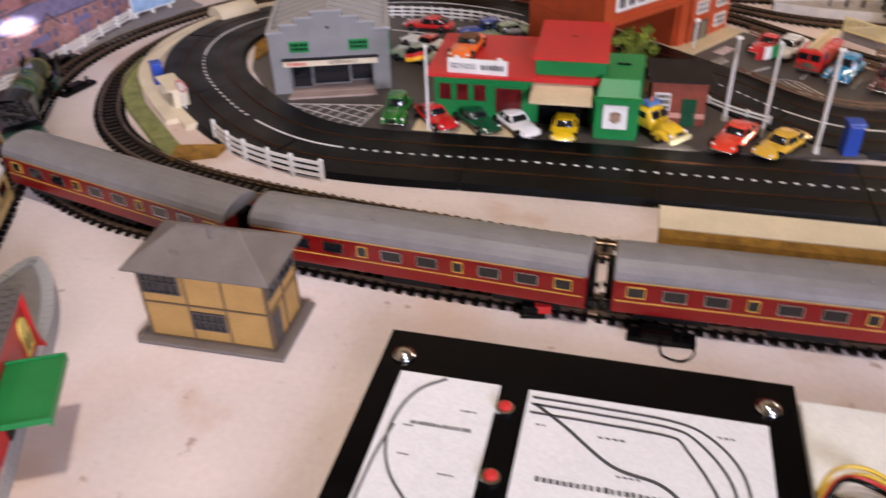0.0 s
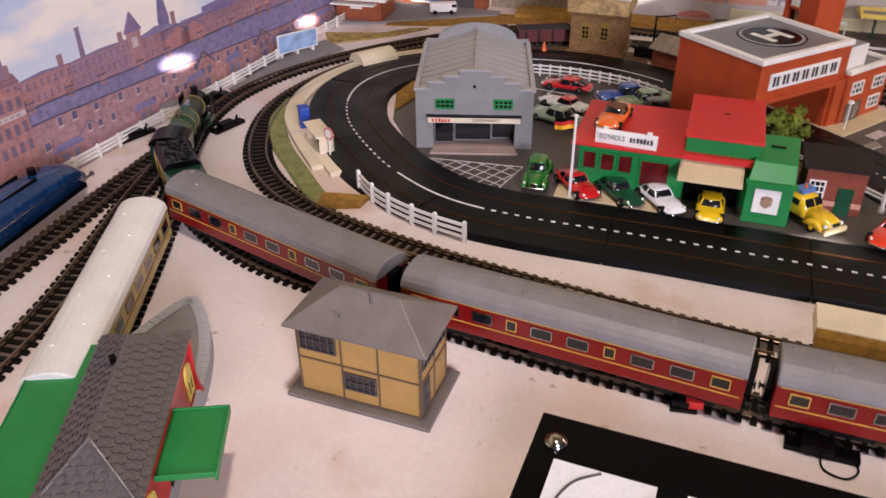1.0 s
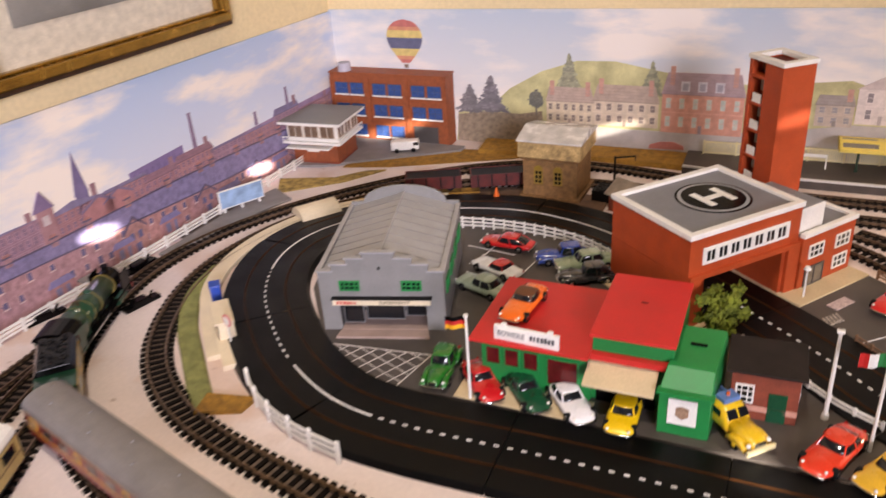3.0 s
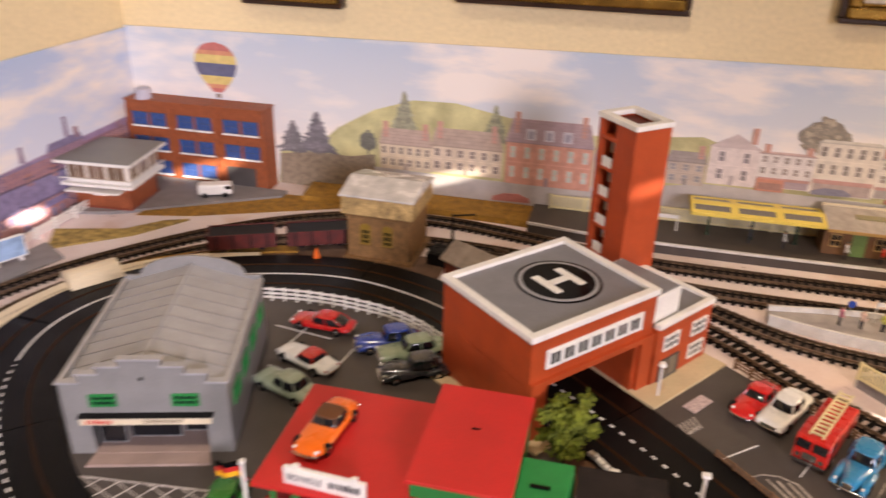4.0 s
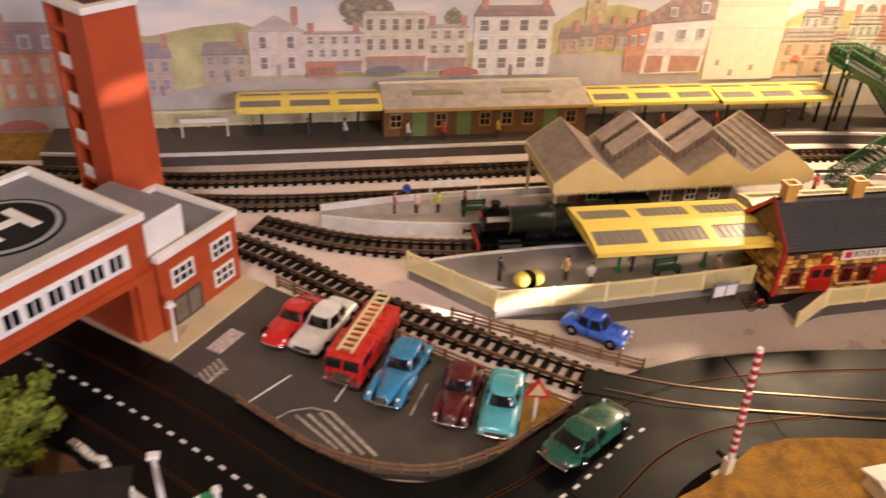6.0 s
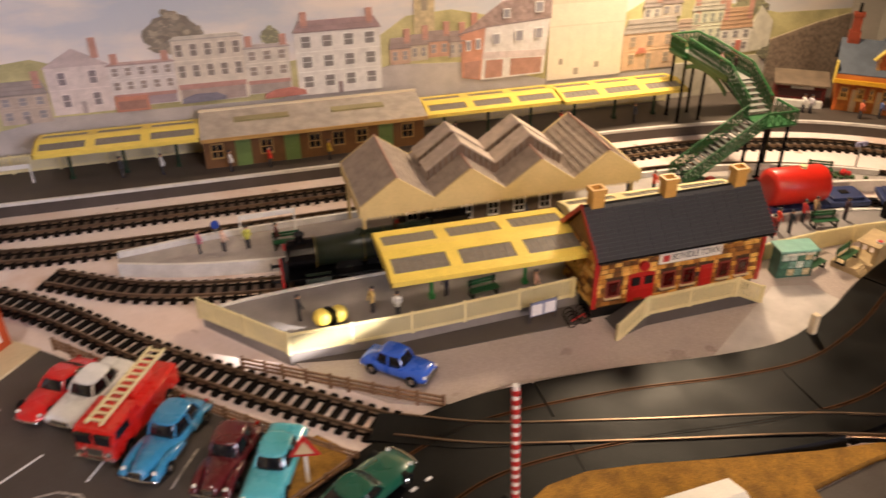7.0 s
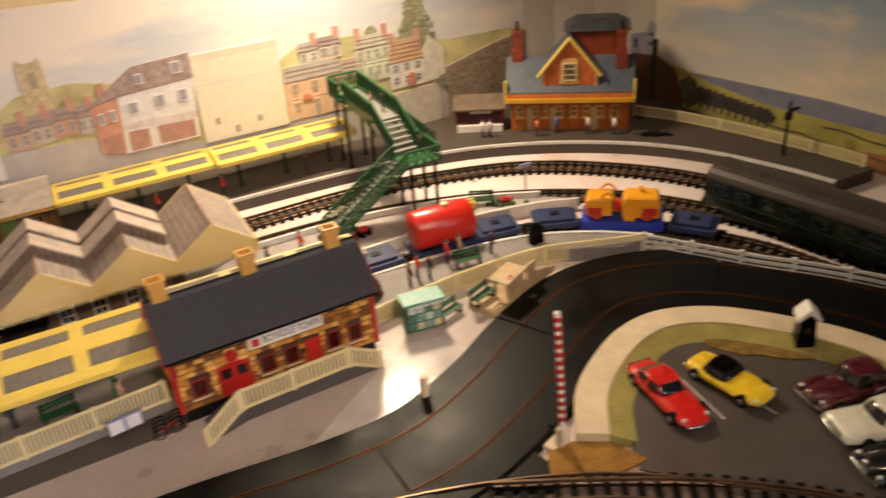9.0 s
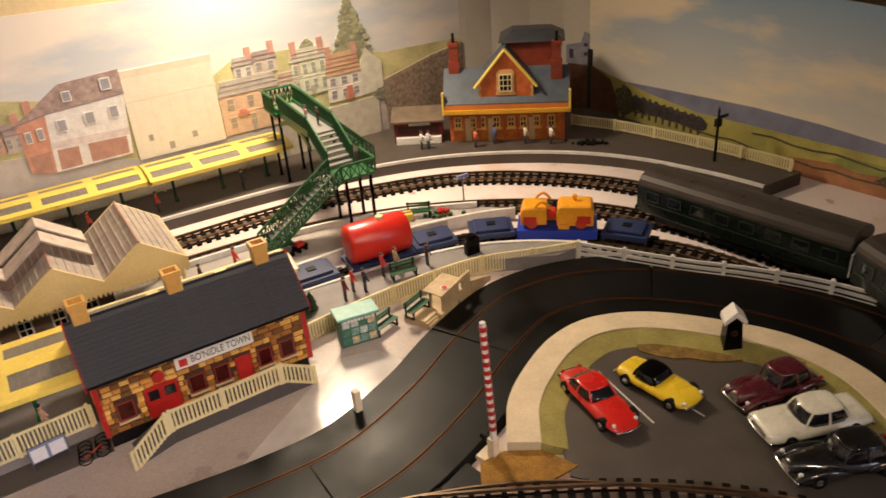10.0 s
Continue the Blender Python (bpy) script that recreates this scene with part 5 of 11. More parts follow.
    part("plinth", Geo().box(-0.006, 0.020, -0.012, 0.118, 0.0, 0.0055), BEIGE, th, bevel=0.0005)
    part("porch_lamp", Geo().rod((0.121, -0.022, 0.005), (0.121, -0.022, 0.034), 0.001).rod((0.121, -0.022, 0.034), (0.121, -0.022, 0.0365), 0.0034, 0.0022, 12), WHITE, th)
    part("porch_mat", Geo().box(0.126, 0.150, -0.0535, -0.0425, 0.0044, 0.0052), mat("pink_text_mat", rgb(190, 170, 166), 0.7, var=0.3, scale=500), th)


fire_station()


# ---------------------------------------------------------------- brick office
def office():
    th = thing("brick_office", "small red brick model office with dark flat roof", "office building", (0.1575, 0.563, 0.004), 1.5)
    part("shell", Geo().box(0, 0.046, 0.0, 0.038, 0, 0.0405), BRICKR, th, bevel=0.0003)
    part("roof", Geo().add([(-0.004, -0.003, 0.0400), (0.050, -0.003, 0.0400), (0.050, 0.042, 0.0425), (-0.004, 0.042, 0.0425), (-0.004, -0.003, 0.0420), (0.050, -0.003, 0.0420), (0.050, 0.042, 0.0445), (-0.004, 0.042, 0.0445)], [(3, 2, 1, 0), (4, 5, 6, 7), (0, 1, 5, 4), (1, 2, 6, 5), (2, 3, 7, 6), (3, 0, 4, 7)]), mat("brown_black_felt", rgb(38, 31, 28), 0.7, var=0.25, scale=80, bump=0.3, spec=0.2), th, "dark felt roof", bevel=0.0004)
    F = face(0, 0, 0)
    window(th, F, 0.003, 0.014, 0.013, 0.016, (2, 2), WHITE, GLASSD, 0.0013)
    part("sill_band", Geo().box(0.0, 0.046, -0.0008, 0.0, 0.0075, 0.0120, 0, F), mat("pale_pink_band", rgb(206, 150, 130), 0.6, var=0.15, scale=90), th)
    door(th, F, 0.0260, 0.0, 0.0125, 0.025, mat("dark_green_door", rgb(12, 72, 44), 0.4))
    window(th, face(0.046, 0.0, 90), 0.010, 0.014, 0.016, 0.016, (2, 2), WHITE, GLASSD, 0.0013)


office()


# ---------------------------------------------------------------- tree
def tree(x, y, h, spread, leaf_m, label, seed=1, clumps=26, z=0.004, narrow=1.0):
    th = thing("tree", label, "tree", (x, y, z))
    rnd = random.Random(seed)
    g = Geo().rod((0, 0, 0), (0.001, 0, h * 0.55), h * 0.035, h * 0.02, 7)
    tips = []
    for i in range(7):
        a, r = i * 2.4, spread * rnd.uniform(0.4, 0.75)
        tip = Vector((r * math.cos(a), r * math.sin(a), h * rnd.uniform(0.55, 0.85)))
        g.rod((0.0005, 0, h * rnd.uniform(0.3, 0.5)), tip, h * 0.014, h * 0.006, 5)
        tips.append(tip)
    part("trunk", g, BARK, th)
    g = Geo()
    for i in range(clumps):
        c = rnd.choice(tips) * rnd.uniform(0.6, 1.1) + Vector((rnd.gauss(0, spread * 0.28), rnd.gauss(0, spread * 0.28), rnd.gauss(0, h * 0.10)))
        for k in range(52):
            d = Vector((rnd.gauss(0, 1), rnd.gauss(0, 1), rnd.gauss(0, 0.8))) * spread * 0.15
            q, s = c + d, rnd.uniform(0.0014, 0.0027)
            M = Matrix.Translation(q) @ Euler((rnd.uniform(0, 6), rnd.uniform(0, 6), rnd.uniform(0, 6))).to_matrix().to_4x4()
            g.add([M @ Vector(p) for p in ((-s, -s * 0.6, 0), (s, -s * 0.6, 0.0003), (s * 0.9, s * 0.6, 0), (-s * 0.8, s * 0.7, 0.0004), (0, 0, s * 0.5))], [(0, 1, 4), (1, 2, 4), (2, 3, 4), (3, 0, 4), (3, 2, 1, 0)])
    part("crown", g, leaf_m, th)
    return th


tree(0.140, 0.653, 0.052, 0.0175, LEAF, "bright green model tree in the yard beside the fire station", 3, 34)
solid("shrub_bed", Geo().prism([(0.150, 0.625), (0.172, 0.640), (0.160, 0.664), (0.140, 0.664)], 0.0, 0.0052), mat("brown_earth", rgb(96, 66, 42), 0.9, var=0.3, scale=150, bump=0.8), "brown earth bed beside the road", "flower bed", "structure")


# ---------------------------------------------------------------- cars
PAINTS = {}


def paint(r, g, b):
    key = (r, g, b)
    if key not in PAINTS:
        PAINTS[key] = mat("car_paint_%02x%02x%02x" % key, rgb(r, g, b), 0.28, var=0.05, scale=90, coat=1.0)
    return PAINTS[key]


STYLES = {
    # top line and half-width as (share of length, value); cabin ends at sill and roof; roof height; roundness; wings; lamps
    "saloon": dict(top=((-0.5, 0.0078), (-0.47, 0.0104), (-0.30, 0.0110), (0.22, 0.0108), (0.43, 0.0102), (0.48, 0.0092), (0.5, 0.0070)),
                   wide=((-0.5, 0.84), (-0.46, 0.95), (-0.2, 1.0), (0.3, 1.0), (0.46, 0.96), (0.5, 0.86)), cab=(-0.31, 0.19, -0.20, 0.07), roof=0.0172, n=3.4, wings=False, lamp=(0.485, 0.36, 0.0080)),
    "sports": dict(top=((-0.5, 0.0050), (-0.46, 0.0076), (-0.30, 0.0102), (-0.05, 0.0096), (0.20, 0.0094), (0.36, 0.0084), (0.46, 0.0064), (0.5, 0.0046)),
                   wide=((-0.5, 0.46), (-0.46, 0.74), (-0.36, 0.94), (-0.25, 1.0), (0.0, 0.95), (0.22, 1.0), (0.38, 0.90), (0.46, 0.70), (0.5, 0.42)), cab=(-0.36, 0.13, -0.17, -0.02), roof=0.0140, n=2.5, wings=False, lamp=(0.425, 0.31, 0.0072)),
    "fastback": dict(top=((-0.5, 0.0072), (-0.45, 0.0092), (-0.25, 0.0100), (0.15, 0.0096), (0.40, 0.0080), (0.48, 0.0062), (0.5, 0.0048)),
                     wide=((-0.5, 0.72), (-0.45, 0.92), (-0.2, 1.0), (0.25, 1.0), (0.42, 0.93), (0.5, 0.66)), cab=(-0.44, 0.18, -0.14, 0.04), roof=0.0146, n=2.8, wings=False, lamp=(0.462, 0.33, 0.0070)),
    "old": dict(top=((-0.5, 0.0050), (-0.45, 0.0080), (-0.32, 0.0104), (0.0, 0.0112), (0.25, 0.0114), (0.42, 0.0108), (0.48, 0.0096), (0.5, 0.0074)),
                wide=((-0.5, 0.44), (-0.45, 0.66), (-0.30, 0.86), (0.0, 0.90), (0.18, 0.78), (0.38, 0.52), (0.48, 0.38), (0.5, 0.30)), cab=(-0.37, 0.12, -0.25, 0.03), roof=0.0182, n=2.6, wings=True, lamp=(0.452, 0.36, 0.0082)),
    "open": dict(top=((-0.5, 0.0066), (-0.46, 0.0090), (-0.25, 0.0100), (0.1, 0.0096), (0.38, 0.0086), (0.47, 0.0070), (0.5, 0.0052)),
                 wide=((-0.5, 0.62), (-0.45, 0.88), (-0.2, 1.0), (0.25, 1.0), (0.42, 0.90), (0.5, 0.60)), cab=(-0.27, 0.10, -0.21, 0.00), roof=0.0138, n=2.8, wings=False, lamp=(0.455, 0.34, 0.0074)),
}
LAMPGLASS = mat("lamp_glass", rgb(232, 230, 220), 0.15, var=0.03)
TAILRED = mat("tail_lamp_red", rgb(170, 20, 20), 0.2)


def along(table, f):
    """Eased value of a table of (share, value) at f."""
    for (a, p), (b, q) in zip(table, table[1:]):
        if f <= b:
            k = (f - a) / (b - a)
            return p + (q - p) * k
    return table[-1][1]


def squircle(k, n):
    """Unit point number k of 16 on a rounded square."""
    c, s = math.cos(2 * math.pi * k / 16), math.sin(2 * math.pi * k / 16)
    return math.copysign(abs(c) ** (2 / n), c), math.copysign(abs(s) ** (2 / n), s)


def car(x, y, turn, col, label, style="saloon", L=0.058, W=0.0235, z=0.004, top=None, group="parked model cars", name="car"):
    S = STYLES[style]
    body_m, roof = paint(*col), S["roof"]
    c0, c1, r0, r1 = S["cab"]
    th = thing(name, label, "toy car", (x, y, z), turn, group)
    rings = []
    for f in (-0.5, -0.485, -0.46, -0.42, -0.36, -0.28, -0.18, -0.06, 0.06, 0.18, 0.28, 0.36, 0.42, 0.46, 0.485, 0.5):
        zt, hw = along(S["top"], f), along(S["wide"], f) * W / 2
        lo = 0.0026 + max(0.0, abs(f) - 0.40) * 0.016
        mid = lo + (zt - lo) * 0.42
        ring = []
        for k in range(16):
            c, s = squircle(k, S["n"])
            ring.append(Vector((f * L, hw * c * (1.0 if s < 0.2 else 1.0 - 0.06 * s), mid + (zt - mid) * s if s > 0 else mid + (mid - lo) * s)))
        rings.append(ring)
    part("body", Geo().loft(rings), body_m, th, smooth=True)
    if S["wings"]:
        for f0, f1, hz in ((0.03, 0.485, 0.0098), (-0.47, -0.13, 0.0094)):
            for s in (-1, 1):
                rs = []
                for i in range(9):
                    k = i / 8
                    e = max(0.12, math.sin(math.pi * min(0.93, 0.12 + k * 0.80)) ** 0.6) if f0 > 0 else max(0.12, math.sin(math.pi * (0.06 + 0.88 * k)) ** 0.6)
                    cx = (f0 + (f1 - f0) * k) * L
                    rs.append([Vector((cx, s * W * 0.385 + W * 0.115 * squircle(j, 2.6)[0] * (0.6 + 0.4 * e), 0.0032 + (hz - 0.0032) * e * (0.5 + 0.5 * squircle(j, 2.6)[1]))) for j in range(16)])
                part("wing", Geo().loft(rs), body_m, th, smooth=True)
    zb = along(S["top"], (c0 + c1) / 2) - 0.0014
    a, b = W / 2 * (0.80 if S["wings"] else 0.86), W / 2 * 0.62

    def cabin(k, grow=1.0):
        e0, e1, w = c0 + (r0 - c0) * k, c1 + (r1 - c1) * k, (a + (b - a) * k) * grow
        m0, h0 = (e0 + e1) / 2 * L, (e1 - e0) / 2 * L * grow
        return [Vector((m0 + h0 * squircle(j, 3.6)[0], w * squircle(j, 3.6)[1], zb + (roof - zb) * math.sin(k * math.pi / 2) ** 0.9)) for j in range(16)]

    part("glazing", Geo().loft([cabin(k) for k in (0.0, 0.2, 0.4, 0.6, 0.8)]), GLASSD, th, "dark glazed windows", smooth=True)
    part("roof", Geo().loft([cabin(0.66, 1.03), cabin(0.80, 1.02), cabin(0.92), cabin(1.0), [q * 1.0 + Vector((0, 0, 0.0004)) + (Vector(((r0 + r1) / 2 * L, 0, q.z)) - q) * 0.5 for q in cabin(1.0)]]), top or body_m, th, smooth=True)
    for j in (2, 6, 10, 14) + (() if style == "open" else (4, 12)):
        pts = [cabin(k, 1.01)[j] for k in (0.0, 0.25, 0.5, 0.72)]
        part("pillar", Geo().loft([[p + Vector((0.0007 * math.cos(i * 1.2566), 0.0007 * math.sin(i * 1.2566), 0)) for i in range(5)] for p in pts]), top or body_m, th)
    for f in (-0.30, 0.31):
        for s in (-1, 1):
            w = part("wheel", Geo().rod((f * L, s * (W / 2 - 0.0036), 0.0040), (f * L, s * (W / 2 + 0.0002), 0.0040), 0.0040, sides=14), TYRE, th)
            part("hub_cap", Geo().rod((f * L, s * (W / 2 + 0.0001), 0.0040), (f * L, s * (W / 2 + 0.0006), 0.0040), 0.0022, 0.0016, sides=10), CHROME, w)
    for e, fw in ((-1, along(S["wide"], -0.47)), (1, along(S["wide"], 0.47))):
        hw = W / 2 * (0.92 if S["wings"] else min(0.95, fw + 0.08))
        ends = L * (0.49 if S["wings"] else 0.488)
        pts = [Vector((e * (ends + 0.0014 * math.cos(q * 1.5)), hw * q, 0.0046)) for q in (-1, -0.7, -0.35, 0, 0.35, 0.7, 1)]
        part("bumper", Geo().loft([[p + Vector((0.0007 * math.cos(i * math.pi / 3), 0, 0.0008 * math.sin(i * math.pi / 3))) for i in range(6)] for p in pts]), CHROME, th, smooth=True)
    lx, ly, lz = S["lamp"]
    for s in (-1, 1):
        g = Geo().ball((lx * L, s * ly * W, lz), 0.0012, 10, 6)
        part("headlight", g, LAMPGLASS, th, smooth=True)
        part("tail_light", Geo().ball((-0.476 * L, s * W * (0.30 if style != "sports" else 0.25), 0.0068), 0.0012, 8, 5), TAILRED, th)
    if style in ("old", "saloon"):
        gw = 0.13 if style == "old" else 0.26
        part("grille", Geo().box(0.487 * L, 0.506 * L, -W * gw, W * gw, 0.0050, 0.0092 if style == "old" else 0.0076), CHROME, th, bevel=0.0005)
    return th


car(-0.066, 0.549, -84, (30, 104, 32), "bright green classic saloon model on the yard", "old")
car(-0.028, 0.541, -50, (196, 24, 32), "red sports car model on the garage forecourt", "sports")
car(0.009, 0.540, -48, (14, 70, 44), "dark green sports car model on the garage forecourt", "sports")
car(0.045, 0.538, -52, (236, 232, 232), "white sports car model on the garage forecourt", "sports")
car(0.0865, 0.535, -90, (240, 196, 28), "yellow sports car model under the beige canopy", "fastback", L=0.050)
car(0.228, 0.540, -117, (226, 60, 36), "orange red racing car model at the road side", "sports", L=0.064, W=0.026)
car(0.263, 0.531, -129, (226, 176, 52), "yellow coupe model at the road side", "fastback", L=0.060)
car(-0.008, 0.590, -97, (232, 104, 24), "orange open sports car model displayed on the garage roof", "open", z=0.0515, top=mat("brown_seat_trim", rgb(96, 56, 28), 0.5, var=0.2))
car(-0.086, 0.778, 176, (204, 26, 30), "red sports coupe model in the back yard", "fastback")
car(-0.078, 0.722, 158, (238, 236, 232), "white roadster model with red hood in the back yard", "open", top=paint(204, 40, 36))
car(-0.078, 0.682, 160, (152, 164, 142), "pale green saloon model in the back yard", "saloon")
car(-0.021, 0.765, 208, (36, 66, 150), "blue classic car model in the back yard", "old")
car(0.004, 0.757, 212, (138, 154, 124), "sage green saloon model in the back yard", "saloon", L=0.062)
car(0.012, 0.730, 208, (44, 44, 48), "dark grey saloon model behind the garage", "old")
GROUP_C = "cars in the fenced car park"
car(0.2805, 0.7620, -121, (212, 28, 30), "red sports coupe model in the car park", "sports", group=GROUP_C)
car(0.3005, 0.7530, -122, (238, 238, 236), "white coupe model in the car park", "saloon", group=GROUP_C)
car(0.3450, 0.7020, -119, (44, 132, 178), "blue classic limousine model in the car park", "old", L=0.064, W=0.025, group=GROUP_C)
car(0.3765, 0.6770, -114, (88, 24, 30), "maroon classic saloon model in the car park", "old", L=0.054, group=GROUP_C)
car(0.4005, 0.6650, -112, (74, 176, 190), "turquoise saloon model in the car park", "saloon", L=0.056, group=GROUP_C)
car(0.442, 0.633, 35, (16, 84, 66), "dark green slot car on the black road", "sports", L=0.064, W=0.026, z=0.0062, name="slot_car")
car(0.482, 0.730, -42, (40, 92, 198), "blue saloon model on the grey station forecourt", "saloon", L=0.046, W=0.020, z=0.002)
GROUP_R = "cars in the round car park"
car(0.871, 0.612, -97, (208, 36, 30), "red long-nosed sports car model in the round car park", "sports", L=0.062, group=GROUP_R)
car(0.909, 0.602, -82, (236, 200, 46), "yellow convertible model with black hood in the round car park", "open", L=0.052, top=BLACK, group=GROUP_R)
car(0.960, 0.561, 170, (84, 26, 36), "maroon vintage saloon model in the round car park", "old", group=GROUP_R)
car(0.952, 0.531, 161, (226, 222, 204), "cream saloon model in the round car park", "saloon", L=0.062, W=0.026, group=GROUP_R)
car(0.940, 0.503, 158, (20, 20, 22), "black vintage limousine model in the round car park", "old", L=0.062, W=0.025, group=GROUP_R)


def fire_engine():
    th = thing("fire_engine", "red model fire engine with yellow ladder in the car park", "fire engine", (0.3245, 0.726, 0.004), -118, GROUP_C)
    part("body", Geo().box(-0.034, 0.034, -0.012, 0.012, 0.004, 0.0185), paint(206, 34, 28), th, bevel=0.0014)
    part("cab", Geo().loft([[Vector((x, y, z)) for x, y in ((0.006, -0.012), (a, -0.012), (a, 0.012), (0.006, 0.012))] for z, a in ((0.018, 0.034), (0.0235, 0.031))]), paint(206, 34, 28), th, bevel=0.0008)
    part("windscreen", Geo().box(0.0325, 0.0345, -0.0105, -0.0010, 0.0150, 0.0210).box(0.0325, 0.0345, 0.0010, 0.0105, 0.0150, 0.0210), GLASSD, th)
    for s in (-1, 1):
        part("side_window", Geo().box(0.018, 0.030, s * 0.0119 - 0.0003, s * 0.0119 + 0.0003, 0.0165, 0.0215), GLASSD, th)
        part("headlight", Geo().rod((0.033, s * 0.008, 0.009), (0.0352, s * 0.008, 0.009), 0.0018), CHROME, th)
    part("bumper", Geo().box(0.0335, 0.0365, -0.012, 0.012, 0.0045, 0.0062), CHROME, th)
    part("grille", Geo().box(0.0335, 0.0352, -0.005, 0.005, 0.007, 0.0125), CHROME, th)
    ladder = part("ladder", Geo().box(-0.036, 0.030, -0.005, -0.0038, 0.0250, 0.0268).box(-0.036, 0.030, 0.0038, 0.005, 0.0250, 0.0268), PALEYEL, th, "pale yellow ladder")
    for i in range(12):
        part("rung", Geo().box(-0.034 + i * 0.0055, -0.0328 + i * 0.0055, -0.004, 0.004, 0.0252, 0.0266), PALEYEL, ladder)
    part("ladder_mount", Geo().box(-0.02, 0.0, -0.004, 0.004, 0.018, 0.0252), paint(206, 34, 28), th)
    for f in (-0.020, 0.022):
        for s in (-1, 1):
            w = part("wheel", Geo().rod((f, s * 0.0095, 0.0045), (f, s * 0.0125, 0.0045), 0.0045, sides=14), TYRE, th)
            part("hub_cap", Geo().rod((f, s * 0.0124, 0.0045), (f, s * 0.0129, 0.0045), 0.0022, sides=10), CHROME, w)


fire_engine()


def tow_truck():
    th = thing("tow_truck", "yellow and blue model breakdown truck beside the garage", "tow truck", (0.158, 0.546, 0.0062), -46)
    y, blue = paint(236, 192, 40), mat("truck_blue", rgb(96, 130, 186), 0.35, var=0.1, coat=0.3)
    ring = lambda x, w, z0, z1: [Vector((x, w * squircle(k, 3.4)[0], (z0 + z1) / 2 + (z1 - z0) / 2 * squircle(k, 3.4)[1])) for k in range(16)]
    part("bonnet", Geo().loft([ring(0.010, 0.0092, 0.004, 0.0160), ring(0.024, 0.0082, 0.004, 0.0150), ring(0.031, 0.0072, 0.0045, 0.0138), ring(0.0335, 0.0060, 0.006, 0.0122)]), y, th, smooth=True)
    part("cab", Geo().loft([ring(-0.009, 0.0108, 0.004, 0.0215), ring(-0.007, 0.0108, 0.004, 0.0240), ring(0.003, 0.0106, 0.004, 0.0240), ring(0.0075, 0.0104, 0.004, 0.0215), ring(0.0115, 0.0100, 0.004, 0.0160)]), y, th, smooth=True)
    for s in (-1, 1):
        part("windscreen", Geo().add([(0.0118, s * 0.0008, 0.0165), (0.0112, s * 0.0085, 0.0165), (0.0082, s * 0.0080, 0.0215), (0.0086, s * 0.0008, 0.0218), (0.0100, s * 0.0008, 0.0165), (0.0100, s * 0.0085, 0.0165), (0.0070, s * 0.0080, 0.0215), (0.0070, s * 0.0008, 0.0218)], [(0, 1, 2, 3), (7, 6, 5, 4), (0, 4, 5, 1), (1, 5, 6, 2), (2, 6, 7, 3), (3, 7, 4, 0)]), GLASSD, th)
        part("side_window", Geo().box(-0.005, 0.004, s * 0.0106 - 0.0003, s * 0.0106 + 0.0004, 0.0155, 0.0205), GLASSD, th)
        part("headlight", Geo().ball((0.0318, s * 0.0085, 0.0095), 0.0018, 10, 6), LAMPGLASS, th, smooth=True)
        part("mudguard", Geo().loft([[Vector((x, s * 0.0092 + 0.0028 * squircle(k, 2.6)[0], 0.0040 + hh * (0.5 + 0.5 * squircle(k, 2.6)[1]))) for k in range(16)] for x, hh in ((0.0125, 0.003), (0.0165, 0.0062), (0.0220, 0.0072), (0.0275, 0.0060), (0.0315, 0.003))]), y, th, smooth=True)
    part("grille", Geo().box(0.0325, 0.0345, -0.0045, 0.0045, 0.0060, 0.0118), CHROME, th, bevel=0.0004)
    part("bed", Geo().box(-0.036, -0.0085, -0.0112, 0.0112, 0.0055, 0.0080), blue, th)
    for s in (-1, 1):
        part("bed_side", Geo().box(-0.036, -0.0085, s * 0.0105 - 0.0007, s * 0.0105 + 0.0007, 0.008, 0.0185), blue, th, bevel=0.0004)
    part("roof_sign", Geo().box(-0.007, 0.003, -0.007, 0.007, 0.0238, 0.0275), blue, th, bevel=0.0005)
    part("beacon", Geo().rod((-0.002, 0, 0.0275), (-0.002, 0, 0.0300), 0.0014, 0.0010, 10), ORANGE, th)
    for s in (-1, 1):
        part("jib_arm", Geo().rod((-0.012, s * 0.004, 0.008), (-0.034, s * 0.001, 0.033), 0.0011), PALEYEL, th)
    part("jib_strut", Geo().rod((-0.030, 0, 0.008), (-0.028, 0, 0.0265), 0.0009), PALEYEL, th)
    part("hook_line", Geo().rod((-0.034, 0, 0.033), (-0.035, 0, 0.016), 0.0004, sides=5), SOOTSHADE, th)
    part("bumper", Geo().box(0.0335, 0.0362, -0.0120, 0.0120, 0.0036, 0.0078), PALEYEL, th, "cream front bumper", bevel=0.0007)
    part("tool_box", Geo().loft([[Vector((x, y0, z)) for y0, z in ((-0.0098, 0.008), (0.0098, 0.008), (0.0098, h), (0.004, h + 0.003), (-0.004, h + 0.003), (-0.0098, h))] for x, h in ((-0.034, 0.014), (-0.010, 0.019))]), blue, th, "blue covered bed", bevel=0.0005)
    for f in (-0.022, 0.021):
        for s in (-1, 1):
            w = part("wheel", Geo().rod((f, s * 0.008, 0.0042), (f, s * 0.0117, 0.0042), 0.0042, sides=14), TYRE, th)
            part("hub_cap", Geo().rod((f, s * 0.0116, 0.0042), (f, s * 0.0121, 0.0042), 0.0021, 0.0016, sides=10), y, w)


tow_truck()

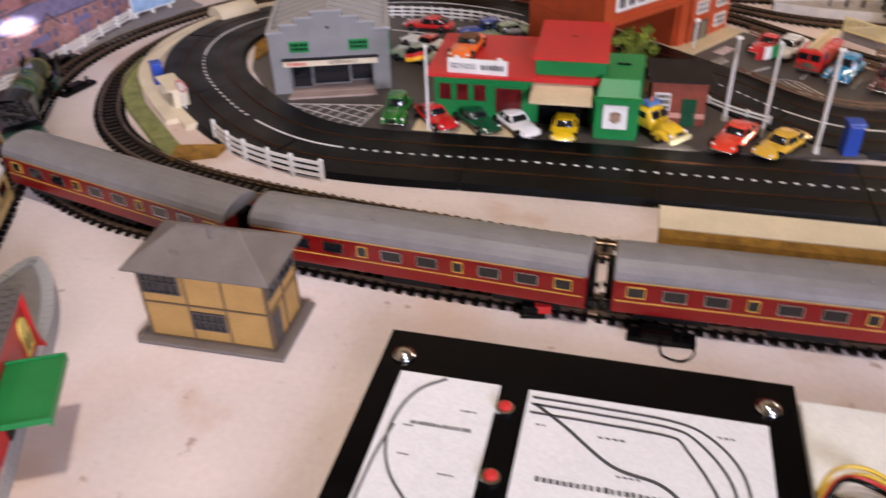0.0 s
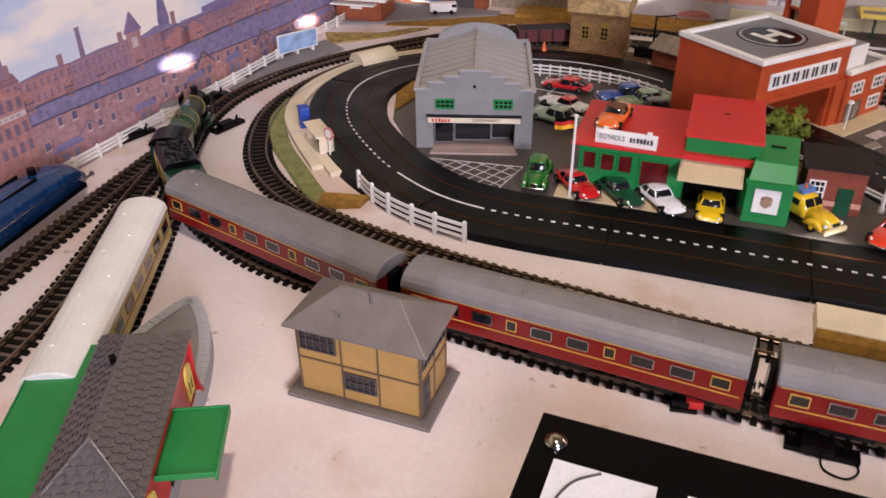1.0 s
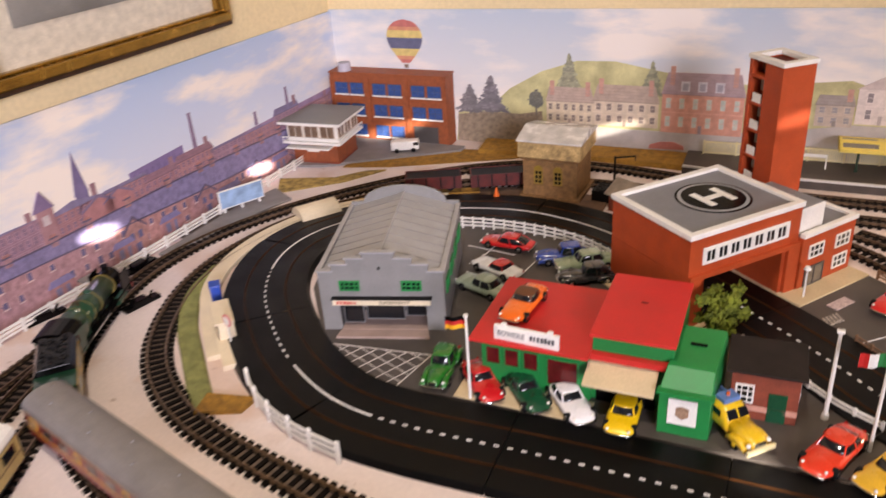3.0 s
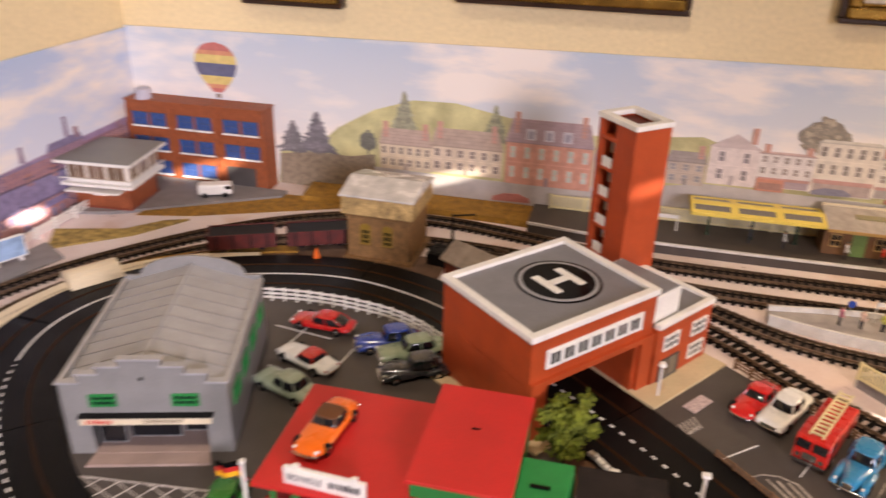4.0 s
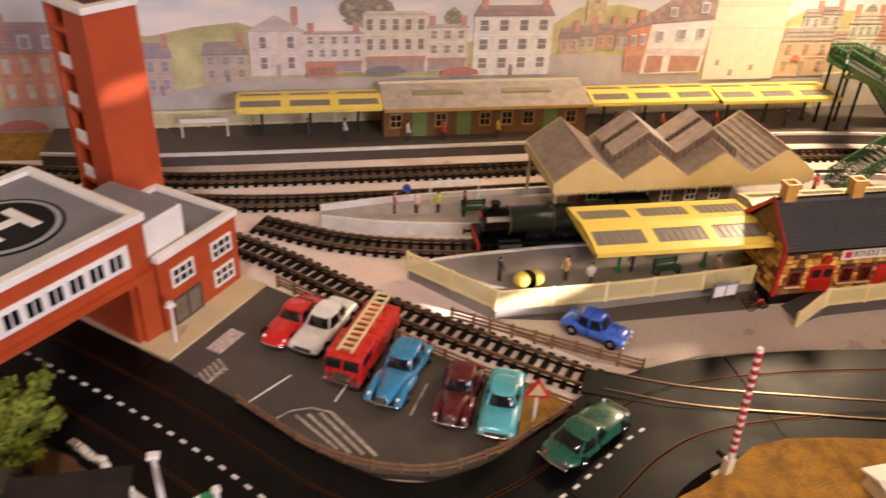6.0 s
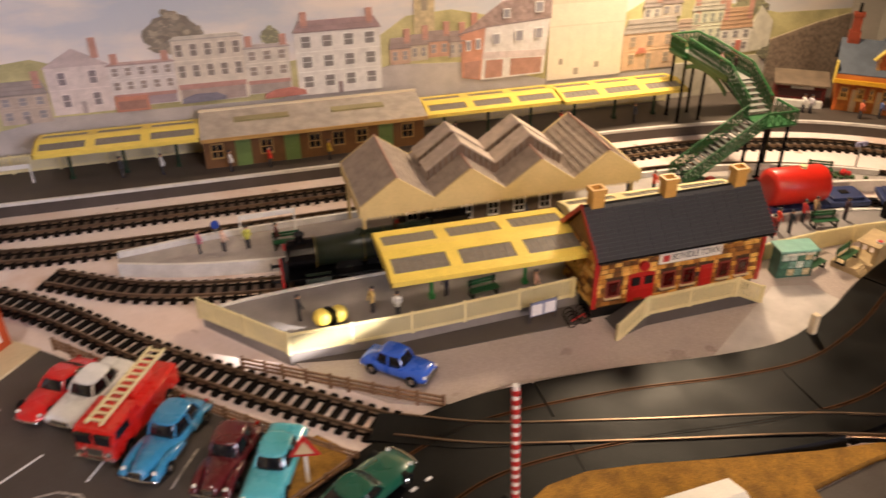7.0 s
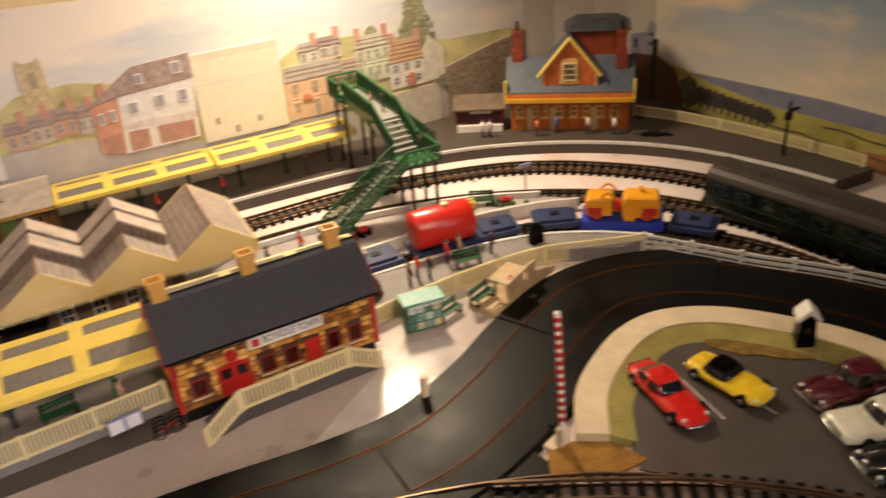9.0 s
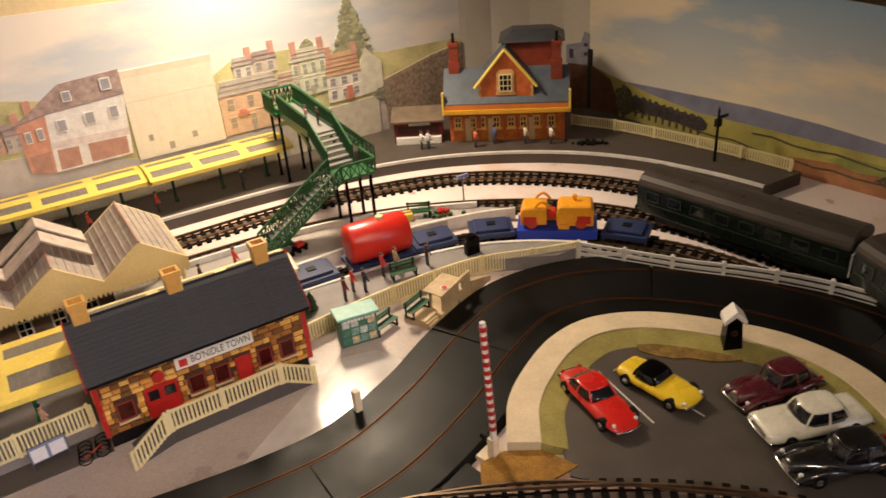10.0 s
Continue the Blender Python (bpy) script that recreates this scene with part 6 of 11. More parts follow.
# ---------------------------------------------------------------- road side furniture
WH = "white plastic model fence"
rail_fence([(-0.214, 0.483), (-0.190, 0.462), (-0.163, 0.4470), (-0.130, 0.4350), (-0.093, 0.4265)], 0.0195, 0.026, (0.28, 0.56, 0.84), WHITE, WH + " beside the road bend", group="white fences", post_w=0.0030, rail_h=0.0026)
rail_fence([(-0.486, 0.40), (-0.478, 0.52), (-0.466, 0.65), (-0.457, 0.78), (-0.449, 0.90), (-0.447, 0.96)], 0.0140, 0.030, (0.32, 0.60, 0.88), WHITE, WH + " along the town backdrop", group="white fences", post_w=0.0028, rail_h=0.0022)
rail_fence([(-0.185, 0.803), (-0.135, 0.811), (-0.10, 0.813), (-0.065, 0.811), (-0.03, 0.804), (0.0, 0.791), (0.034, 0.767)], 0.0140, 0.012, (0.26, 0.56, 0.88), WHITE, WH + " round the back yard", group="white fences", post_w=0.0020, rail_h=0.0018, lift=0.004)
rail_fence([(0.197, 0.626), (0.213, 0.611), (0.232, 0.594), (0.26, 0.577)], 0.0120, 0.020, (0.30, 0.60, 0.88), WHITE, WH + " behind the brick office", group="white fences")
rail_fence([(0.976, 0.757), (1.000, 0.720), (1.022, 0.686), (1.042, 0.66), (1.062, 0.630), (1.078, 0.598), (1.088, 0.560), (1.088, 0.50)], 0.0165, 0.036, (0.30, 0.58, 0.86), WHITE, WH + " outside the far road bend", group="white fences", post_w=0.0030, rail_h=0.0024)
rail_fence([(0.247, 0.690), (0.268, 0.668), (0.290, 0.646), (0.320, 0.629), (0.355, 0.622), (0.388, 0.630), (0.418, 0.645), (0.440, 0.658)], 0.0110, 0.016, (0.30, 0.60, 0.90), WOODRAIL, "brown rustic model fence round the car park", group="brown fences", post_w=0.0018, rail_h=0.0012)
rail_fence([(0.270, 0.815), (0.32, 0.768), (0.37, 0.722), (0.42, 0.680), (0.445, 0.660)], 0.0100, 0.018, (0.30, 0.60, 0.90), WOODRAIL, "brown rustic model fence between car park and track", group="brown fences", post_w=0.0018, rail_h=0.0012)
rail_fence([(0.388, 0.760), (0.436, 0.730), (0.470, 0.709), (0.502, 0.690)], 0.0110, 0.014, (0.30, 0.58, 0.86), WOODRAIL, "brown rustic model fence beside the track", group="brown fences", post_w=0.0018, rail_h=0.0012)
g = Geo().prism([(0.212, 0.752), (0.2030, 0.735), (0.240, 0.696), (0.262, 0.672), (0.286, 0.648), (0.318, 0.627), (0.357, 0.618), (0.394, 0.627), (0.44, 0.655), (0.42, 0.676), (0.262, 0.812)], 0.0, 0.0040)
solid("car_park", g, YARD, "grey card car park beside the railway", "car park", "structure")
th = thing("parking_lines", "white painted parking lines", "road marking", kind="structure")
for x, y in ((0.252, 0.70), (0.300, 0.70), (0.3235, 0.694), (0.355, 0.676), (0.381, 0.662), (0.404, 0.655)):
    part("marking", Geo().box(-0.018, 0.018, -0.0005, 0.0005, 0.0036, 0.0045, 0, pose(x + 0.012, y, 0, 0, 0, 60 if x > 0.26 else 40)), ROADPAINT, th)
for ax, ay, bx, by, w in ((0.300, 0.676, 0.323, 0.638, 0.0022), (0.294, 0.676, 0.316, 0.640, 0.0020), (0.287, 0.676, 0.309, 0.642, 0.0020), (0.280, 0.676, 0.302, 0.646, 0.0018), (0.269, 0.675, 0.277, 0.680, 0.0012), (0.277, 0.680, 0.289, 0.681, 0.0012), (0.289, 0.681, 0.300, 0.676, 0.0012), (0.246, 0.691, 0.264, 0.674, 0.0020), (0.346, 0.667, 0.360, 0.693, 0.0011)):
    d = math.hypot(bx - ax, by - ay)
    part("marking", Geo().box(0, d, -w / 2, w / 2, 0.0036, 0.0044, 0, pose(ax, ay, 0, 0, 0, math.degrees(math.atan2(by - ay, bx - ax)))), mat("worn_line_paint", rgb(168, 158, 148), 0.6, var=0.35, scale=300), th)
for k in range(6):
    part("marking", Geo().box(-0.0065, 0.0065, -0.0008, 0.0008, 0.0036, 0.0045, 0, pose(0.2225 + k * 0.0026, 0.7125 + k * 0.0029, 0, 0, 0, 118)), mat("worn_line_paint", rgb(168, 158, 148), 0.6, var=0.35, scale=300), th)
part("marking", Geo().box(0, 0.0210, -0.0007, 0.0007, 0.0036, 0.0046, 0, pose(0.2252, 0.7068, 0, 0, 0, 55)), mat("worn_line_paint", rgb(168, 158, 148), 0.6, var=0.35, scale=300), th)
th = thing("rubble_wall", "low broken white stone wall beside the road", "wall", (0.1585, 0.6690, 0.004), -43)
rnd = random.Random(61)
for k in range(9):
    x = k * 0.0041
    part("stone", Geo().box(x, x + 0.0036, -0.0022, 0.0022, 0, rnd.uniform(0.0030, 0.0055), 0, pose(0, 0, 0, 0, 0, rnd.uniform(-4, 4))), WHITE, th, bevel=0.0006)
solid("flock_patch", Geo().prism([(0.404, 0.672), (0.390, 0.630), (0.44, 0.657), (0.436, 0.672), (0.425, 0.684)], 0.0035, 0.0062), STRAW, "straw coloured flock corner of the car park", "scatter", "structure")


def warning_sign():
    th = thing("warning_sign", "white post with red bordered triangular warning sign", "road sign", (0.416, 0.651, 0.004), -10)
    part("post", Geo().rod((0, 0, 0), (0, 0, 0.024), 0.001), WHITE, th)
    M = pose(0, -0.001, 0.027, 90, 0, 0)
    p = part("triangle", Geo().prism([(-0.008, -0.005), (0.008, -0.005), (0, 0.009)], -0.0006, 0.0006, 0, M), REDPL, th, "red triangle")
    part("centre", Geo().prism([(-0.005, -0.0033), (0.005, -0.0033), (0, 0.0055)], 0.0006, 0.0009, 0, M), BEIGE, p)


warning_sign()


def flag_pole(x, y, h, cols, label, vertical=False, flag_z=0.86):
    th = thing("flag_pole", label, "flag pole", (x, y, 0.004))
    part("pole", Geo().rod((0, 0, 0), (0, 0, h), 0.0013, 0.0011), WHITE, th)
    part("cap", Geo().rod((0, 0, h), (0, 0, h + 0.0016), 0.0020, 0.0018, 10), WHITE, th)
    w, hh = 0.0165, 0.0105
    fl = part("flag", Geo().loft([[Vector((-0.001 - w * i / 6, 0.0012 * math.sin(i * 1.4), h * flag_z + zz - 0.0006 * i)) for zz in (0, hh)] for i in range(7)], 0, False, False), cols[1], th)
    for k, c in enumerate(cols):
        g = Geo()
        for i in range(6):
            if vertical:
                if i // 2 != k:
                    continue
                z0, z1 = 0, hh
            else:
                z0, z1 = hh * (2 - k) / 3, hh * (3 - k) / 3
            pts = []
            for s in (-0.0003, 0.0003):
                for j, zz in ((i, z0), (i + 1, z0), (i + 1, z1), (i, z1)):
                    pts.append((-0.001 - w * j / 6, 0.0012 * math.sin(j * 1.4) + s, h * flag_z + zz - 0.0006 * j))
            g.add(pts, [(0, 1, 2, 3), (7, 6, 5, 4), (0, 4, 5, 1), (2, 6, 7, 3)])
        part("stripe", g, c, fl)
    return th


FLAGRED = mat("flag_red", rgb(196, 34, 30), 0.7)
flag_pole(-0.031, 0.522, 0.076, (BLACK, FLAGRED, mat("flag_gold", rgb(236, 176, 30), 0.7)), "white pole with a black, red and gold flag")
flag_pole(0.251, 0.552, 0.081, (mat("flag_green", rgb(30, 120, 60), 0.7), WHITE, FLAGRED), "white pole with a green, white and red flag", True, 0.865)
for k, (x, y) in enumerate(((0.223, 0.580), (0.290, 0.529))):
    th = thing("lamp_post", "white plastic lamp post beside the road", "lamp post", (x, y, 0.004), 0, "lamp posts")
    hh = 0.074 if k == 0 else 0.086
    part("column", Geo().rod((0, 0, 0), (0, 0, hh), 0.0017, 0.0013).rod((0, 0, 0), (0, 0, 0.005), 0.0028, 0.0024), WHITE, th)
    part("lamp_head", Geo().box(-0.0026, 0.0026, -0.0020, 0.0020, hh, hh + 0.0022), WHITE, th, bevel=0.0005)
th = thing("litter_bin", "blue plastic post box beside the road", "post box", (0.315, 0.532, 0.004), 6)
part("box", Geo().box(-0.006, 0.006, -0.006, 0.006, 0, 0.026), BLUEPL, th, bevel=0.0008)
part("lid", Geo().box(-0.0068, 0.0068, -0.0068, 0.0068, 0.026, 0.029), BLUEPL, th, bevel=0.0008)
# bus stop outside the left bend
th = thing("bus_shelter", "cream plastic model bus shelter on a cream base", "bus shelter", (-0.278, 0.540, 0.0), -46)
part("base", Geo().box(-0.052, 0.052, -0.010, 0.010, 0.0, 0.0052), CREAMCARD, th, bevel=0.0005)
part("roof", Geo().box(-0.034, 0.010, -0.009, 0.009, 0.0215, 0.0232), CREAMCARD, th, bevel=0.0004)
part("back_wall", Geo().box(-0.033, 0.009, 0.007, 0.0085, 0.0052, 0.0215), CREAMCARD, th)
for x in (-0.033, 0.0075):
    part("side_wall", Geo().box(x, x + 0.0015, -0.006, 0.0085, 0.0052, 0.0215), CREAMCARD, th)
part("bench", Geo().box(-0.030, 0.006, 0.001, 0.006, 0.0095, 0.0108), WOODRAIL, th)
th = thing("telephone_box", "small blue plastic kiosk on the verge", "kiosk", (-0.322, 0.586, 0.004), -50)
part("body", Geo().box(-0.006, 0.006, -0.005, 0.005, 0.0, 0.021), BLUEPL, th, bevel=0.0006)
part("cap", Geo().box(-0.0066, 0.0066, -0.0056, 0.0056, 0.021, 0.0225), BLUEPL, th, bevel=0.0004)
th = thing("round_sign", "pink and white round road sign on a post", "road sign", (-0.266, 0.531, 0.004), -20)
part("post", Geo().rod((0, 0, 0), (0, 0, 0.020), 0.0008), WHITE, th)
d = part("disc", Geo().rod((0, -0.0006, 0.0235), (0, 0.0006, 0.0235), 0.0062, sides=20), mat("faded_red_sign", rgb(206, 128, 122), 0.5), th)
part("centre", Geo().rod((0, -0.0009, 0.0235), (0, -0.0005, 0.0235), 0.0042, sides=20), WHITE, d)
# billboard by the backdrop
th = thing("billboard", "white framed advertising hoarding beside the track", "billboard", (-0.440, 0.795, 0.0), 62)
bb = part("board", Geo().box(-0.030, 0.030, -0.001, 0.001, 0.008, 0.032), WHITE, th)
part("poster", Geo().box(-0.0285, 0.0285, -0.0016, -0.0008, 0.0095, 0.0305), mat("poster_blue", rgb(150, 176, 206), 0.15, var=0.3, scale=60), bb)
for x in (-0.024, 0.0, 0.024):
    part("leg", Geo().box(x - 0.0015, x + 0.0015, 0.001, 0.003, 0, 0.010).rod((x, 0.002, 0.008), (x, 0.010, 0.0), 0.001), WHITE, th)
solid("pavement", Geo().prism([(-0.460, 0.66), (-0.448, 0.66), (-0.408, 0.80), (-0.395, 0.835), (-0.435, 0.86), (-0.450, 0.80)], 0.0, 0.0025), PLATGREY, "grey card strip beside the track", "pavement", "structure")


def point_motor(x, y, turn, red=False, label="black plastic point motor beside the track"):
    th = thing("point_motor", label, "point motor", (x, y, 0), turn, "point motors")
    part("base", Geo().box(-0.020, 0.020, -0.005, 0.005, 0.0, 0.004) if not red else Geo().box(-0.008, 0.008, -0.006, 0.006, 0.0, 0.003), BLACK, th, bevel=0.0005)
    part("housing", Geo().box(-0.012, 0.006, -0.0065, 0.0045, 0.004, 0.0085) if not red else Geo().box(-0.007, 0.003, -0.005, 0.005, 0.003, 0.008), BLACK, th, bevel=0.0008)
    part("lever", Geo().rod((0.010, 0, 0.004), (0.014, 0, 0.010), 0.0012) if not red else Geo().box(0.001, 0.011, -0.0045, 0.0035, 0.003, 0.0085), REDPL if red else BLACK, th)


point_motor(0.086, 0.291, 8, True, "black and red lever point switch beside the track")
point_motor(0.163, 0.2785, -2)
point_motor(-0.479, 0.516, 72)
point_motor(-0.460, 0.630, 84)
point_motor(-0.402, 0.566, 75)
th = thing("relay_hut", "small cream plastic lineside hut with grey roof", "lineside hut", (-0.478, 0.575, 0), 80)
part("shell", Geo().box(-0.008, 0.008, -0.005, 0.005, 0, 0.012), CREAMCARD, th)
part("roof", Geo().box(-0.009, 0.009, -0.006, 0.006, 0.012, 0.0145), GREYPL, th, bevel=0.0005)
th = thing("wire_loop", "thin dark wire loop lying by the track", "wire", (0.172, 0.270, 0))
cl = curve_through([(0.004, 0.010, 0.001), (0.010, 0.0, 0.001), (0.003, -0.009, 0.001), (-0.008, -0.006, 0.001), (-0.009, 0.004, 0.001), (-0.002, 0.009, 0.001)], 0.002)
part("wire", sweep(Geo(), cl, [(0.0006 * math.cos(math.pi * i / 3), 0.0006 * math.sin(math.pi * i / 3)) for i in range(6)]), BLACK, th, smooth=True)
part("wire_end", Geo().rod((-0.002, 0.009, 0.001), (0.006, 0.0135, 0.001), 0.0009, sides=6), WIRER, th)

# low cream platform block between the tracks
th = thing("platform_block", "cream topped low block with straw flock side", "platform block", (0.163, 0.384, 0), -1.8)
part("top", Geo().box(0.0, 0.17, 0.0, 0.030, 0.0, 0.012), CREAMCARD, th, bevel=0.0005)
part("flock", Geo().loft([[Vector((x, 0.0, 0.011)), Vector((x, -0.006, 0.008)), Vector((x, -0.010, 0.0)), Vector((x, 0.0, 0.0))] for x in (0.0, 0.168)]), STRAW, th)


# ---------------------------------------------------------------- control panel
def control_panel():
    th = thing("control_panel", "black control panel on a wooden box with printed track diagrams", "control panel", (0.011, 0.2385, 0), -2.2)
    L, D, Z = 0.216, 0.17, 0.0205
    part("case", Geo().box(0.004, L - 0.004, -D, -0.004, 0.0, Z - 0.003), BAKEWOOD, th)
    part("top_plate", Geo().box(0, L, -D - 0.004, 0, Z - 0.003, Z), BLACK, th, "glossy black top plate", bevel=0.0008)
    for x, y in ((0.0125, -0.0205), (L - 0.0145, -0.0205)):
        b = part("dome_bolt", Geo().rod((x, y, Z), (x, y, Z + 0.0015), 0.0062, sides=18).ball((x, y, Z + 0.001), 0.0052, 14, 7, 0, 0.6), CHROME, th, smooth=True)
    for x, y in ((0.0735, -0.0495), (0.0745, -0.0935), (0.075, -0.137)):
        k = part("push_button", Geo().rod((x, y, Z), (x, y, Z + 0.003), 0.0052, 0.0048, 16), CHROME, th)
        part("button_cap", Geo().ball((x, y + 0.0005, Z + 0.003), 0.0036, 10, 5, 0, 0.6), REDPL, k)
    a = part("diagram_sheet", Geo().box(0.0145, 0.0685, -0.150, -0.0325, Z, Z + 0.0005), PAPER, th, "white printed track diagram")
    line = curve_through([(0.040, -0.034), (0.028, -0.044), (0.0215, -0.060), (0.0205, -0.080), (0.028, -0.100), (0.044, -0.118)], 0.004)
    part("diagram_line", sweep(Geo(), line, bar(-0.0007, 0.0007, Z, Z + 0.0009)), INK, a)
    line = curve_through([(0.0215, -0.070), (0.018, -0.090), (0.0165, -0.118)], 0.004)
    part("diagram_line", sweep(Geo(), line, bar(-0.0006, 0.0006, Z, Z + 0.0009)), INK, a)
    flat = pose(0, 0, Z + 0.0018, -90, 0, 0)
    for u, w, y, h in ((0.029, 0.031, -0.068, 0.0024), (0.052, 0.008, -0.055, 0.0012), (0.026, 0.005, -0.070, 0.0012), (0.028, 0.006, -0.088, 0.0012), (0.050, 0.008, -0.096, 0.0012)):
        bars_text(a, pose(0, y, Z + 0.0017, -90, 0, 0) @ pose(0, 0.0024, 0, 0, 0, 0), u, 0.0, w, h, max(3, int(w / 0.002)), INK)
    b = part("diagram_sheet", Geo().box(0.0835, 0.2005, -0.150, -0.0325, Z, Z + 0.0005), PAPER, th)
    for off, end in ((0.0, 0.190), (0.0048, 0.184), (0.0105, 0.176)):
        line = curve_through([(0.086, -0.0375 - off), (0.120, -0.038 - off), (0.155, -0.0395 - off), (0.172 - off, -0.046 - off), (end - 0.004, -0.064 - off), (end, -0.09), (end, -0.14)], 0.004)
        part("diagram_line", sweep(Geo(), line, bar(-0.0007, 0.0007, Z, Z + 0.0009)), INK, b)
    line = curve_through([(0.088, -0.042), (0.104, -0.054), (0.128, -0.074), (0.150, -0.080), (0.164, -0.092)], 0.004)
    part("diagram_line", sweep(Geo(), line, bar(-0.0009, 0.0009, Z, Z + 0.0009)), INK, b)
    for u, w, y, h in ((0.094, 0.062, -0.090, 0.0032), (0.138, 0.008, -0.050, 0.0012), (0.120, 0.014, -0.058, 0.0012), (0.176, 0.009, -0.046, 0.0012), (0.090, 0.005, -0.056, 0.0012), (0.130, 0.012, -0.080, 0.0012), (0.180, 0.006, -0.096, 0.0012)):
        bars_text(b, pose(0, y, Z + 0.0017, -90, 0, 0) @ pose(0, 0.0024, 0, 0, 0, 0), u, 0.0, w, h, max(3, int(w / 0.003)), INK)
    # transformer beside it
    t = thing("transformer", "white plastic transformer box beside the control panel", "transformer", (0.228, 0.222, 0), -2.2)
    part("case", Geo().box(0, 0.08, -0.06, 0.0, 0, 0.019), WHITE, t, bevel=0.0015)
    part("switch_block", Geo().box(0.004, 0.05, -0.085, -0.062, 0, 0.022), BLACK, t, bevel=0.001)
    for k, (m, dy) in enumerate(((WIREY, 0.0), (WIREY, 0.004), (WIRER, -0.003), (BLACK, -0.006))):
        cl = curve_through([(0.000, -0.066 + dy, 0.0215), (0.008, -0.056 + dy, 0.026 + 0.002 * k), (0.022, -0.053 + dy, 0.028), (0.036, -0.060 + dy, 0.025), (0.045, -0.070 + dy, 0.022)], 0.003)
        part("wire", sweep(Geo(), cl, [(0.0011 * math.cos(math.pi * i / 3), 0.0011 * math.sin(math.pi * i / 3)) for i in range(6)]), m, t, smooth=True)


control_panel()

# ---------------------------------------------------------------- water tower, cabin, factory and wagon at the back
def water_tower():
    th = thing("water_tower", "mustard stone model water tower with a grey topped tank", "water tower", (-0.114, 0.915, 0), -1.5)
    part("stone_base", Geo().loft([[Vector((x, y, z)) for x, y in ((a, a), (0.071 - a, a), (0.071 - a, 0.066 - a), (a, 0.066 - a))] for z, a in ((0, -0.002), (0.005, -0.002), (0.005, 0.002), (0.049, 0.002), (0.050, 0.0), (0.053, -0.0005))]), mat("tan_stone", rgb(138, 101, 60), 0.7, var=0.28, scale=180, bump=0.6, bscale=500, fine=0.15), th, "tan rough stone base")
    part("tank", Geo().loft([[Vector((x, y, z)) for x, y in ((a, a), (0.071 - a, a), (0.071 - a, 0.066 - a), (a, 0.066 - a))] for z, a in ((0.053, -0.001), (0.0545, -0.003), (0.0735, -0.0025))]), mat("mossy_tank", rgb(190, 158, 104), 0.6, var=0.38, scale=110, bump=0.5, fine=0.2), th, "olive panelled water tank")
    part("lid", Geo().add([(-0.0045, -0.0045, 0.0735), (0.0755, -0.0045, 0.0735), (0.0755, 0.0705, 0.0735), (-0.0045, 0.0705, 0.0735), (-0.0045, -0.0045, 0.0755), (0.0755, -0.0045, 0.0755), (0.0755, 0.033, 0.0840), (-0.0045, 0.033, 0.0840), (0.0755, 0.0705, 0.0755), (-0.0045, 0.0705, 0.0755)], [(3, 2, 1, 0), (0, 1, 5, 4), (4, 5, 6, 7), (7, 6, 8, 9), (2, 3, 9, 8), (1, 2, 8, 6, 5), (3, 0, 4, 7, 9)]), mat("glossy_grey_lid", rgb(204, 198, 190), 0.26, var=0.2, scale=60, bump=0.2), th, "pale grey low pitched lid", bevel=0.0004)
    F = face(0, 0.002, 0)
    for u in (0.016, 0.040):
        w = window(th, F, u, 0.020, 0.011, 0.018, (1, 2), mat("olive_frame", rgb(142, 112, 40), 0.5), GLASSD, 0.0016, label="arched olive framed window")
        part("arch", Geo().prism([(u + 0.0055 + 0.0055 * math.cos(math.pi * i / 8), 0.038 + 0.0055 * math.sin(math.pi * i / 8)) for i in range(9)], 0.0, 0.0011, 0, F @ pose(0, 0, 0, 90, 0, 0)), mat("olive_frame", rgb(142, 112, 40), 0.5), w)
        part("sill", Geo().box(u - 0.001, u + 0.012, -0.0018, 0.0, 0.0185, 0.020, 0, F), STONE, th)


water_tower()
solid("siding_ground", Geo().prism([(-0.285, 0.896), (-0.235, 0.9085), (-0.196, 0.918), (-0.115, 0.950), (-0.030, 0.940), (-0.010, 0.925), (-0.010, 0.898), (-0.060, 0.897), (-0.110, 0.890), (-0.19, 0.882), (-0.25, 0.872)], 0.0, 0.0012), mat("dark_earth_card", rgb(110, 84, 66), 0.8, var=0.3, scale=70, bump=0.5, bscale=800), "dark brown earth card under the siding", "ground cover", "structure")
th = thing("coal_bunker", "black coal staithe beside the water tower", "coal bunker", (-0.030, 0.925, 0), -8)
part("bunker", Geo().box(0, 0.036, 0, 0.026, 0, 0.014), SOOTSHADE, th, bevel=0.0006)
g = Geo()
rnd = random.Random(8)
for i in range(70):
    g.ball((rnd.uniform(0.003, 0.033), rnd.uniform(0.003, 0.023), 0.014), rnd.uniform(0.0014, 0.0028), 5, 3)
part("coal", g, SOOTSHADE, th)["kind"] = "stuff"
th = thing("yard_crane", "small black yard crane beside the water tower", "crane", (-0.010, 0.960, 0), 0)
part("mast", Geo().rod((0, 0, 0), (0, 0, 0.046), 0.0016, 0.0012), SOOTSHADE, th)
part("jib", Geo().rod((0, 0, 0.044), (0.024, 0, 0.048), 0.001).rod((0.024, 0, 0.048), (0.024, 0, 0.042), 0.0006), SOOTSHADE, th)
th = thing("traffic_cone", "orange plastic marker cone beside the siding", "cone", (-0.141, 0.900, 0.0))
part("cone", Geo().rod((0, 0, 0.0015), (0, 0, 0.0165), 0.0046, 0.0009, 12), ORANGE, th)
part("foot", Geo().box(-0.0065, 0.0065, -0.0065, 0.0065, 0, 0.0018), ORANGE, th)
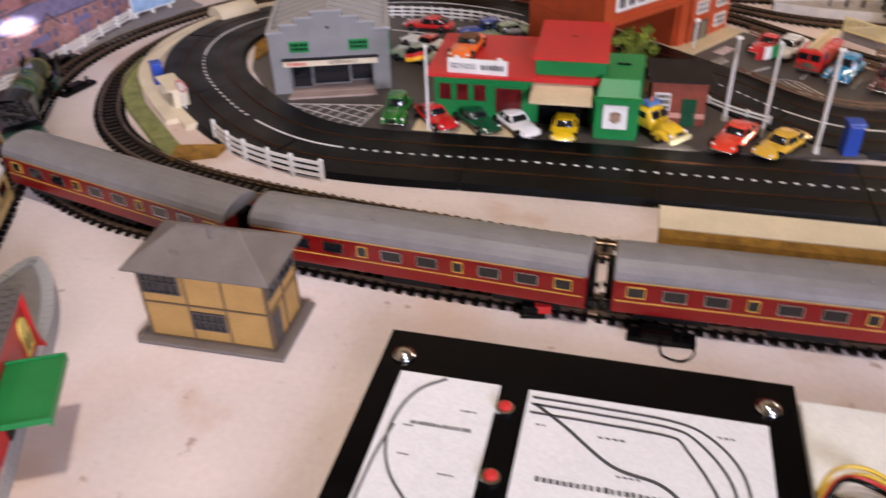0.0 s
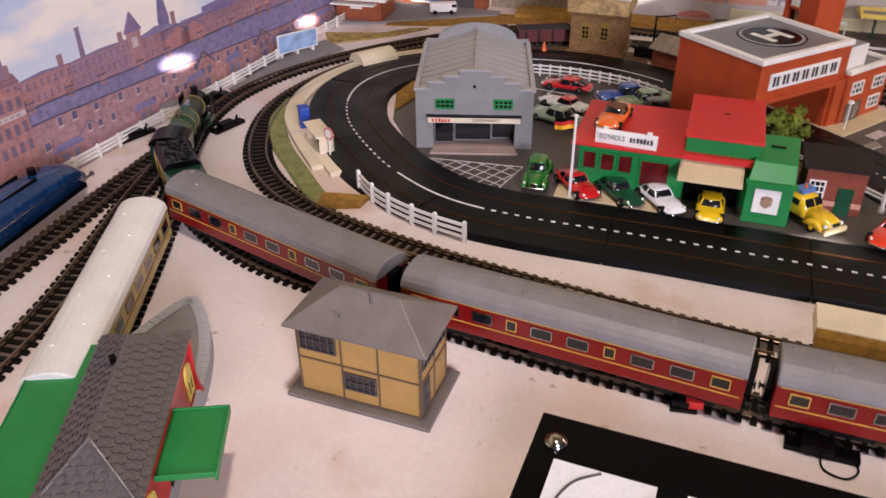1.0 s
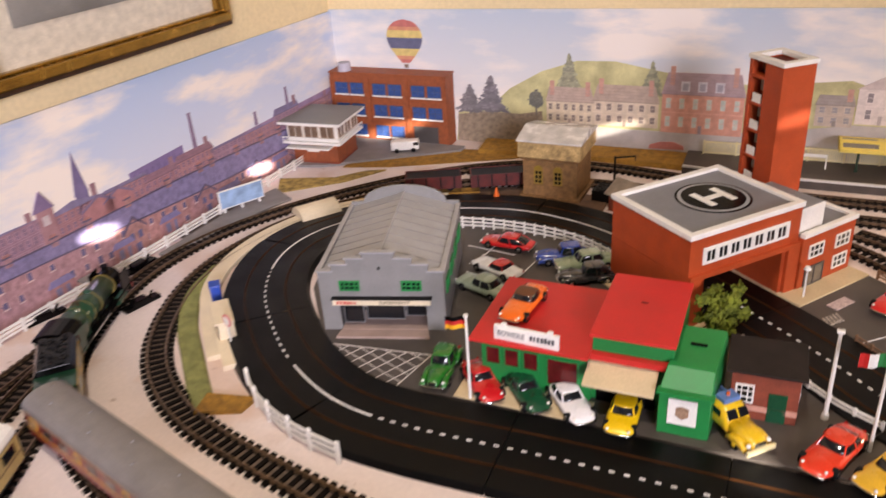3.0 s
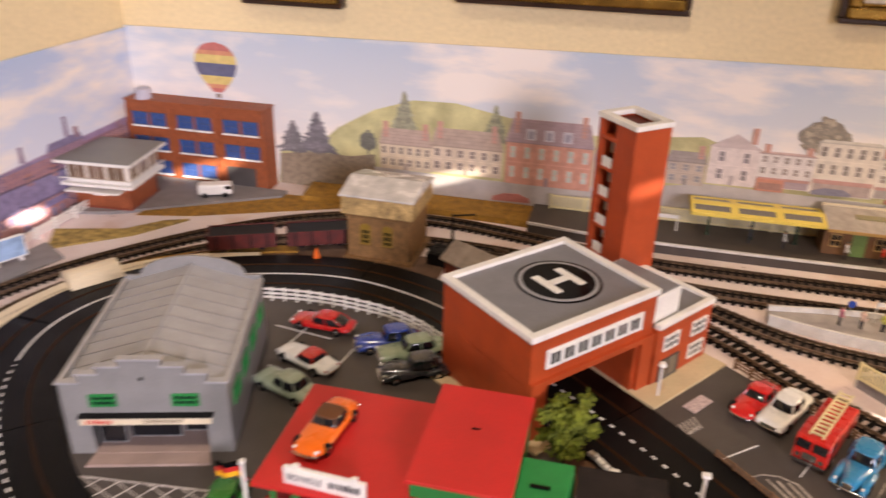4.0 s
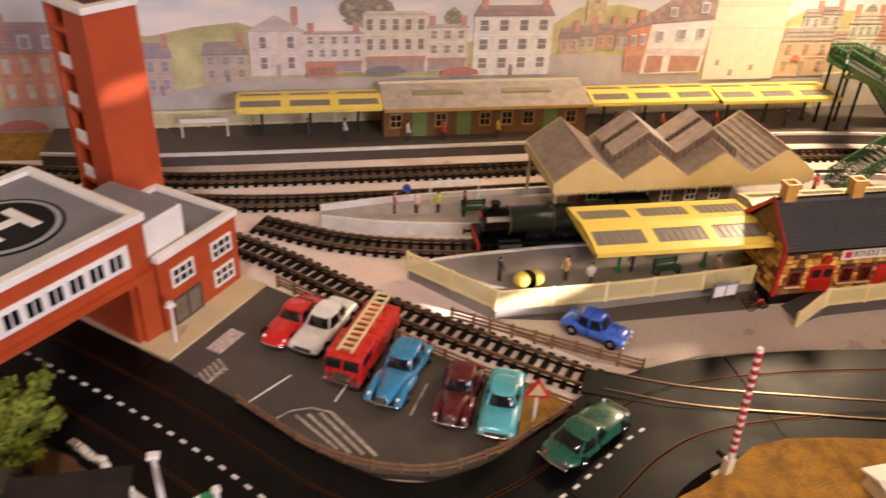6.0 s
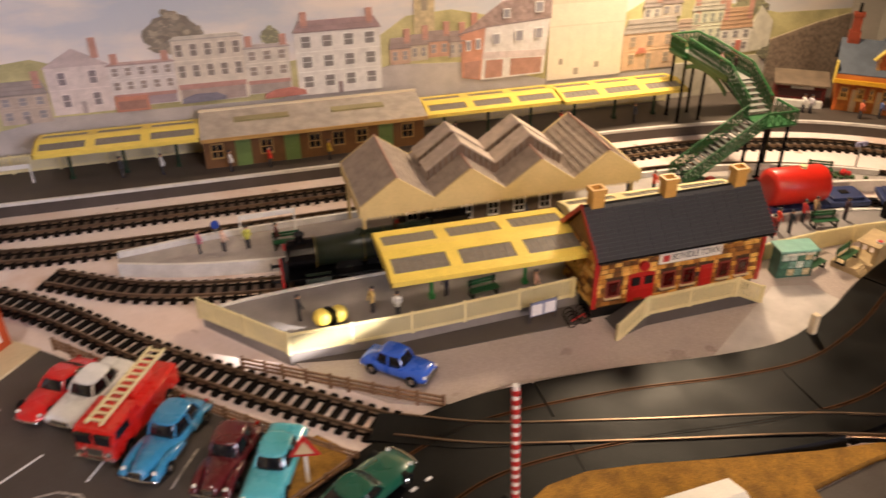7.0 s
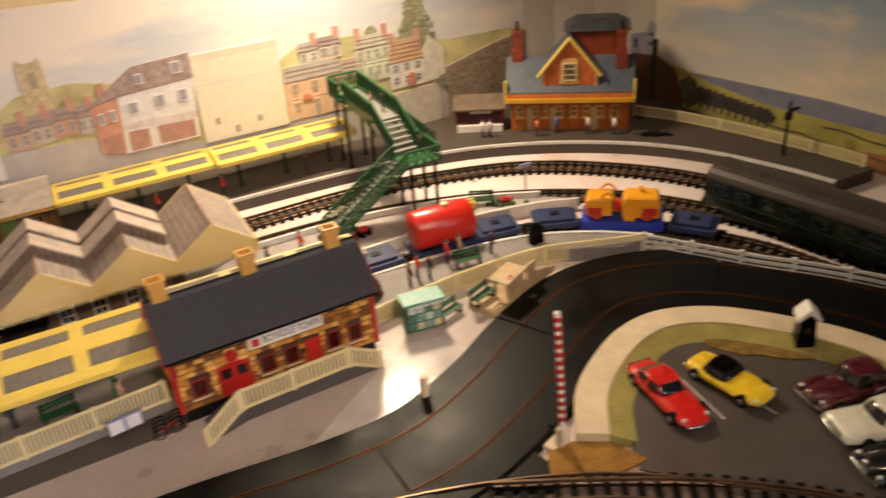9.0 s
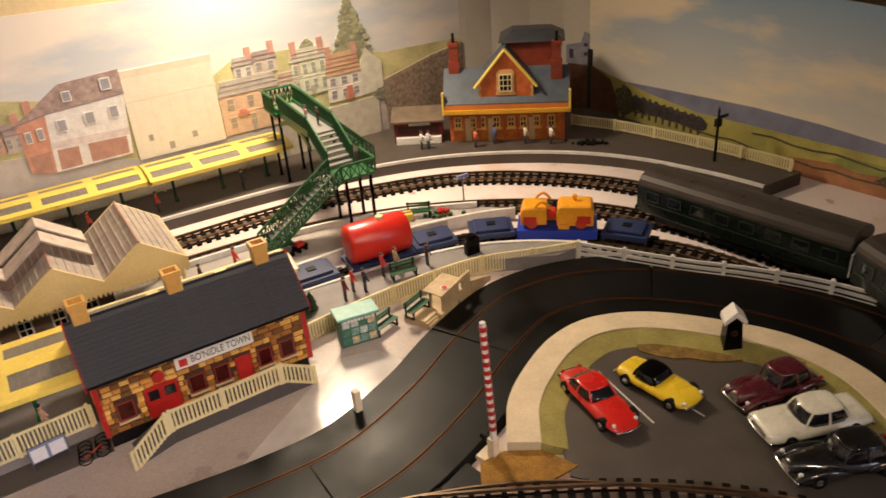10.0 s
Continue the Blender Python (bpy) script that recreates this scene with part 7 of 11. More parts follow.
for k, x in enumerate((-0.233, -0.158)):
    p, a = (x + 0.008, 0.902 + (x + 0.233) * 0.42, 0.0), 24
    th = thing("open_wagon", "weathered red and black open wagon on the siding", "railway wagon", p, a, "wagons by the water tower")
    part("body", Geo().box(-0.035, 0.035, -0.014, 0.014, 0.010, 0.0145).box(-0.035, 0.035, -0.014, -0.0125, 0.0145, 0.026).box(-0.035, 0.035, 0.0125, 0.014, 0.0145, 0.026).box(-0.035, -0.0335, -0.0125, 0.0125, 0.0145, 0.026).box(0.0335, 0.035, -0.0125, 0.0125, 0.0145, 0.026), mat("weathered_red", rgb(84, 22, 14), 0.6, var=0.4, scale=90), th)
    part("load", Geo().box(-0.0335, 0.0335, -0.0125, 0.0125, 0.0145, 0.025), SOOTSHADE, th)
    for s in (-0.026, -0.009, 0.009, 0.026):
        part("stanchion", Geo().box(s - 0.0008, s + 0.0008, -0.0150, -0.0138, 0.010, 0.0262), SOOTSHADE, th)
    for f in (-0.020, 0.020):
        for y in (-0.0095, 0.0075):
            part("wheel", Geo().rod((f, y, 0.0105), (f, y + 0.002, 0.0105), 0.0055, sides=12), SOOTSHADE, th)


def cabin():
    th = thing("signal_cabin", "brown brick and white model signal cabin with grey flat roof", "signal cabin", (-0.463, 0.945, 0.004), 4)
    th.scale = (1.0, 1.0, 1.22)
    base = part("brick_base", Geo().box(0.004, 0.072, 0.004, 0.066, 0, 0.0245), BRICKB, th, "brown brick lower storey", bevel=0.0003)
    for z in (0.0, 0.0225):
        part("string_course", Geo().box(0.0034, 0.0726, 0.0034, 0.0666, z, z + 0.0018), BRICKR, base)
    part("balcony", Geo().box(-0.006, 0.082, -0.006, 0.072, 0.0245, 0.0272), WHITE, th, "white balcony ledge", bevel=0.0003)
    for k in range(9):
        part("baluster", Geo().box(-0.0055 + k * 0.0107, -0.0047 + k * 0.0107, -0.0055, -0.0047, 0.0272, 0.0320), WHITE, th)
        part("baluster", Geo().box(0.0807, 0.0815, -0.0055 + k * 0.0095, -0.0047 + k * 0.0095, 0.0272, 0.0320), WHITE, th)
    part("balcony_rail", Geo().box(-0.006, 0.082, -0.006, -0.0048, 0.0318, 0.0328).box(0.0808, 0.082, -0.0048, 0.072, 0.0318, 0.0328), WHITE, th)
    part("cabin_block", Geo().box(0.0, 0.076, 0.0, 0.068, 0.0272, 0.0480), WHITE, th)
    cream = mat("aged_cream", rgb(216, 200, 180), 0.45, var=0.08, scale=60)
    glass = mat("cabin_glass", rgb(122, 100, 82), 0.15, var=0.3, scale=120)
    for k in range(3):
        window(th, face(0, 0, 0), 0.002 + k * 0.0243, 0.0305, 0.0226, 0.0155, (1, 0), cream, glass, 0.0012)
        window(th, face(0.076, 0, 90), 0.002 + k * 0.0218, 0.0305, 0.0202, 0.0155, (1, 0), cream, glass, 0.0012)
    roof = part("roof", Geo().box(-0.009, 0.085, -0.009, 0.075, 0.0480, 0.0512), GREYPL, th, "overhanging grey flat roof", bevel=0.0006)
    part("fascia", Geo().box(-0.0096, 0.0856, -0.0096, -0.009, 0.0478, 0.0505).box(0.085, 0.0856, -0.009, 0.075, 0.0478, 0.0505), WHITE, roof)
    part("ledge", Geo().box(0.0, 0.066, -0.010, 0.004, 0.0195, 0.0212), WHITE, th, "white ledge under the balcony", bevel=0.0003)
    part("name_plate", Geo().box(0.026, 0.044, 0.0028, 0.0038, 0.0135, 0.0175), WHITE, th)


cabin()


def factory():
    th = thing("factory", "low relief brown brick model factory with blue windows against the backdrop", "factory building", (-0.4555, 1.062, 0.006), 0)
    W, H = 0.1855, 0.0955
    part("wall", Geo().box(0, W, 0, 0.029, -0.006, H), BRICKB, th)
    part("parapet", Geo().box(-0.001, W + 0.001, -0.001, 0.030, H, H + 0.002), BRICKB, th)
    F = face(0, 0, 0)
    for c in range(4):
        part("pilaster", Geo().box(c * 0.0619 - 0.003 if c else 0.0, c * 0.0619 + 0.003 if c < 3 else W, -0.0015, 0.0, -0.006, H - 0.006, 0, F), BRICKB, th)
    for c in range(3):
        for k in range(2):
            for z in (0.0655, 0.034, 0.003):
                if z < 0.01 and c == 2:
                    continue
                u = 0.0080 + c * 0.0619 + k * 0.0252
                window(th, F, u, z, 0.021, 0.017, (1, 1), mat("blue_frame", rgb(60, 80, 120), 0.5), GLASSB, 0.0009)
                part("sill", Geo().box(u - 0.001, u + 0.022, -0.002, 0.0, z - 0.0022, z, 0, F), WHITE, th)
    part("loading_door", Geo().box(0.132, 0.170, -0.0012, 0.0, -0.006, 0.022, 0, F), GREYDK, th, "grey roller loading door")
    t = part("roof_tank", Geo().rod((0.022, 0.008, H + 0.002), (0.022, 0.008, H + 0.014), 0.010, 0.009, 14), mat("pale_tank", rgb(186, 180, 190), 0.5), th)


factory()
th = thing("van", "white model van parked before the factory", "van", (-0.322, 1.024, 0.0040), 22)
part("body", Geo().box(-0.020, 0.020, -0.008, 0.008, 0.003, 0.016), WHITE, th, bevel=0.002)
part("windscreen", Geo().box(0.012, 0.0195, -0.0083, 0.0083, 0.010, 0.0145), GLASSD, th, bevel=0.0006)
for f in (-0.012, 0.012):
    for s in (-1, 1):
        part("wheel", Geo().rod((f, s * 0.006, 0.0032), (f, s * 0.0085, 0.0032), 0.0032, sides=10), TYRE, th)
# flock ground behind the running lines
solid("grass", Geo().prism([(-0.385, 0.952), (-0.322, 0.968), (-0.224, 1.011), (-0.14, 1.048), (-0.02, 1.052), (-0.02, 1.062), (-0.10, 1.064), (-0.22, 1.058), (-0.33, 1.050), (-0.380, 1.020)], 0, 0.0013), STRAW, "straw coloured scenic flock behind the running lines", "grass", "structure")
# grass bank in front of the backdrop
bank = curve_through([(-0.22, 1.066), (-0.10, 1.072), (0.02, 1.070), (0.14, 1.062)], 0.01)
solid("grass_bank", sweep(Geo(), bank, [(-0.022, 0), (-0.018, 0.006), (0.0, 0.008), (0.024, 0.008), (0.024, 0)]), STRAW, "straw coloured flock bank below the backdrop", "grass bank", "structure")
solid("pavement", Geo().prism([(-0.475, 0.708), (-0.45, 0.697), (-0.436, 0.754), (-0.421, 0.815), (-0.42, 0.843), (-0.472, 0.813)], 0, 0.0016), YARD, "grey card strip inside the white fence", "pavement", "structure")
solid("grass", Geo().prism([(-0.425, 0.849), (-0.357, 0.904), (-0.32, 0.956), (-0.345, 0.945), (-0.375, 0.913), (-0.449, 0.891)], 0, 0.0022), mat("pale_straw_flock", rgb(158, 132, 72), 0.9, var=0.5, scale=120, bump=0.8, bscale=500), "patch of straw-coloured scenic flock beside the track", "grass", "structure")
solid("pavement", Geo().prism([(-0.474, 0.930), (-0.415, 0.945), (-0.33, 0.995), (-0.245, 1.045), (-0.245, 1.0615), (-0.4625, 1.0615)], 0, 0.004), PLATGREY, "grey card yard round the signal cabin", "pavement", "structure")
solid("tunnel_mouth", Geo().loft([[Vector((-0.352 + 0.020 * math.cos(math.pi * i / 10) * c + o, 0.782 + 0.020 * math.cos(math.pi * i / 10) * s + q, 0.017 * math.sin(math.pi * i / 10))) for i in range(11)] for c, s, o, q in ((0.8, -0.6, 0, 0), (0.8, -0.6, 0.030, 0.040))]), CREAMCARD, "cream card half round tunnel by the bend", "tunnel", "structure")
th = thing("engine_shed_roof", "small weathered grey pitched shed behind the fire station", "shed", (0.030, 0.905, 0), -30)
part("shell", Geo().box(-0.03, 0.03, -0.018, 0.018, 0, 0.022), BRICKR, th)
part("roof", gable_roof(Geo(), -0.034, 0.034, -0.022, 0.022, 0.022, 0.036), WEATHERED, th, bevel=0.0004)


# ---------------------------------------------------------------- figures, benches and small platform things
def figure(x, y, z, turn, col, label, h=0.021, seat=False):
    """A painted toy figure: one plain mesh with trousers, coat and head."""
    g = Geo()
    k = h / 0.021
    ring = lambda cx, cy, a, b, zz: [Vector(((cx + a * math.cos(2 * math.pi * i / 8)) * k, (cy + b * math.sin(2 * math.pi * i / 8)) * k, zz * k)) for i in range(8)]
    up = -0.0055 if seat else 0.0
    for s in (-1, 1):
        if seat:
            g.loft([ring(0.004, s * 0.0010, 0.0008, 0.0008, 0.0), ring(0.0038, s * 0.0010, 0.0008, 0.0009, 0.0045), ring(0.0, s * 0.0010, 0.0012, 0.0010, 0.0050)], 1)
        else:
            g.loft([ring(0.0004, s * 0.0010, 0.0013, 0.0008, 0.0), ring(0, s * 0.0009, 0.0008, 0.0008, 0.0012), ring(0, s * 0.0009, 0.0011, 0.0010, 0.0095)], 1)
        g.rod(Vector((0, s * 0.0024, 0.0158 + up)) * k, Vector((0.0012, s * 0.0029, 0.0118 + up)) * k, 0.0008 * k, 0.0007 * k, 6)
        g.rod(Vector((0.0012, s * 0.0029, 0.0118 + up)) * k, Vector((0.0026, s * 0.0021, 0.0090 + up)) * k, 0.0007 * k, 0.0006 * k, 6)
    g.loft([ring(0, 0, 0.0014, 0.0021, 0.0085 + up), ring(0, 0, 0.0013, 0.0019, 0.0115 + up), ring(0, 0, 0.0015, 0.0024, 0.0155 + up), ring(0, 0, 0.0008, 0.0010, 0.0170 + up)])
    g.ball(Vector((0.0002, 0, 0.0187 + up)) * k, 0.0016 * k, 8, 6, 2)
    g.ball(Vector((-0.0001, 0, 0.0194 + up)) * k, 0.0016 * k, 8, 5, 1, 0.7)
    mats = [mat("figurine_%02x%02x%02x" % col, rgb(*col), 0.5, var=0.25, scale=300), mat("figurine_trousers", rgb(44, 42, 48), 0.55, var=0.3, scale=300), mat("figurine_face", rgb(206, 158, 126), 0.5, var=0.1)]
    return solid("figurine", g, mats, label, "figurine", "", "painted figurines", 0.0, True, (x, y, z), turn)


BENCHGREEN = mat("bench_green", rgb(20, 82, 48), 0.42, var=0.1)


def bench(x, y, z, turn, m=None, label="green model bench on the platform"):
    th = thing("bench", label, "bench", (x, y, z), turn, "platform benches")
    m = m or BENCHGREEN
    for k in range(3):
        part("seat_slat", Geo().box(-0.0105, 0.0105, -0.004 + k * 0.0022, -0.0024 + k * 0.0022, 0.0055, 0.0063), m, th)
    for k in range(2):
        part("back_slat", Geo().box(-0.0105, 0.0105, 0.0030, 0.0038, 0.0078 + k * 0.0024, 0.0094 + k * 0.0024), m, th)
    for s in (-0.0090, 0.0090):
        part("leg", Geo().box(s - 0.0006, s + 0.0006, -0.004, 0.0036, 0, 0.0012).box(s - 0.0006, s + 0.0006, -0.004, -0.003, 0, 0.0056).box(s - 0.0006, s + 0.0006, 0.0028, 0.0036, 0, 0.0125), SOOTSHADE, th)


def canopy(x0, x1, y0, y1, z, panes, label, frame_m, posts, post_m, ridge=True, turn=0.0, base=0.012):
    """A platform canopy of two shallow slopes with skylight panes in each."""
    th = thing("platform_canopy", label, "platform canopy", (x0, y0, 0), turn, "platform canopies")
    W, D = x1 - x0, y1 - y0
    drop = 0.004
    for half in (0, 1):
        ya, yb = (0, D / 2) if half == 0 else (D / 2, D)
        za, zb = (z - drop, z) if half == 0 else (z, z - drop)
        rim = 0.10
        g = Geo()
        tilt = math.degrees(math.atan2(zb - za, yb - ya))
        M = pose(0, ya, za, tilt, 0, 0)
        d = (yb - ya) / math.cos(radians(tilt))
        pw = W / panes
        for b0, b1 in ((0, d * 0.26), (d * 0.74, d)):
            g.box(0, W, b0, b1, -0.0012, 0.0, 0, M)
        for k in range(panes + 1):
            c = k * pw
            g.box(max(0, c - pw * 0.09), min(W, c + pw * 0.09), d * 0.26, d * 0.74, -0.0012, 0.0, 0, M)
        fr = part("roof_frame", g, frame_m, th)
        for k in range(panes):
            pn = part("skylight", Geo().box(k * pw + pw * 0.085, (k + 1) * pw - pw * 0.085, d * 0.19, d * 0.81, -0.0011, -0.0006, 0, M), SKYLIGHT, fr)
            g2 = Geo()
            for i in range(1, 7):
                xx = k * pw + pw * 0.085 + pw * 0.83 * i / 7
                g2.box(xx - 0.0003, xx + 0.0003, d * 0.2, d * 0.8, -0.0007, -0.0002, 0, M)
            part("glazing_bar", g2, GREYPL, pn)["kind"] = "stuff"
    for y in (0, D - 0.0012):
        part("valance", Geo().box(0, W, y, y + 0.0012, z - drop - 0.0035, z - drop), frame_m, th)
    for x in (0, W - 0.0012):
        part("end_board", Geo().loft([[Vector((x, 0, z - drop - 0.003)), Vector((x, 0, z - drop)), Vector((x, D / 2, z)), Vector((x, D, z - drop)), Vector((x, D, z - drop - 0.003))], [Vector((x + 0.0012, 0, z - drop - 0.003)), Vector((x + 0.0012, 0, z - drop)), Vector((x + 0.0012, D / 2, z)), Vector((x + 0.0012, D, z - drop)), Vector((x + 0.0012, D, z - drop - 0.003))]]), frame_m, th)
    for k in range(posts):
        x = W * (k + 0.5) / posts
        p = part("post", Geo().rod((x, D / 2, base), (x, D / 2, z - 0.001), 0.0014).box(x - 0.002, x + 0.002, D / 2 - 0.002, D / 2 + 0.002, base, base + 0.003), post_m, th)
        part("bracket", Geo().rod((x, D / 2, z - 0.012), (x, D * 0.2, z - drop - 0.0015), 0.0009).rod((x, D / 2, z - 0.012), (x, D * 0.8, z - drop - 0.0015), 0.0009), post_m, p)
    return th


# ---------------------------------------------------------------- back platform
WHITEEDGE = mat("platform_white_edge", rgb(214, 210, 204), 0.5, var=0.1, scale=90)
front_edge = curve_through([(0.06, 1.034), (0.17, 1.022), (0.45, 1.021), (0.70, 1.023), (0.85, 1.017), (0.945, 1.000), (1.020, 0.966), (1.085, 0.915), (1.128, 0.858), (1.155, 0.79), (1.170, 0.73)], 0.012)
th = thing("platform", "long dark grey back platform with white edge", "platform", kind="structure")
part("deck", Geo().prism([(q.x, q.y) for q in front_edge] + [(1.215, 0.74), (1.192, 0.99), (1.10, 1.0905), (0.06, 1.0905)], 0.0, 0.012), mat("back_platform_grey", rgb(76, 67, 61), 0.6, var=0.15, scale=60, bump=0.3), th)
part("white_edge", sweep(Geo(), front_edge, bar(-0.0002, 0.0028, 0.010, 0.0126)), WHITEEDGE, th)
rail_fence([(0.08, 1.082), (0.40, 1.086), (0.86, 1.086)], 0.018, 0.040, (0.12, 0.92), PALEYEL, "pale yellow picket fence along the back platform", pickets=0.0024, lift=0.012, group="pale picket fences", post_w=0.002)
canopy(0.234, 0.372, 1.036, 1.084, 0.051, 3, "bright yellow platform canopy with grey skylights", YELLOW, 3, mat("dark_green_post", rgb(24, 52, 30), 0.5))
canopy(0.580, 0.716, 1.034, 1.082, 0.050, 3, "bright yellow platform canopy with grey skylights", YELLOW, 3, mat("dark_green_post", rgb(24, 52, 30), 0.5))
canopy(0.717, 0.852, 1.030, 1.080, 0.050, 3, "bright yellow platform canopy with grey skylights", YELLOW, 3, mat("dark_green_post", rgb(24, 52, 30), 0.5))


def back_station():
    th = thing("station_building", "long low brown model station with grey roof on the back platform", "station building", (0.373, 1.046, 0.012), 0)
    W = 0.206
    part("shell", Geo().box(0, W, 0, 0.030, 0, 0.032), mat("brown_boarding", rgb(112, 76, 42), 0.6, var=0.2, scale=90), th)
    F = face(0, 0, 0)
    for k in range(9):
        u = 0.006 + k * 0.0222
        if k in (1, 3, 7):
            door(th, F, u, 0, 0.014, 0.027, mat("pale_green_door", rgb(104, 130, 72), 0.5))
        else:
            window(th, F, u, 0.009, 0.012, 0.015, (1, 1), mat("tan_frame", rgb(176, 140, 84), 0.5), GLASSD, 0.0012)
    part("roof", Geo().add([(-0.001, -0.012, 0.032), (W + 0.001, -0.012, 0.032), (W + 0.001, 0.036, 0.0400), (-0.001, 0.036, 0.0400), (-0.001, -0.012, 0.0335), (W + 0.001, -0.012, 0.0335), (W + 0.001, 0.036, 0.0415), (-0.001, 0.036, 0.0415)], [(3, 2, 1, 0), (4, 5, 6, 7), (0, 1, 5, 4), (1, 2, 6, 5), (2, 3, 7, 6), (3, 0, 4, 7)]), mat("pale_felt_roof", rgb(170, 160, 148), 0.34, var=0.2, scale=90, bump=0.2), th, "weathered pale grey sloping roof")
    part("gutter", Geo().box(-0.001, W + 0.001, -0.0135, -0.012, 0.0305, 0.0336), TANPL, th)
    part("ridge_board", Geo().box(-0.001, W + 0.001, 0.035, 0.0365, 0.041, 0.0435), CREAMCARD, th)
    for u in (0.03, 0.12):
        part("roof_light", Geo().box(u, u + 0.05, 0.012, 0.022, 0.0376, 0.0392), mat("olive_light", rgb(150, 140, 100), 0.4), th)


back_station()

# ---------------------------------------------------------------- middle platform and train shed
th = thing("platform", "grey middle platform with ramped end and white edge", "platform", kind="structure")
north = [(0.305, 0.908), (0.385, 0.9185), (0.50, 0.922), (0.72, 0.9235), (0.82, 0.918), (0.90, 0.896), (0.955, 0.868)]
south = [(0.978, 0.845), (0.94, 0.860), (0.86, 0.872), (0.70, 0.868), (0.50, 0.867), (0.43, 0.872), (0.36, 0.882), (0.305, 0.898)]
part("deck", Geo().prism((north + south)[::-1], 0.0, 0.0100), mat("middle_platform_grey", rgb(160, 152, 146), 0.6, var=0.15, scale=60, bump=0.3), th)
nl, sl = curve_through(north, 0.01), curve_through(south, 0.01)
part("edge_wall", sweep(Geo(), nl, bar(-0.0012, 0.0016, 0.0, 0.0150)), WHITEEDGE, th, "pale raised platform edge")
part("edge_wall", sweep(Geo(), sl, bar(-0.0012, 0.0016, 0.0, 0.0112)), WHITEEDGE, th)


def train_shed():
    th = thing("train_shed", "weathered grey four-gabled train shed with cream pediments", "train shed", (0.482, 0.846, 0.0), 0.6)
    n, w, D, ze, zr = 4, 0.0552, 0.080, 0.058, 0.078
    cream = mat("cream_pediment", rgb(214, 190, 134), 0.5, var=0.06, scale=60)
    for k in range(n):
        xm = k * w + w / 2
        for s in (-1, 1):
            xe = xm + s * w / 2
            p, q = 0.002, D
            part("roof_slope", Geo().add([(xe, p, ze), (xm, p, zr), (xm, q, zr), (xe, q, ze), (xe, p, ze - 0.0016), (xm, p, zr - 0.0016), (xm, q, zr - 0.0016), (xe, q, ze - 0.0016)], [(0, 1, 2, 3), (7, 6, 5, 4), (0, 4, 5, 1), (1, 5, 6, 2), (2, 6, 7, 3), (3, 7, 4, 0)]), WEATHERED, th)
            for i in range(1, 6):
                f = i / 6
                x, z = xe + (xm - xe) * f, ze + (zr - ze) * f + 0.0003
                part("roof_batten", Geo().rod((x, p + 0.001, z), (x, q - 0.001, z), 0.0005, sides=4), WEATHERED, th)
        part("ridge_cap", Geo().rod((xm, 0, zr + 0.0004), (xm, D * 0.34 if k in (1, 2) else D, zr + 0.0004), 0.0009, sides=6), mat("pink_ridge", rgb(172, 132, 118), 0.6), th)
        for y in (0.0, D):
            part("pediment", Geo().add([(k * w, y, ze - 0.008), ((k + 1) * w, y, ze - 0.008), ((k + 1) * w, y, ze), (xm, y, zr), (k * w, y, ze), (k * w, y + 0.002, ze - 0.008), ((k + 1) * w, y + 0.002, ze - 0.008), ((k + 1) * w, y + 0.002, ze), (xm, y + 0.002, zr), (k * w, y + 0.002, ze)], [(0, 1, 2, 3, 4), (9, 8, 7, 6, 5), (0, 5, 6, 1), (1, 6, 7, 2), (2, 7, 8, 3), (3, 8, 9, 4), (4, 9, 5, 0)]), cream, th, "cream boarded pediment")
    W = n * w
    # raised zigzag roof lights across the two middle gables
    for y0, y1 in ((0.34 * D, 0.54 * D), (0.66 * D, 0.86 * D)):
        rings = [[Vector((x, y, z + e)) for y, e in ((y0, -0.002), (y1, -0.002), (y1, 0.0085), (y0, 0.0085))] for x, z in ((w * 1.02, ze), (w * 1.5, zr), (w * 2, ze), (w * 2.5, zr), (w * 2.98, ze))]
        rl = part("roof_light", Geo().loft(rings), WEATHERED, th, "raised weathered zigzag roof light")
        rim = [[Vector((x, y, z + e)) for y, e in ((y0 - 0.0012, 0.0084), (y1 + 0.0010, 0.0084), (y1 + 0.0010, 0.0098), (y0 - 0.0012, 0.0098))] for x, z in ((w * 1.0, ze), (w * 1.5, zr), (w * 2, ze), (w * 2.5, zr), (w * 3.0, ze))]
        part("cover_board", Geo().loft(rim), mat("pale_weathered_card", rgb(184, 168, 154), 0.6, var=0.2, scale=120, bump=0.3), rl)
        front = [[Vector((x, y, z + e)) for y, e in ((y0 - 0.0004, -0.001), (y0 + 0.0002, -0.001), (y0 + 0.0002, 0.0084), (y0 - 0.0004, 0.0084))] for x, z in ((w * 1.02, ze), (w * 1.5, zr), (w * 2, ze), (w * 2.5, zr), (w * 2.98, ze))]
        part("louvre_board", Geo().loft(front), mat("brown_louvre_board", rgb(104, 84, 68), 0.6, var=0.25, scale=140), rl, "brown louvred face of the roof light")
        for k in range(4):
            xa, za, xb, zb = w * (1 + k / 2), ze if k % 2 == 0 else zr, w * (1.5 + k / 2), zr if k % 2 == 0 else ze
            for i in range(1, 6):
                f = i / 6
                part("glazing_bar", Geo().box(xa + (xb - xa) * f - 0.0004, xa + (xb - xa) * f + 0.0004, y0 - 0.0010, y0 - 0.0003, za + (zb - za) * f - 0.001, za + (zb - za) * f + 0.0083), SKYLIGHT, rl)
    g = Geo()
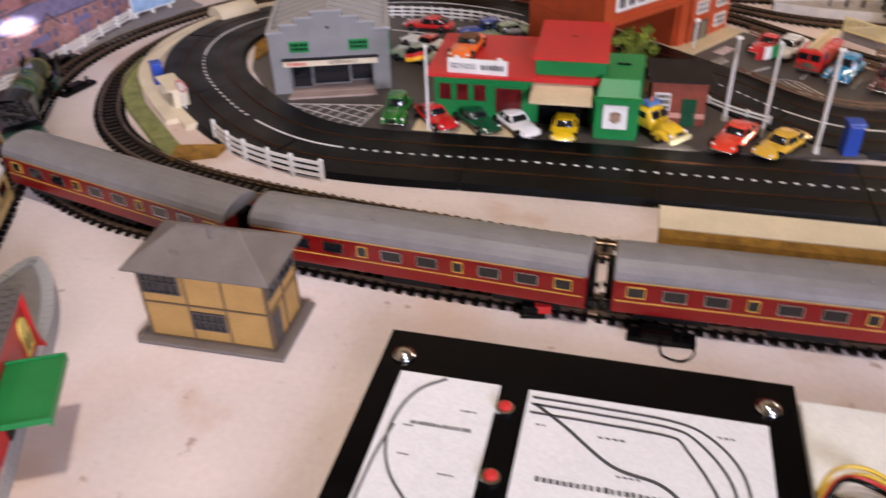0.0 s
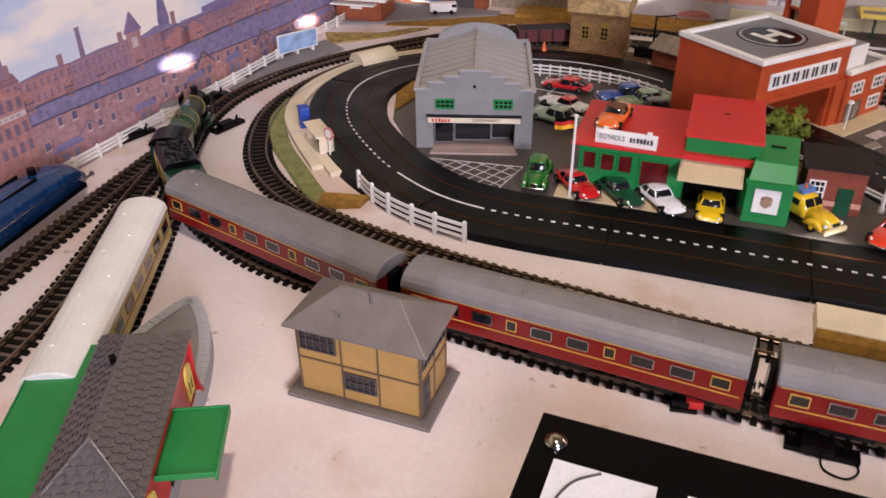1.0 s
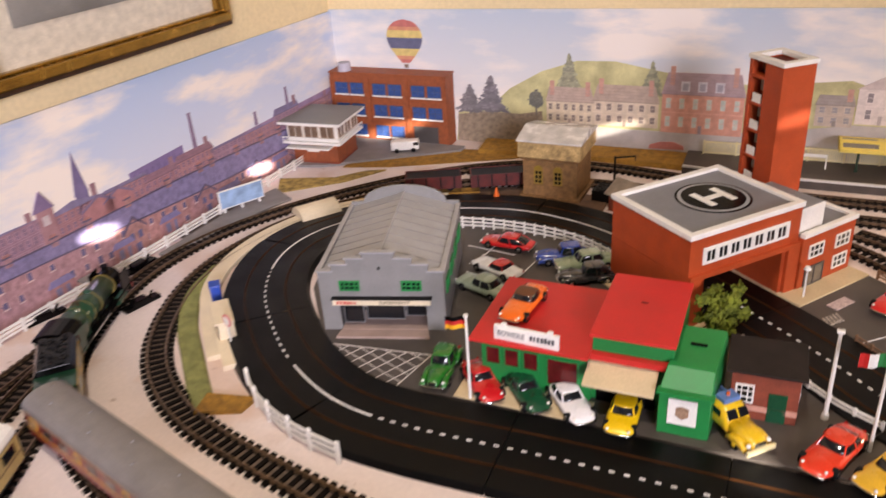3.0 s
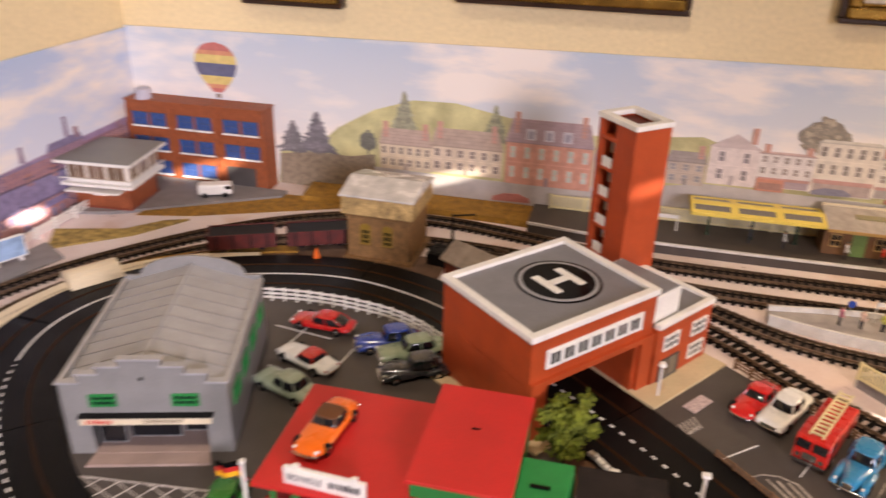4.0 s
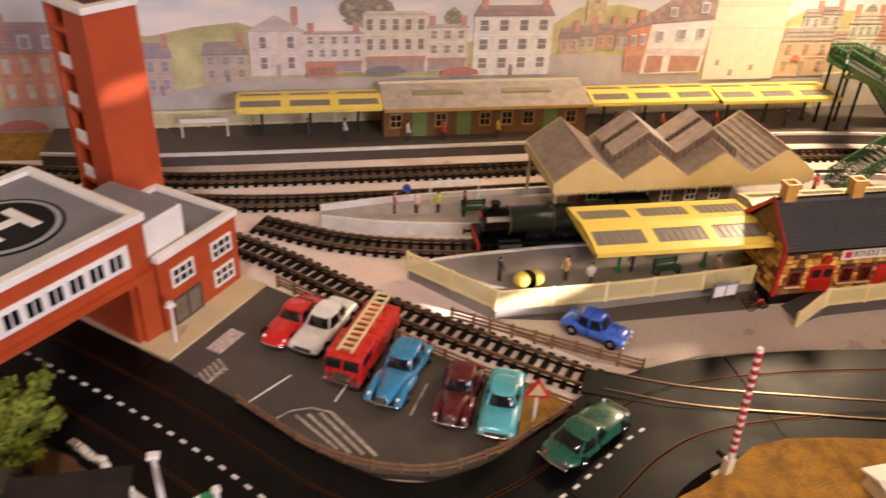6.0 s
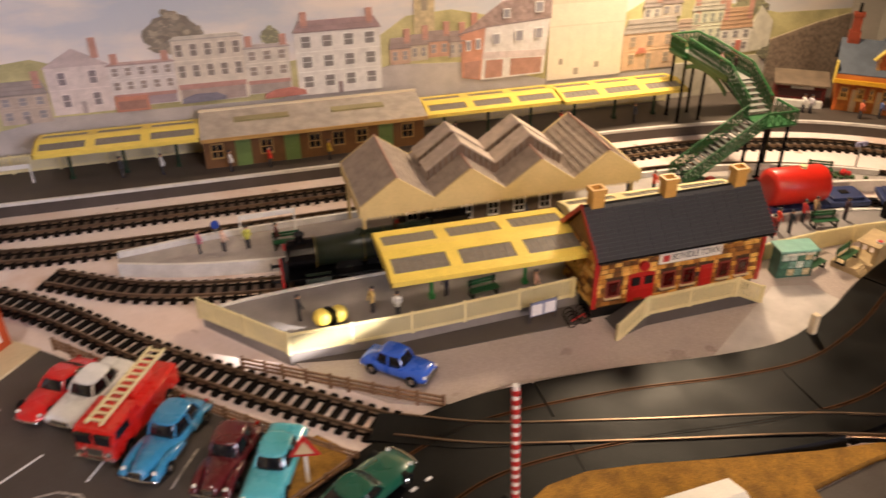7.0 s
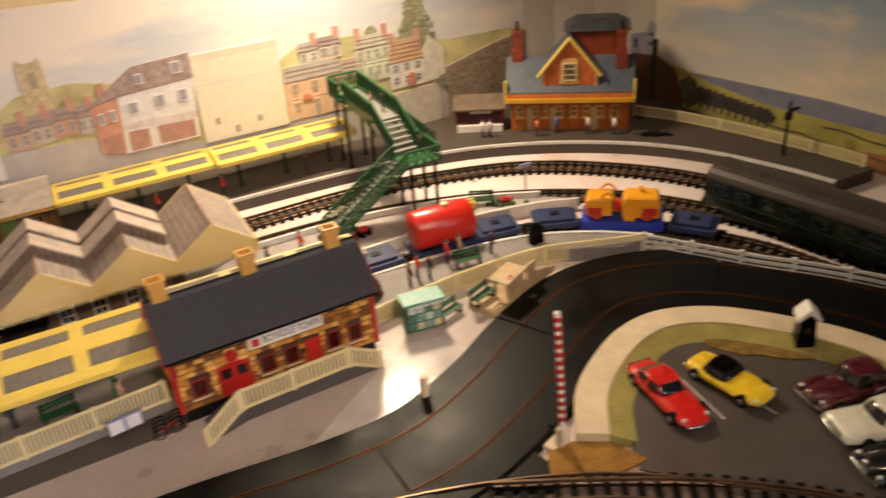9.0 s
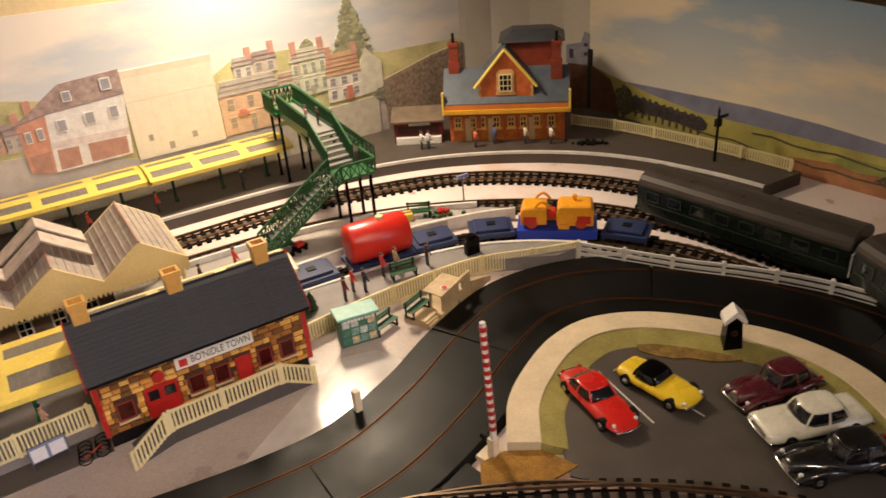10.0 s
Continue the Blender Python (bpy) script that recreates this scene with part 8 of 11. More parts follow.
    for i in range(72):
        x = W * i / 72
        g.add([(x, 0.0, ze - 0.008), (x + W / 72, 0.0, ze - 0.008), (x + W / 144, 0.0, ze - 0.0115), (x, 0.001, ze - 0.008), (x + W / 72, 0.001, ze - 0.008), (x + W / 144, 0.001, ze - 0.0115)], [(0, 1, 2), (5, 4, 3), (0, 2, 5, 3), (1, 4, 5, 2)])
    part("valance", g, cream, th, "cream saw-tooth valance")
    part("end_wall", Geo().box(-0.001, 0.001, 0.0, D, ze - 0.008, ze), cream, th)
    part("end_wall", Geo().box(W - 0.001, W + 0.001, 0.0, D, ze - 0.008, ze), cream, th)
    part("building", Geo().box(0.034, W - 0.05, 0.030, 0.056, 0.010, 0.049), mat("grey_brown_stone", rgb(104, 88, 74), 0.7, var=0.25, scale=150, bump=0.5), th, "grey brown stone building under the shed")
    F = face(0.034, 0.030, 0)
    for k in range(6):
        window(th, F, 0.006 + k * 0.022, 0.020, 0.010, 0.018, (1, 2), WHITE, GLASSD, 0.0013)
    for x in (0.003, W - 0.004):
        for y in (0.004, D - 0.005):
            part("column", Geo().rod((x, y, 0.010), (x, y, ze - 0.008), 0.0016, 0.0014), cream, th)


train_shed()


def nameboard(x, y, turn):
    th = thing("nameboard", "white station nameboard on two posts", "nameboard", (x, y, 0.010), turn, "nameboards")
    part("board", Geo().box(-0.022, 0.022, -0.0006, 0.0006, 0.0165, 0.0205), WHITE, th)
    for s in (-0.021, 0.021):
        part("post", Geo().rod((s, 0, 0), (s, 0, 0.0205), 0.0009), WHITE, th)


nameboard(0.418, 0.912, 2)
nameboard(0.203, 1.060, 0)
th = thing("disc_signal", "small blue disc signal on a grey post", "signal", (0.378, 0.918, 0.010))
part("post", Geo().rod((0, 0, 0), (0, 0, 0.010), 0.0008), GREYPL, th)
part("disc", Geo().rod((0, -0.0008, 0.012), (0, 0.0008, 0.012), 0.0034, sides=14), BLUEPL, th)
th = thing("disc_signal", "pale round disc signal on a thin post", "signal", (0.963, 0.905, 0.0))
part("post", Geo().rod((0, 0, 0), (0, 0, 0.022), 0.0008), GREYPL, th)
part("disc", Geo().box(-0.006, 0.006, -0.001, 0.001, 0.022, 0.026), mat("lilac_disc", rgb(150, 150, 186), 0.4), th)

# static black tank locomotive in the bay
BAY_LINE = curve_through(BAY1, 0.002)
p, a = chord(BAY_LINE, 0.490, 0.846, 0.0, 0.045)
locomotive(p, a + 180, mat("black_green_loco", rgb(28, 38, 28), 0.35, var=0.3, scale=60), "black and dark green model tank locomotive in the bay platform", deflectors=False)

# ---------------------------------------------------------------- front platform
th = thing("platform", "grey front platform with white edge beside the bay track", "platform", kind="structure")
pn = [(0.365, 0.815), (0.40, 0.8225), (0.48, 0.8285), (0.62, 0.8290), (0.74, 0.8290), (0.84, 0.8245), (0.905, 0.8120), (0.950, 0.788), (0.985, 0.757)]
ps = [(0.955, 0.757), (0.90, 0.789), (0.84, 0.793), (0.76, 0.783), (0.62, 0.767), (0.486, 0.757), (0.418, 0.756)]
part("deck", Geo().prism((pn + ps)[::-1], 0.0, 0.0110), PLATGREY, th)
part("white_edge", sweep(Geo(), curve_through(pn, 0.01), bar(-0.0006, 0.0022, 0.0, 0.0120)), WHITEEDGE, th)
FEN = "pale yellow picket fence along the front platform"
rail_fence([(0.364, 0.812), (0.392, 0.783), (0.418, 0.756)], 0.0165, 0.027, (0.10, 0.93), PALEYEL, FEN, pickets=0.0023, lift=0.0095, group="pale picket fences", post_w=0.002)
rail_fence([(0.418, 0.7555), (0.486, 0.7565), (0.55, 0.7605), (0.617, 0.7665)], 0.0165, 0.034, (0.10, 0.93), PALEYEL, FEN, pickets=0.0023, lift=0.0095, group="pale picket fences", post_w=0.002)
rail_fence([(0.752, 0.779), (0.80, 0.785), (0.85, 0.788), (0.90, 0.785), (0.945, 0.768), (0.976, 0.757)], 0.0165, 0.034, (0.10, 0.93), PALEYEL, FEN + " behind the kiosk", pickets=0.0023, lift=0.0, group="pale picket fences", post_w=0.002)
canopy(0.485, 0.622, 0.757, 0.823, 0.054, 3, "bright yellow platform canopy with six grey skylights", YELLOW, 2, GREENPL, base=0.011)
canopy(0.626, 0.764, 0.795, 0.830, 0.055, 3, "pale yellow platform canopy behind the stone station", PALEYEL, 2, GREENPL, base=0.011)


def stone_station():
    th = thing("station_building", "brown stone model station with slate roof and three chimneys", "station building", (0.6195, 0.7455, 0.0), 1.2)
    W, D, H = 0.1275, 0.046, 0.054
    # dark gap under the wall, its shade put into a black block
    part("plinth", Geo().box(0.001, W - 0.001, 0.003, D - 0.002, 0.0, 0.0125), SOOTSHADE, th)
    part("shell", Geo().box(0, W, 0, D, 0.0125, H), mat("stone_joint", rgb(66, 44, 24), 0.8, var=0.2), th)
    rnd = random.Random(11)
    for x in (0, W - 0.001):
        part("gable", Geo().add([(x, 0, H), (x, D, H), (x, D / 2, H + 0.024), (x + 0.001, 0, H), (x + 0.001, D, H), (x + 0.001, D / 2, H + 0.024)], [(0, 2, 1), (3, 4, 5), (0, 1, 4, 3), (1, 2, 5, 4), (2, 0, 3, 5)]), STONE, th)
    tones = [mat("stone_tone_%d" % k, rgb(*c), 0.75, var=0.2, scale=250, bump=0.5) for k, c in enumerate(((204, 146, 62), (158, 104, 40), (224, 176, 92), (118, 76, 30)))]
    F = face(0, 0, 0)
    L = face(0, D, -90)
    meshes = {}
    holes = [(0.0085, 0.0185), (0.0250, 0.0445), (0.0505, 0.0605), (0.0660, 0.0755), (0.0800, 0.0895), (0.0940, 0.1030), (0.1085, 0.1180)]
    for fr, wide in ((F, W), (L, D)):
        z = 0.013
        while z < H - 0.003:
            x = rnd.uniform(-0.003, 0.0)
            while x < wide - 0.002:
                w = rnd.choice((0.0046, 0.0058, 0.0074))
                x0, x1 = max(0.0, x), min(wide, x + w)
                x += w
                if fr is F and z < 0.0332 and z + 0.004 > 0.0185 and any(x0 < b + 0.0002 and x1 > a - 0.0002 for a, b in holes):
                    for a, b in holes:
                        if x0 < a - 0.0002 < x1:
                            x1 = a - 0.0004
                        elif x0 < b + 0.0002:
                            x0 = max(x0, b + 0.0004) if x1 > a - 0.0002 else x0
                if x1 - x0 < 0.002:
                    continue
                key = (round(x1 - x0, 4), rnd.randrange(4), rnd.randrange(2))
                if key not in meshes:
                    d = 0.0007 + 0.0005 * key[2]
                    ww, hh = key[0], 0.0036
                    meshes[key] = Geo().add([(0.0002, 0, 0.0002), (ww - 0.0002, 0, 0.0002), (ww - 0.0002, 0, hh - 0.0003), (0.0002, 0, hh - 0.0003), (0.0006, -d, 0.0006), (ww - 0.0006, -d, 0.0006), (ww - 0.0006, -d, hh - 0.0007), (0.0006, -d, hh - 0.0007)], [(4, 5, 6, 7), (0, 1, 5, 4), (1, 2, 6, 5), (2, 3, 7, 6), (3, 0, 4, 7)]).mesh("stone_block", tones[key[1]])
                b = new("stone_block", meshes[key])
                b.parent = th
                b.matrix_basis = fr @ pose(x0, 0, z)
            z += 0.0037
    redm = mat("red_trim", rgb(176, 30, 26), 0.45, var=0.1)
    for a, b in holes:
        if a == 0.0250:
            d = door(th, F, a, 0.0135, b - a, 0.0205, redm, "red double doors under a red arch")
            part("door_light", Geo().box(a + 0.002, a + 0.0080, -0.0018, -0.0008, 0.0265, 0.0325, 0, F).box(b - 0.0080, b - 0.002, -0.0018, -0.0008, 0.0265, 0.0325, 0, F), GLASSD, d)
            part("arch", Geo().prism([((a + b) / 2 + 0.0100 * math.cos(math.pi * i / 10), 0.0335 + 0.003 * math.sin(math.pi * i / 10)) for i in range(11)], 0.0, 0.0016, 0, F @ pose(0, 0, 0, 90, 0, 0)), redm, d)
            part("clock", Geo().rod(F @ Vector(((a + b) / 2, -0.003, 0.0415)), F @ Vector(((a + b) / 2, 0, 0.0415)), 0.0036, sides=16), redm, th, "round red clock")
        elif a == 0.0800:
            door(th, F, a, 0.0135, b - a, 0.0190, redm, "red door")
        else:
            part("sill", Geo().box(a - 0.0008, b + 0.0008, -0.0022, 0.0, 0.0188, 0.0200, 0, F), BEIGE, window(th, F, a, 0.020, b - a, 0.0125, (0, 0), mat("dark_red_frame", rgb(120, 34, 24), 0.5), mat("dark_red_glass", rgb(64, 16, 14), 0.15, var=0.3, scale=120), 0.0009))
    sg = text_plate(th, F @ pose(0, -0.0012, 0, 0, 0, 0), 0.0530, 0.0405, 0.040, 0.0085, "BO'NIDLE TOWN", WHITE, INK, "name_sign")
    part("sign_end", Geo().box(0.0455, 0.0530, -0.0010, 0.0, 0.0405, 0.0490, 0, F @ pose(0, -0.0012, 0)), WHITE, sg)
    part("sign_emblem", Geo().box(0.0478, 0.0525, -0.0030, -0.0020, 0.0425, 0.0470), REDPL, sg)
    zr = H + 0.0265
    part("roof", gable_roof(Geo(), -0.003, W + 0.003, -0.006, D + 0.006, H - 0.001, zr, 0.0018), SOOTSHADE, th, "dark grey slate roof")
    me = Geo().add([(0.0001, 0, 0), (0.0102, 0, 0), (0.0102, 0.0031, 0), (0.0001, 0.0031, 0), (0.0001, 0, 0.0011), (0.0102, 0, 0.0011), (0.0102, 0.0031, 0.0003), (0.0001, 0.0031, 0.0003)], [(3, 2, 1, 0), (4, 5, 6, 7), (0, 1, 5, 4), (1, 2, 6, 5), (2, 3, 7, 6), (3, 0, 4, 7)]).mesh("slate", SLATE)
    ang = math.degrees(math.atan2(zr - H + 0.001, D / 2 + 0.006))
    M = pose(-0.003, -0.006, H - 0.001, ang, 0, 0)
    for r in range(13):
        for i in range(13):
            t = new("slate", me)
            t.parent = th
            t.matrix_basis = M @ pose(i * 0.01027, r * 0.0029, 0.0003, 0, 0, 0)
    for x in (-0.0035, W + 0.0025):
        for s in (0, 1):
            y = -0.006 if s == 0 else D + 0.006
            part("barge_board", Geo().add([(x, y, H - 0.004), (x, D / 2, zr - 0.003), (x, D / 2, zr + 0.001), (x, y, H + 0.0005), (x + 0.001, y, H - 0.004), (x + 0.001, D / 2, zr - 0.003), (x + 0.001, D / 2, zr + 0.001), (x + 0.001, y, H + 0.0005)], [(0, 1, 2, 3), (7, 6, 5, 4), (0, 4, 5, 1), (2, 6, 7, 3), (1, 5, 6, 2), (0, 3, 7, 4)]), redm, th, "red barge board")
    part("corner_trim", Geo().box(-0.001, 0.002, -0.0012, 0.001, 0.0125, H), redm, th)
    part("corner_trim", Geo().box(W - 0.002, W + 0.001, -0.0012, 0.001, 0.0125, H), redm, th)
    tan = mat("orange_tan_chimney", rgb(206, 158, 82), 0.5, var=0.08)
    for x in (0.007, 0.060, 0.114):
        c = part("chimney", Geo().box(x - 0.0046, x + 0.0046, D / 2 - 0.0040, D / 2 + 0.0040, zr - 0.008, zr + 0.0080), tan, th, bevel=0.0005)
        g = Geo()
        for x0, x1, y0, y1 in ((x - 0.0053, x + 0.0053, D / 2 - 0.0047, D / 2 - 0.003), (x - 0.0053, x + 0.0053, D / 2 + 0.003, D / 2 + 0.0047), (x - 0.0053, x - 0.0036, D / 2 - 0.003, D / 2 + 0.003), (x + 0.0036, x + 0.0053, D / 2 - 0.003, D / 2 + 0.003)):
            g.box(x0, x1, y0, y1, zr + 0.0080, zr + 0.0115)
        part("chimney_rim", g, tan, c)


stone_station()
# ramp with picket rail before the station
th = thing("ramp", "grey ramp rising to the station doors", "ramp", kind="structure")
part("slope", Geo().add([(0.627, 0.722, 0), (0.653, 0.7305, 0), (0.7445, 0.7335, 0), (0.7445, 0.752, 0), (0.625, 0.7455, 0), (0.653, 0.7305, 0.012), (0.7228, 0.7343, 0.012), (0.7228, 0.750, 0.012), (0.652, 0.748, 0.012)], [(0, 1, 5), (1, 2, 6, 5), (2, 3, 7, 6), (0, 5, 8, 4), (5, 6, 7, 8)]), GREYDK, th)
rail_fence([(0.6275, 0.7215), (0.641, 0.7260), (0.6530, 0.7300)], 0.0150, 0.026, (0.10, 0.93), PALEYEL, "pale picket rail climbing the ramp", pickets=0.0025, group="pale picket fences", slope=(0.0, 0.0115), post_w=0.002)
rail_fence([(0.6530, 0.7300), (0.688, 0.7318), (0.7228, 0.7338)], 0.0150, 0.035, (0.10, 0.93), PALEYEL, "pale picket rail on the ramp landing", pickets=0.0025, group="pale picket fences", slope=(0.0115, 0.0115), post_w=0.002)
rail_fence([(0.7228, 0.7338), (0.7445, 0.7330)], 0.0150, 0.021, (0.10, 0.93), PALEYEL, "pale picket rail down the ramp end", pickets=0.0025, group="pale picket fences", slope=(0.0115, 0.0015), post_w=0.002)
# cobbled forecourt
g = Geo().prism([(0.470, 0.705), (0.505, 0.692), (0.545, 0.700), (0.60, 0.697), (0.65, 0.688), (0.71, 0.681), (0.757, 0.690), (0.805, 0.722), (0.845, 0.747), (0.83, 0.79), (0.75, 0.785), (0.42, 0.757), (0.43, 0.74)], 0.0, 0.0022)
COB = COBBLE
solid("forecourt", g, COB, "pale grey embossed cobble card before the station", "forecourt", "structure")
solid("pavement", Geo().prism([(0.42, 0.7555), (0.50, 0.742), (0.62, 0.745), (0.62, 0.766), (0.486, 0.7565)], 0.0021, 0.0030), YARD, "dark grey card strip below the platform fence", "pavement", "structure")
solid("pavement", Geo().prism([(0.677, 0.6875), (0.712, 0.683), (0.756, 0.692), (0.799, 0.720), (0.790, 0.742), (0.763, 0.748), (0.739, 0.731), (0.703, 0.706)], 0.0020, 0.0028), mat("smooth_pale_card", rgb(206, 200, 194), 0.16, var=0.12, scale=40, bump=0.15, bscale=120), "smooth pale shiny card at the end of the forecourt", "pavement", "structure")
# noticeboard, bicycle stand, kiosk, post
th = thing("noticeboard", "white and blue station noticeboard on posts", "noticeboard", (0.588, 0.755, 0.003), 8)
nb = part("board", Geo().box(-0.010, 0.010, -0.0006, 0.0006, 0.005, 0.016), mat("lilac_board", rgb(120, 126, 156), 0.4), th)
for s in (-0.0092, 0.0009):
    part("poster", Geo().box(s, s + 0.0083, -0.0010, -0.0004, 0.006, 0.0145), PAPER, nb)
for s in (-0.0105, 0.0095):
    part("post", Geo().box(s, s + 0.001, -0.0006, 0.0006, 0, 0.0165), GREYDK, th)
th = thing("bicycle_rack", "tangle of black model bicycles against the wall", "bicycle rack", (0.610, 0.747, 0.0022), 10)
g = Geo()
for k in range(4):
    for x in (-0.006, 0.004):
        c = Vector((x + k * 0.001, -0.004 + k * 0.003, 0.0042))
        pts = [c + Vector((0.004 * math.cos(i * math.pi / 5), 0.0008 * k, 0.004 * math.sin(i * math.pi / 5))) for i in range(11)]
        for q, r in zip(pts, pts[1:]):
            g.rod(q, r, 0.0004, sides=4)
part("tangled_frame", g, BLACK, th)["kind"] = "stuff"
part("red_frame", Geo().rod((-0.006, -0.002, 0.004), (0.004, -0.002, 0.0075), 0.0005, sides=5).rod((0.004, -0.002, 0.0075), (0.005, -0.002, 0.004), 0.0005, sides=5), REDPL, th)
th = thing("kiosk", "turquoise model news kiosk with printed front", "kiosk", (0.7725, 0.757, 0.0022), -8)
part("body", Geo().box(0, 0.026, 0, 0.012, 0, 0.0225), mat("dark_teal", rgb(60, 104, 92), 0.5, var=0.3, scale=200), th)
part("roof", Geo().box(-0.002, 0.028, -0.003, 0.014, 0.0225, 0.0245), TEAL, th, bevel=0.0006)
bars_text(th, face(0, -0.003, 0), 0.002, 0.0215, 0.022, 0.002, 9, WHITE)
rnd = random.Random(5)
for i in range(4):
    for j in range(3):
        c = rnd.choice(((196, 206, 200), (120, 160, 150), (70, 120, 100), (206, 186, 150)))
        part("magazine", Geo().box(0.0016 + i * 0.006, 0.0066 + i * 0.006, -0.0008, 0.0, 0.002 + j * 0.0065, 0.0072 + j * 0.0065), mat("print_%d%d%d" % c, rgb(*c), 0.5, var=0.3, scale=600), th)
th = thing("bollard", "short cream post with grey foot at the road edge", "bollard", (0.752, 0.690, 0.0022), 8)
part("post", Geo().box(-0.0022, 0.0022, -0.0022, 0.0022, 0, 0.018), CREAMCARD, th, bevel=0.0004)
part("foot", Geo().box(-0.001, 0.006, -0.004, 0.004, 0, 0.003), GREYPL, th)
# figures on the platforms
for x, y, z, a, c in ((0.428, 0.789, 0.011, 20, (40, 40, 44)), (0.492, 0.775, 0.011, 80, (222, 220, 214)), (0.477, 0.785, 0.011, 200, (206, 176, 110)), (0.590, 0.775, 0.011, 0, (214, 170, 150)), (0.53, 0.790, 0.011, 120, (60, 60, 70)),
                      (0.365, 0.898, 0.010, 0, (186, 96, 120)), (0.383, 0.896, 0.010, 40, (224, 190, 170)), (0.401, 0.895, 0.010, 90, (196, 196, 90)), (0.423, 0.893, 0.010, 0, (92, 40, 40)), (0.515, 0.878, 0.010, 0, (206, 44, 34)), (0.53, 0.880, 0.010, 0, (210, 60, 40)), (0.62, 0.878, 0.010, 0, (50, 60, 90)),
                      (0.715, 0.885, 0.010, 0, (52, 52, 60)), (0.745, 0.895, 0.010, 10, (216, 70, 40)), (0.76, 0.885, 0.010, 60, (90, 84, 80)),
                      (0.805, 0.806, 0.011, 0, (212, 60, 34)), (0.795, 0.798, 0.011, 0, (120, 30, 30)), (0.812, 0.800, 0.011, 0, (40, 46, 52)), (0.833, 0.812, 0.011, 0, (206, 60, 60)), (0.845, 0.814, 0.011, 0, (196, 170, 130)), (0.868, 0.806, 0.011, 0, (70, 50, 60)),
                      (0.30, 1.05, 0.012, 0, (70, 70, 76)), (0.335, 1.046, 0.012, 0, (206, 206, 206)), (0.395, 1.036, 0.012, 0, (224, 222, 220)), (0.43, 1.035, 0.012, 0, (214, 50, 30)), (0.485, 1.036, 0.012, 0, (206, 170, 50)), (0.61, 1.044, 0.012, 0, (90, 60, 50)), (0.66, 1.04, 0.012, 0, (216, 80, 40)), (0.72, 1.042, 0.012, 0, (210, 60, 40)), (0.80, 1.04, 0.012, 0, (60, 60, 70)),
                      (0.982, 1.014, 0.012, 0, (226, 222, 220)), (0.988, 1.010, 0.012, 20, (206, 200, 206)), (1.0273, 0.9825, 0.012, 0, (206, 110, 80)), (1.0473, 0.9777, 0.012, 0, (90, 104, 150)), (1.0715, 0.9571, 0.012, 0, (224, 206, 190)), (1.0903, 0.9394, 0.012, 0, (230, 224, 220))):
    figure(x, y, z, a, c, "small plain painted figurine on a platform")
for x, y, z, a in ((0.555, 0.784, 0.011, 8), (0.430, 0.889, 0.010, 0), (0.58, 0.876, 0.010, 0), (0.845, 0.802, 0.011, -8), (0.905, 0.885, 0.010, -30), (0.785, 0.900, 0.010, 0)):
    bench(x, y, z, a)
th = thing("luggage_sculpture", "bright yellow rounded load with black band on the platform", "platform ornament", (0.447, 0.779, 0.011))
part("ball", Geo().ball((-0.005, 0, 0.0065), 0.0062, 12, 7).ball((0.006, 0.001, 0.0065), 0.0062, 12, 7), YELLOW, th, smooth=True)
part("band", Geo().rod((-0.001, -0.001, 0.0065), (0.001, 0.001, 0.0065), 0.0068, sides=16), BLACK, th)

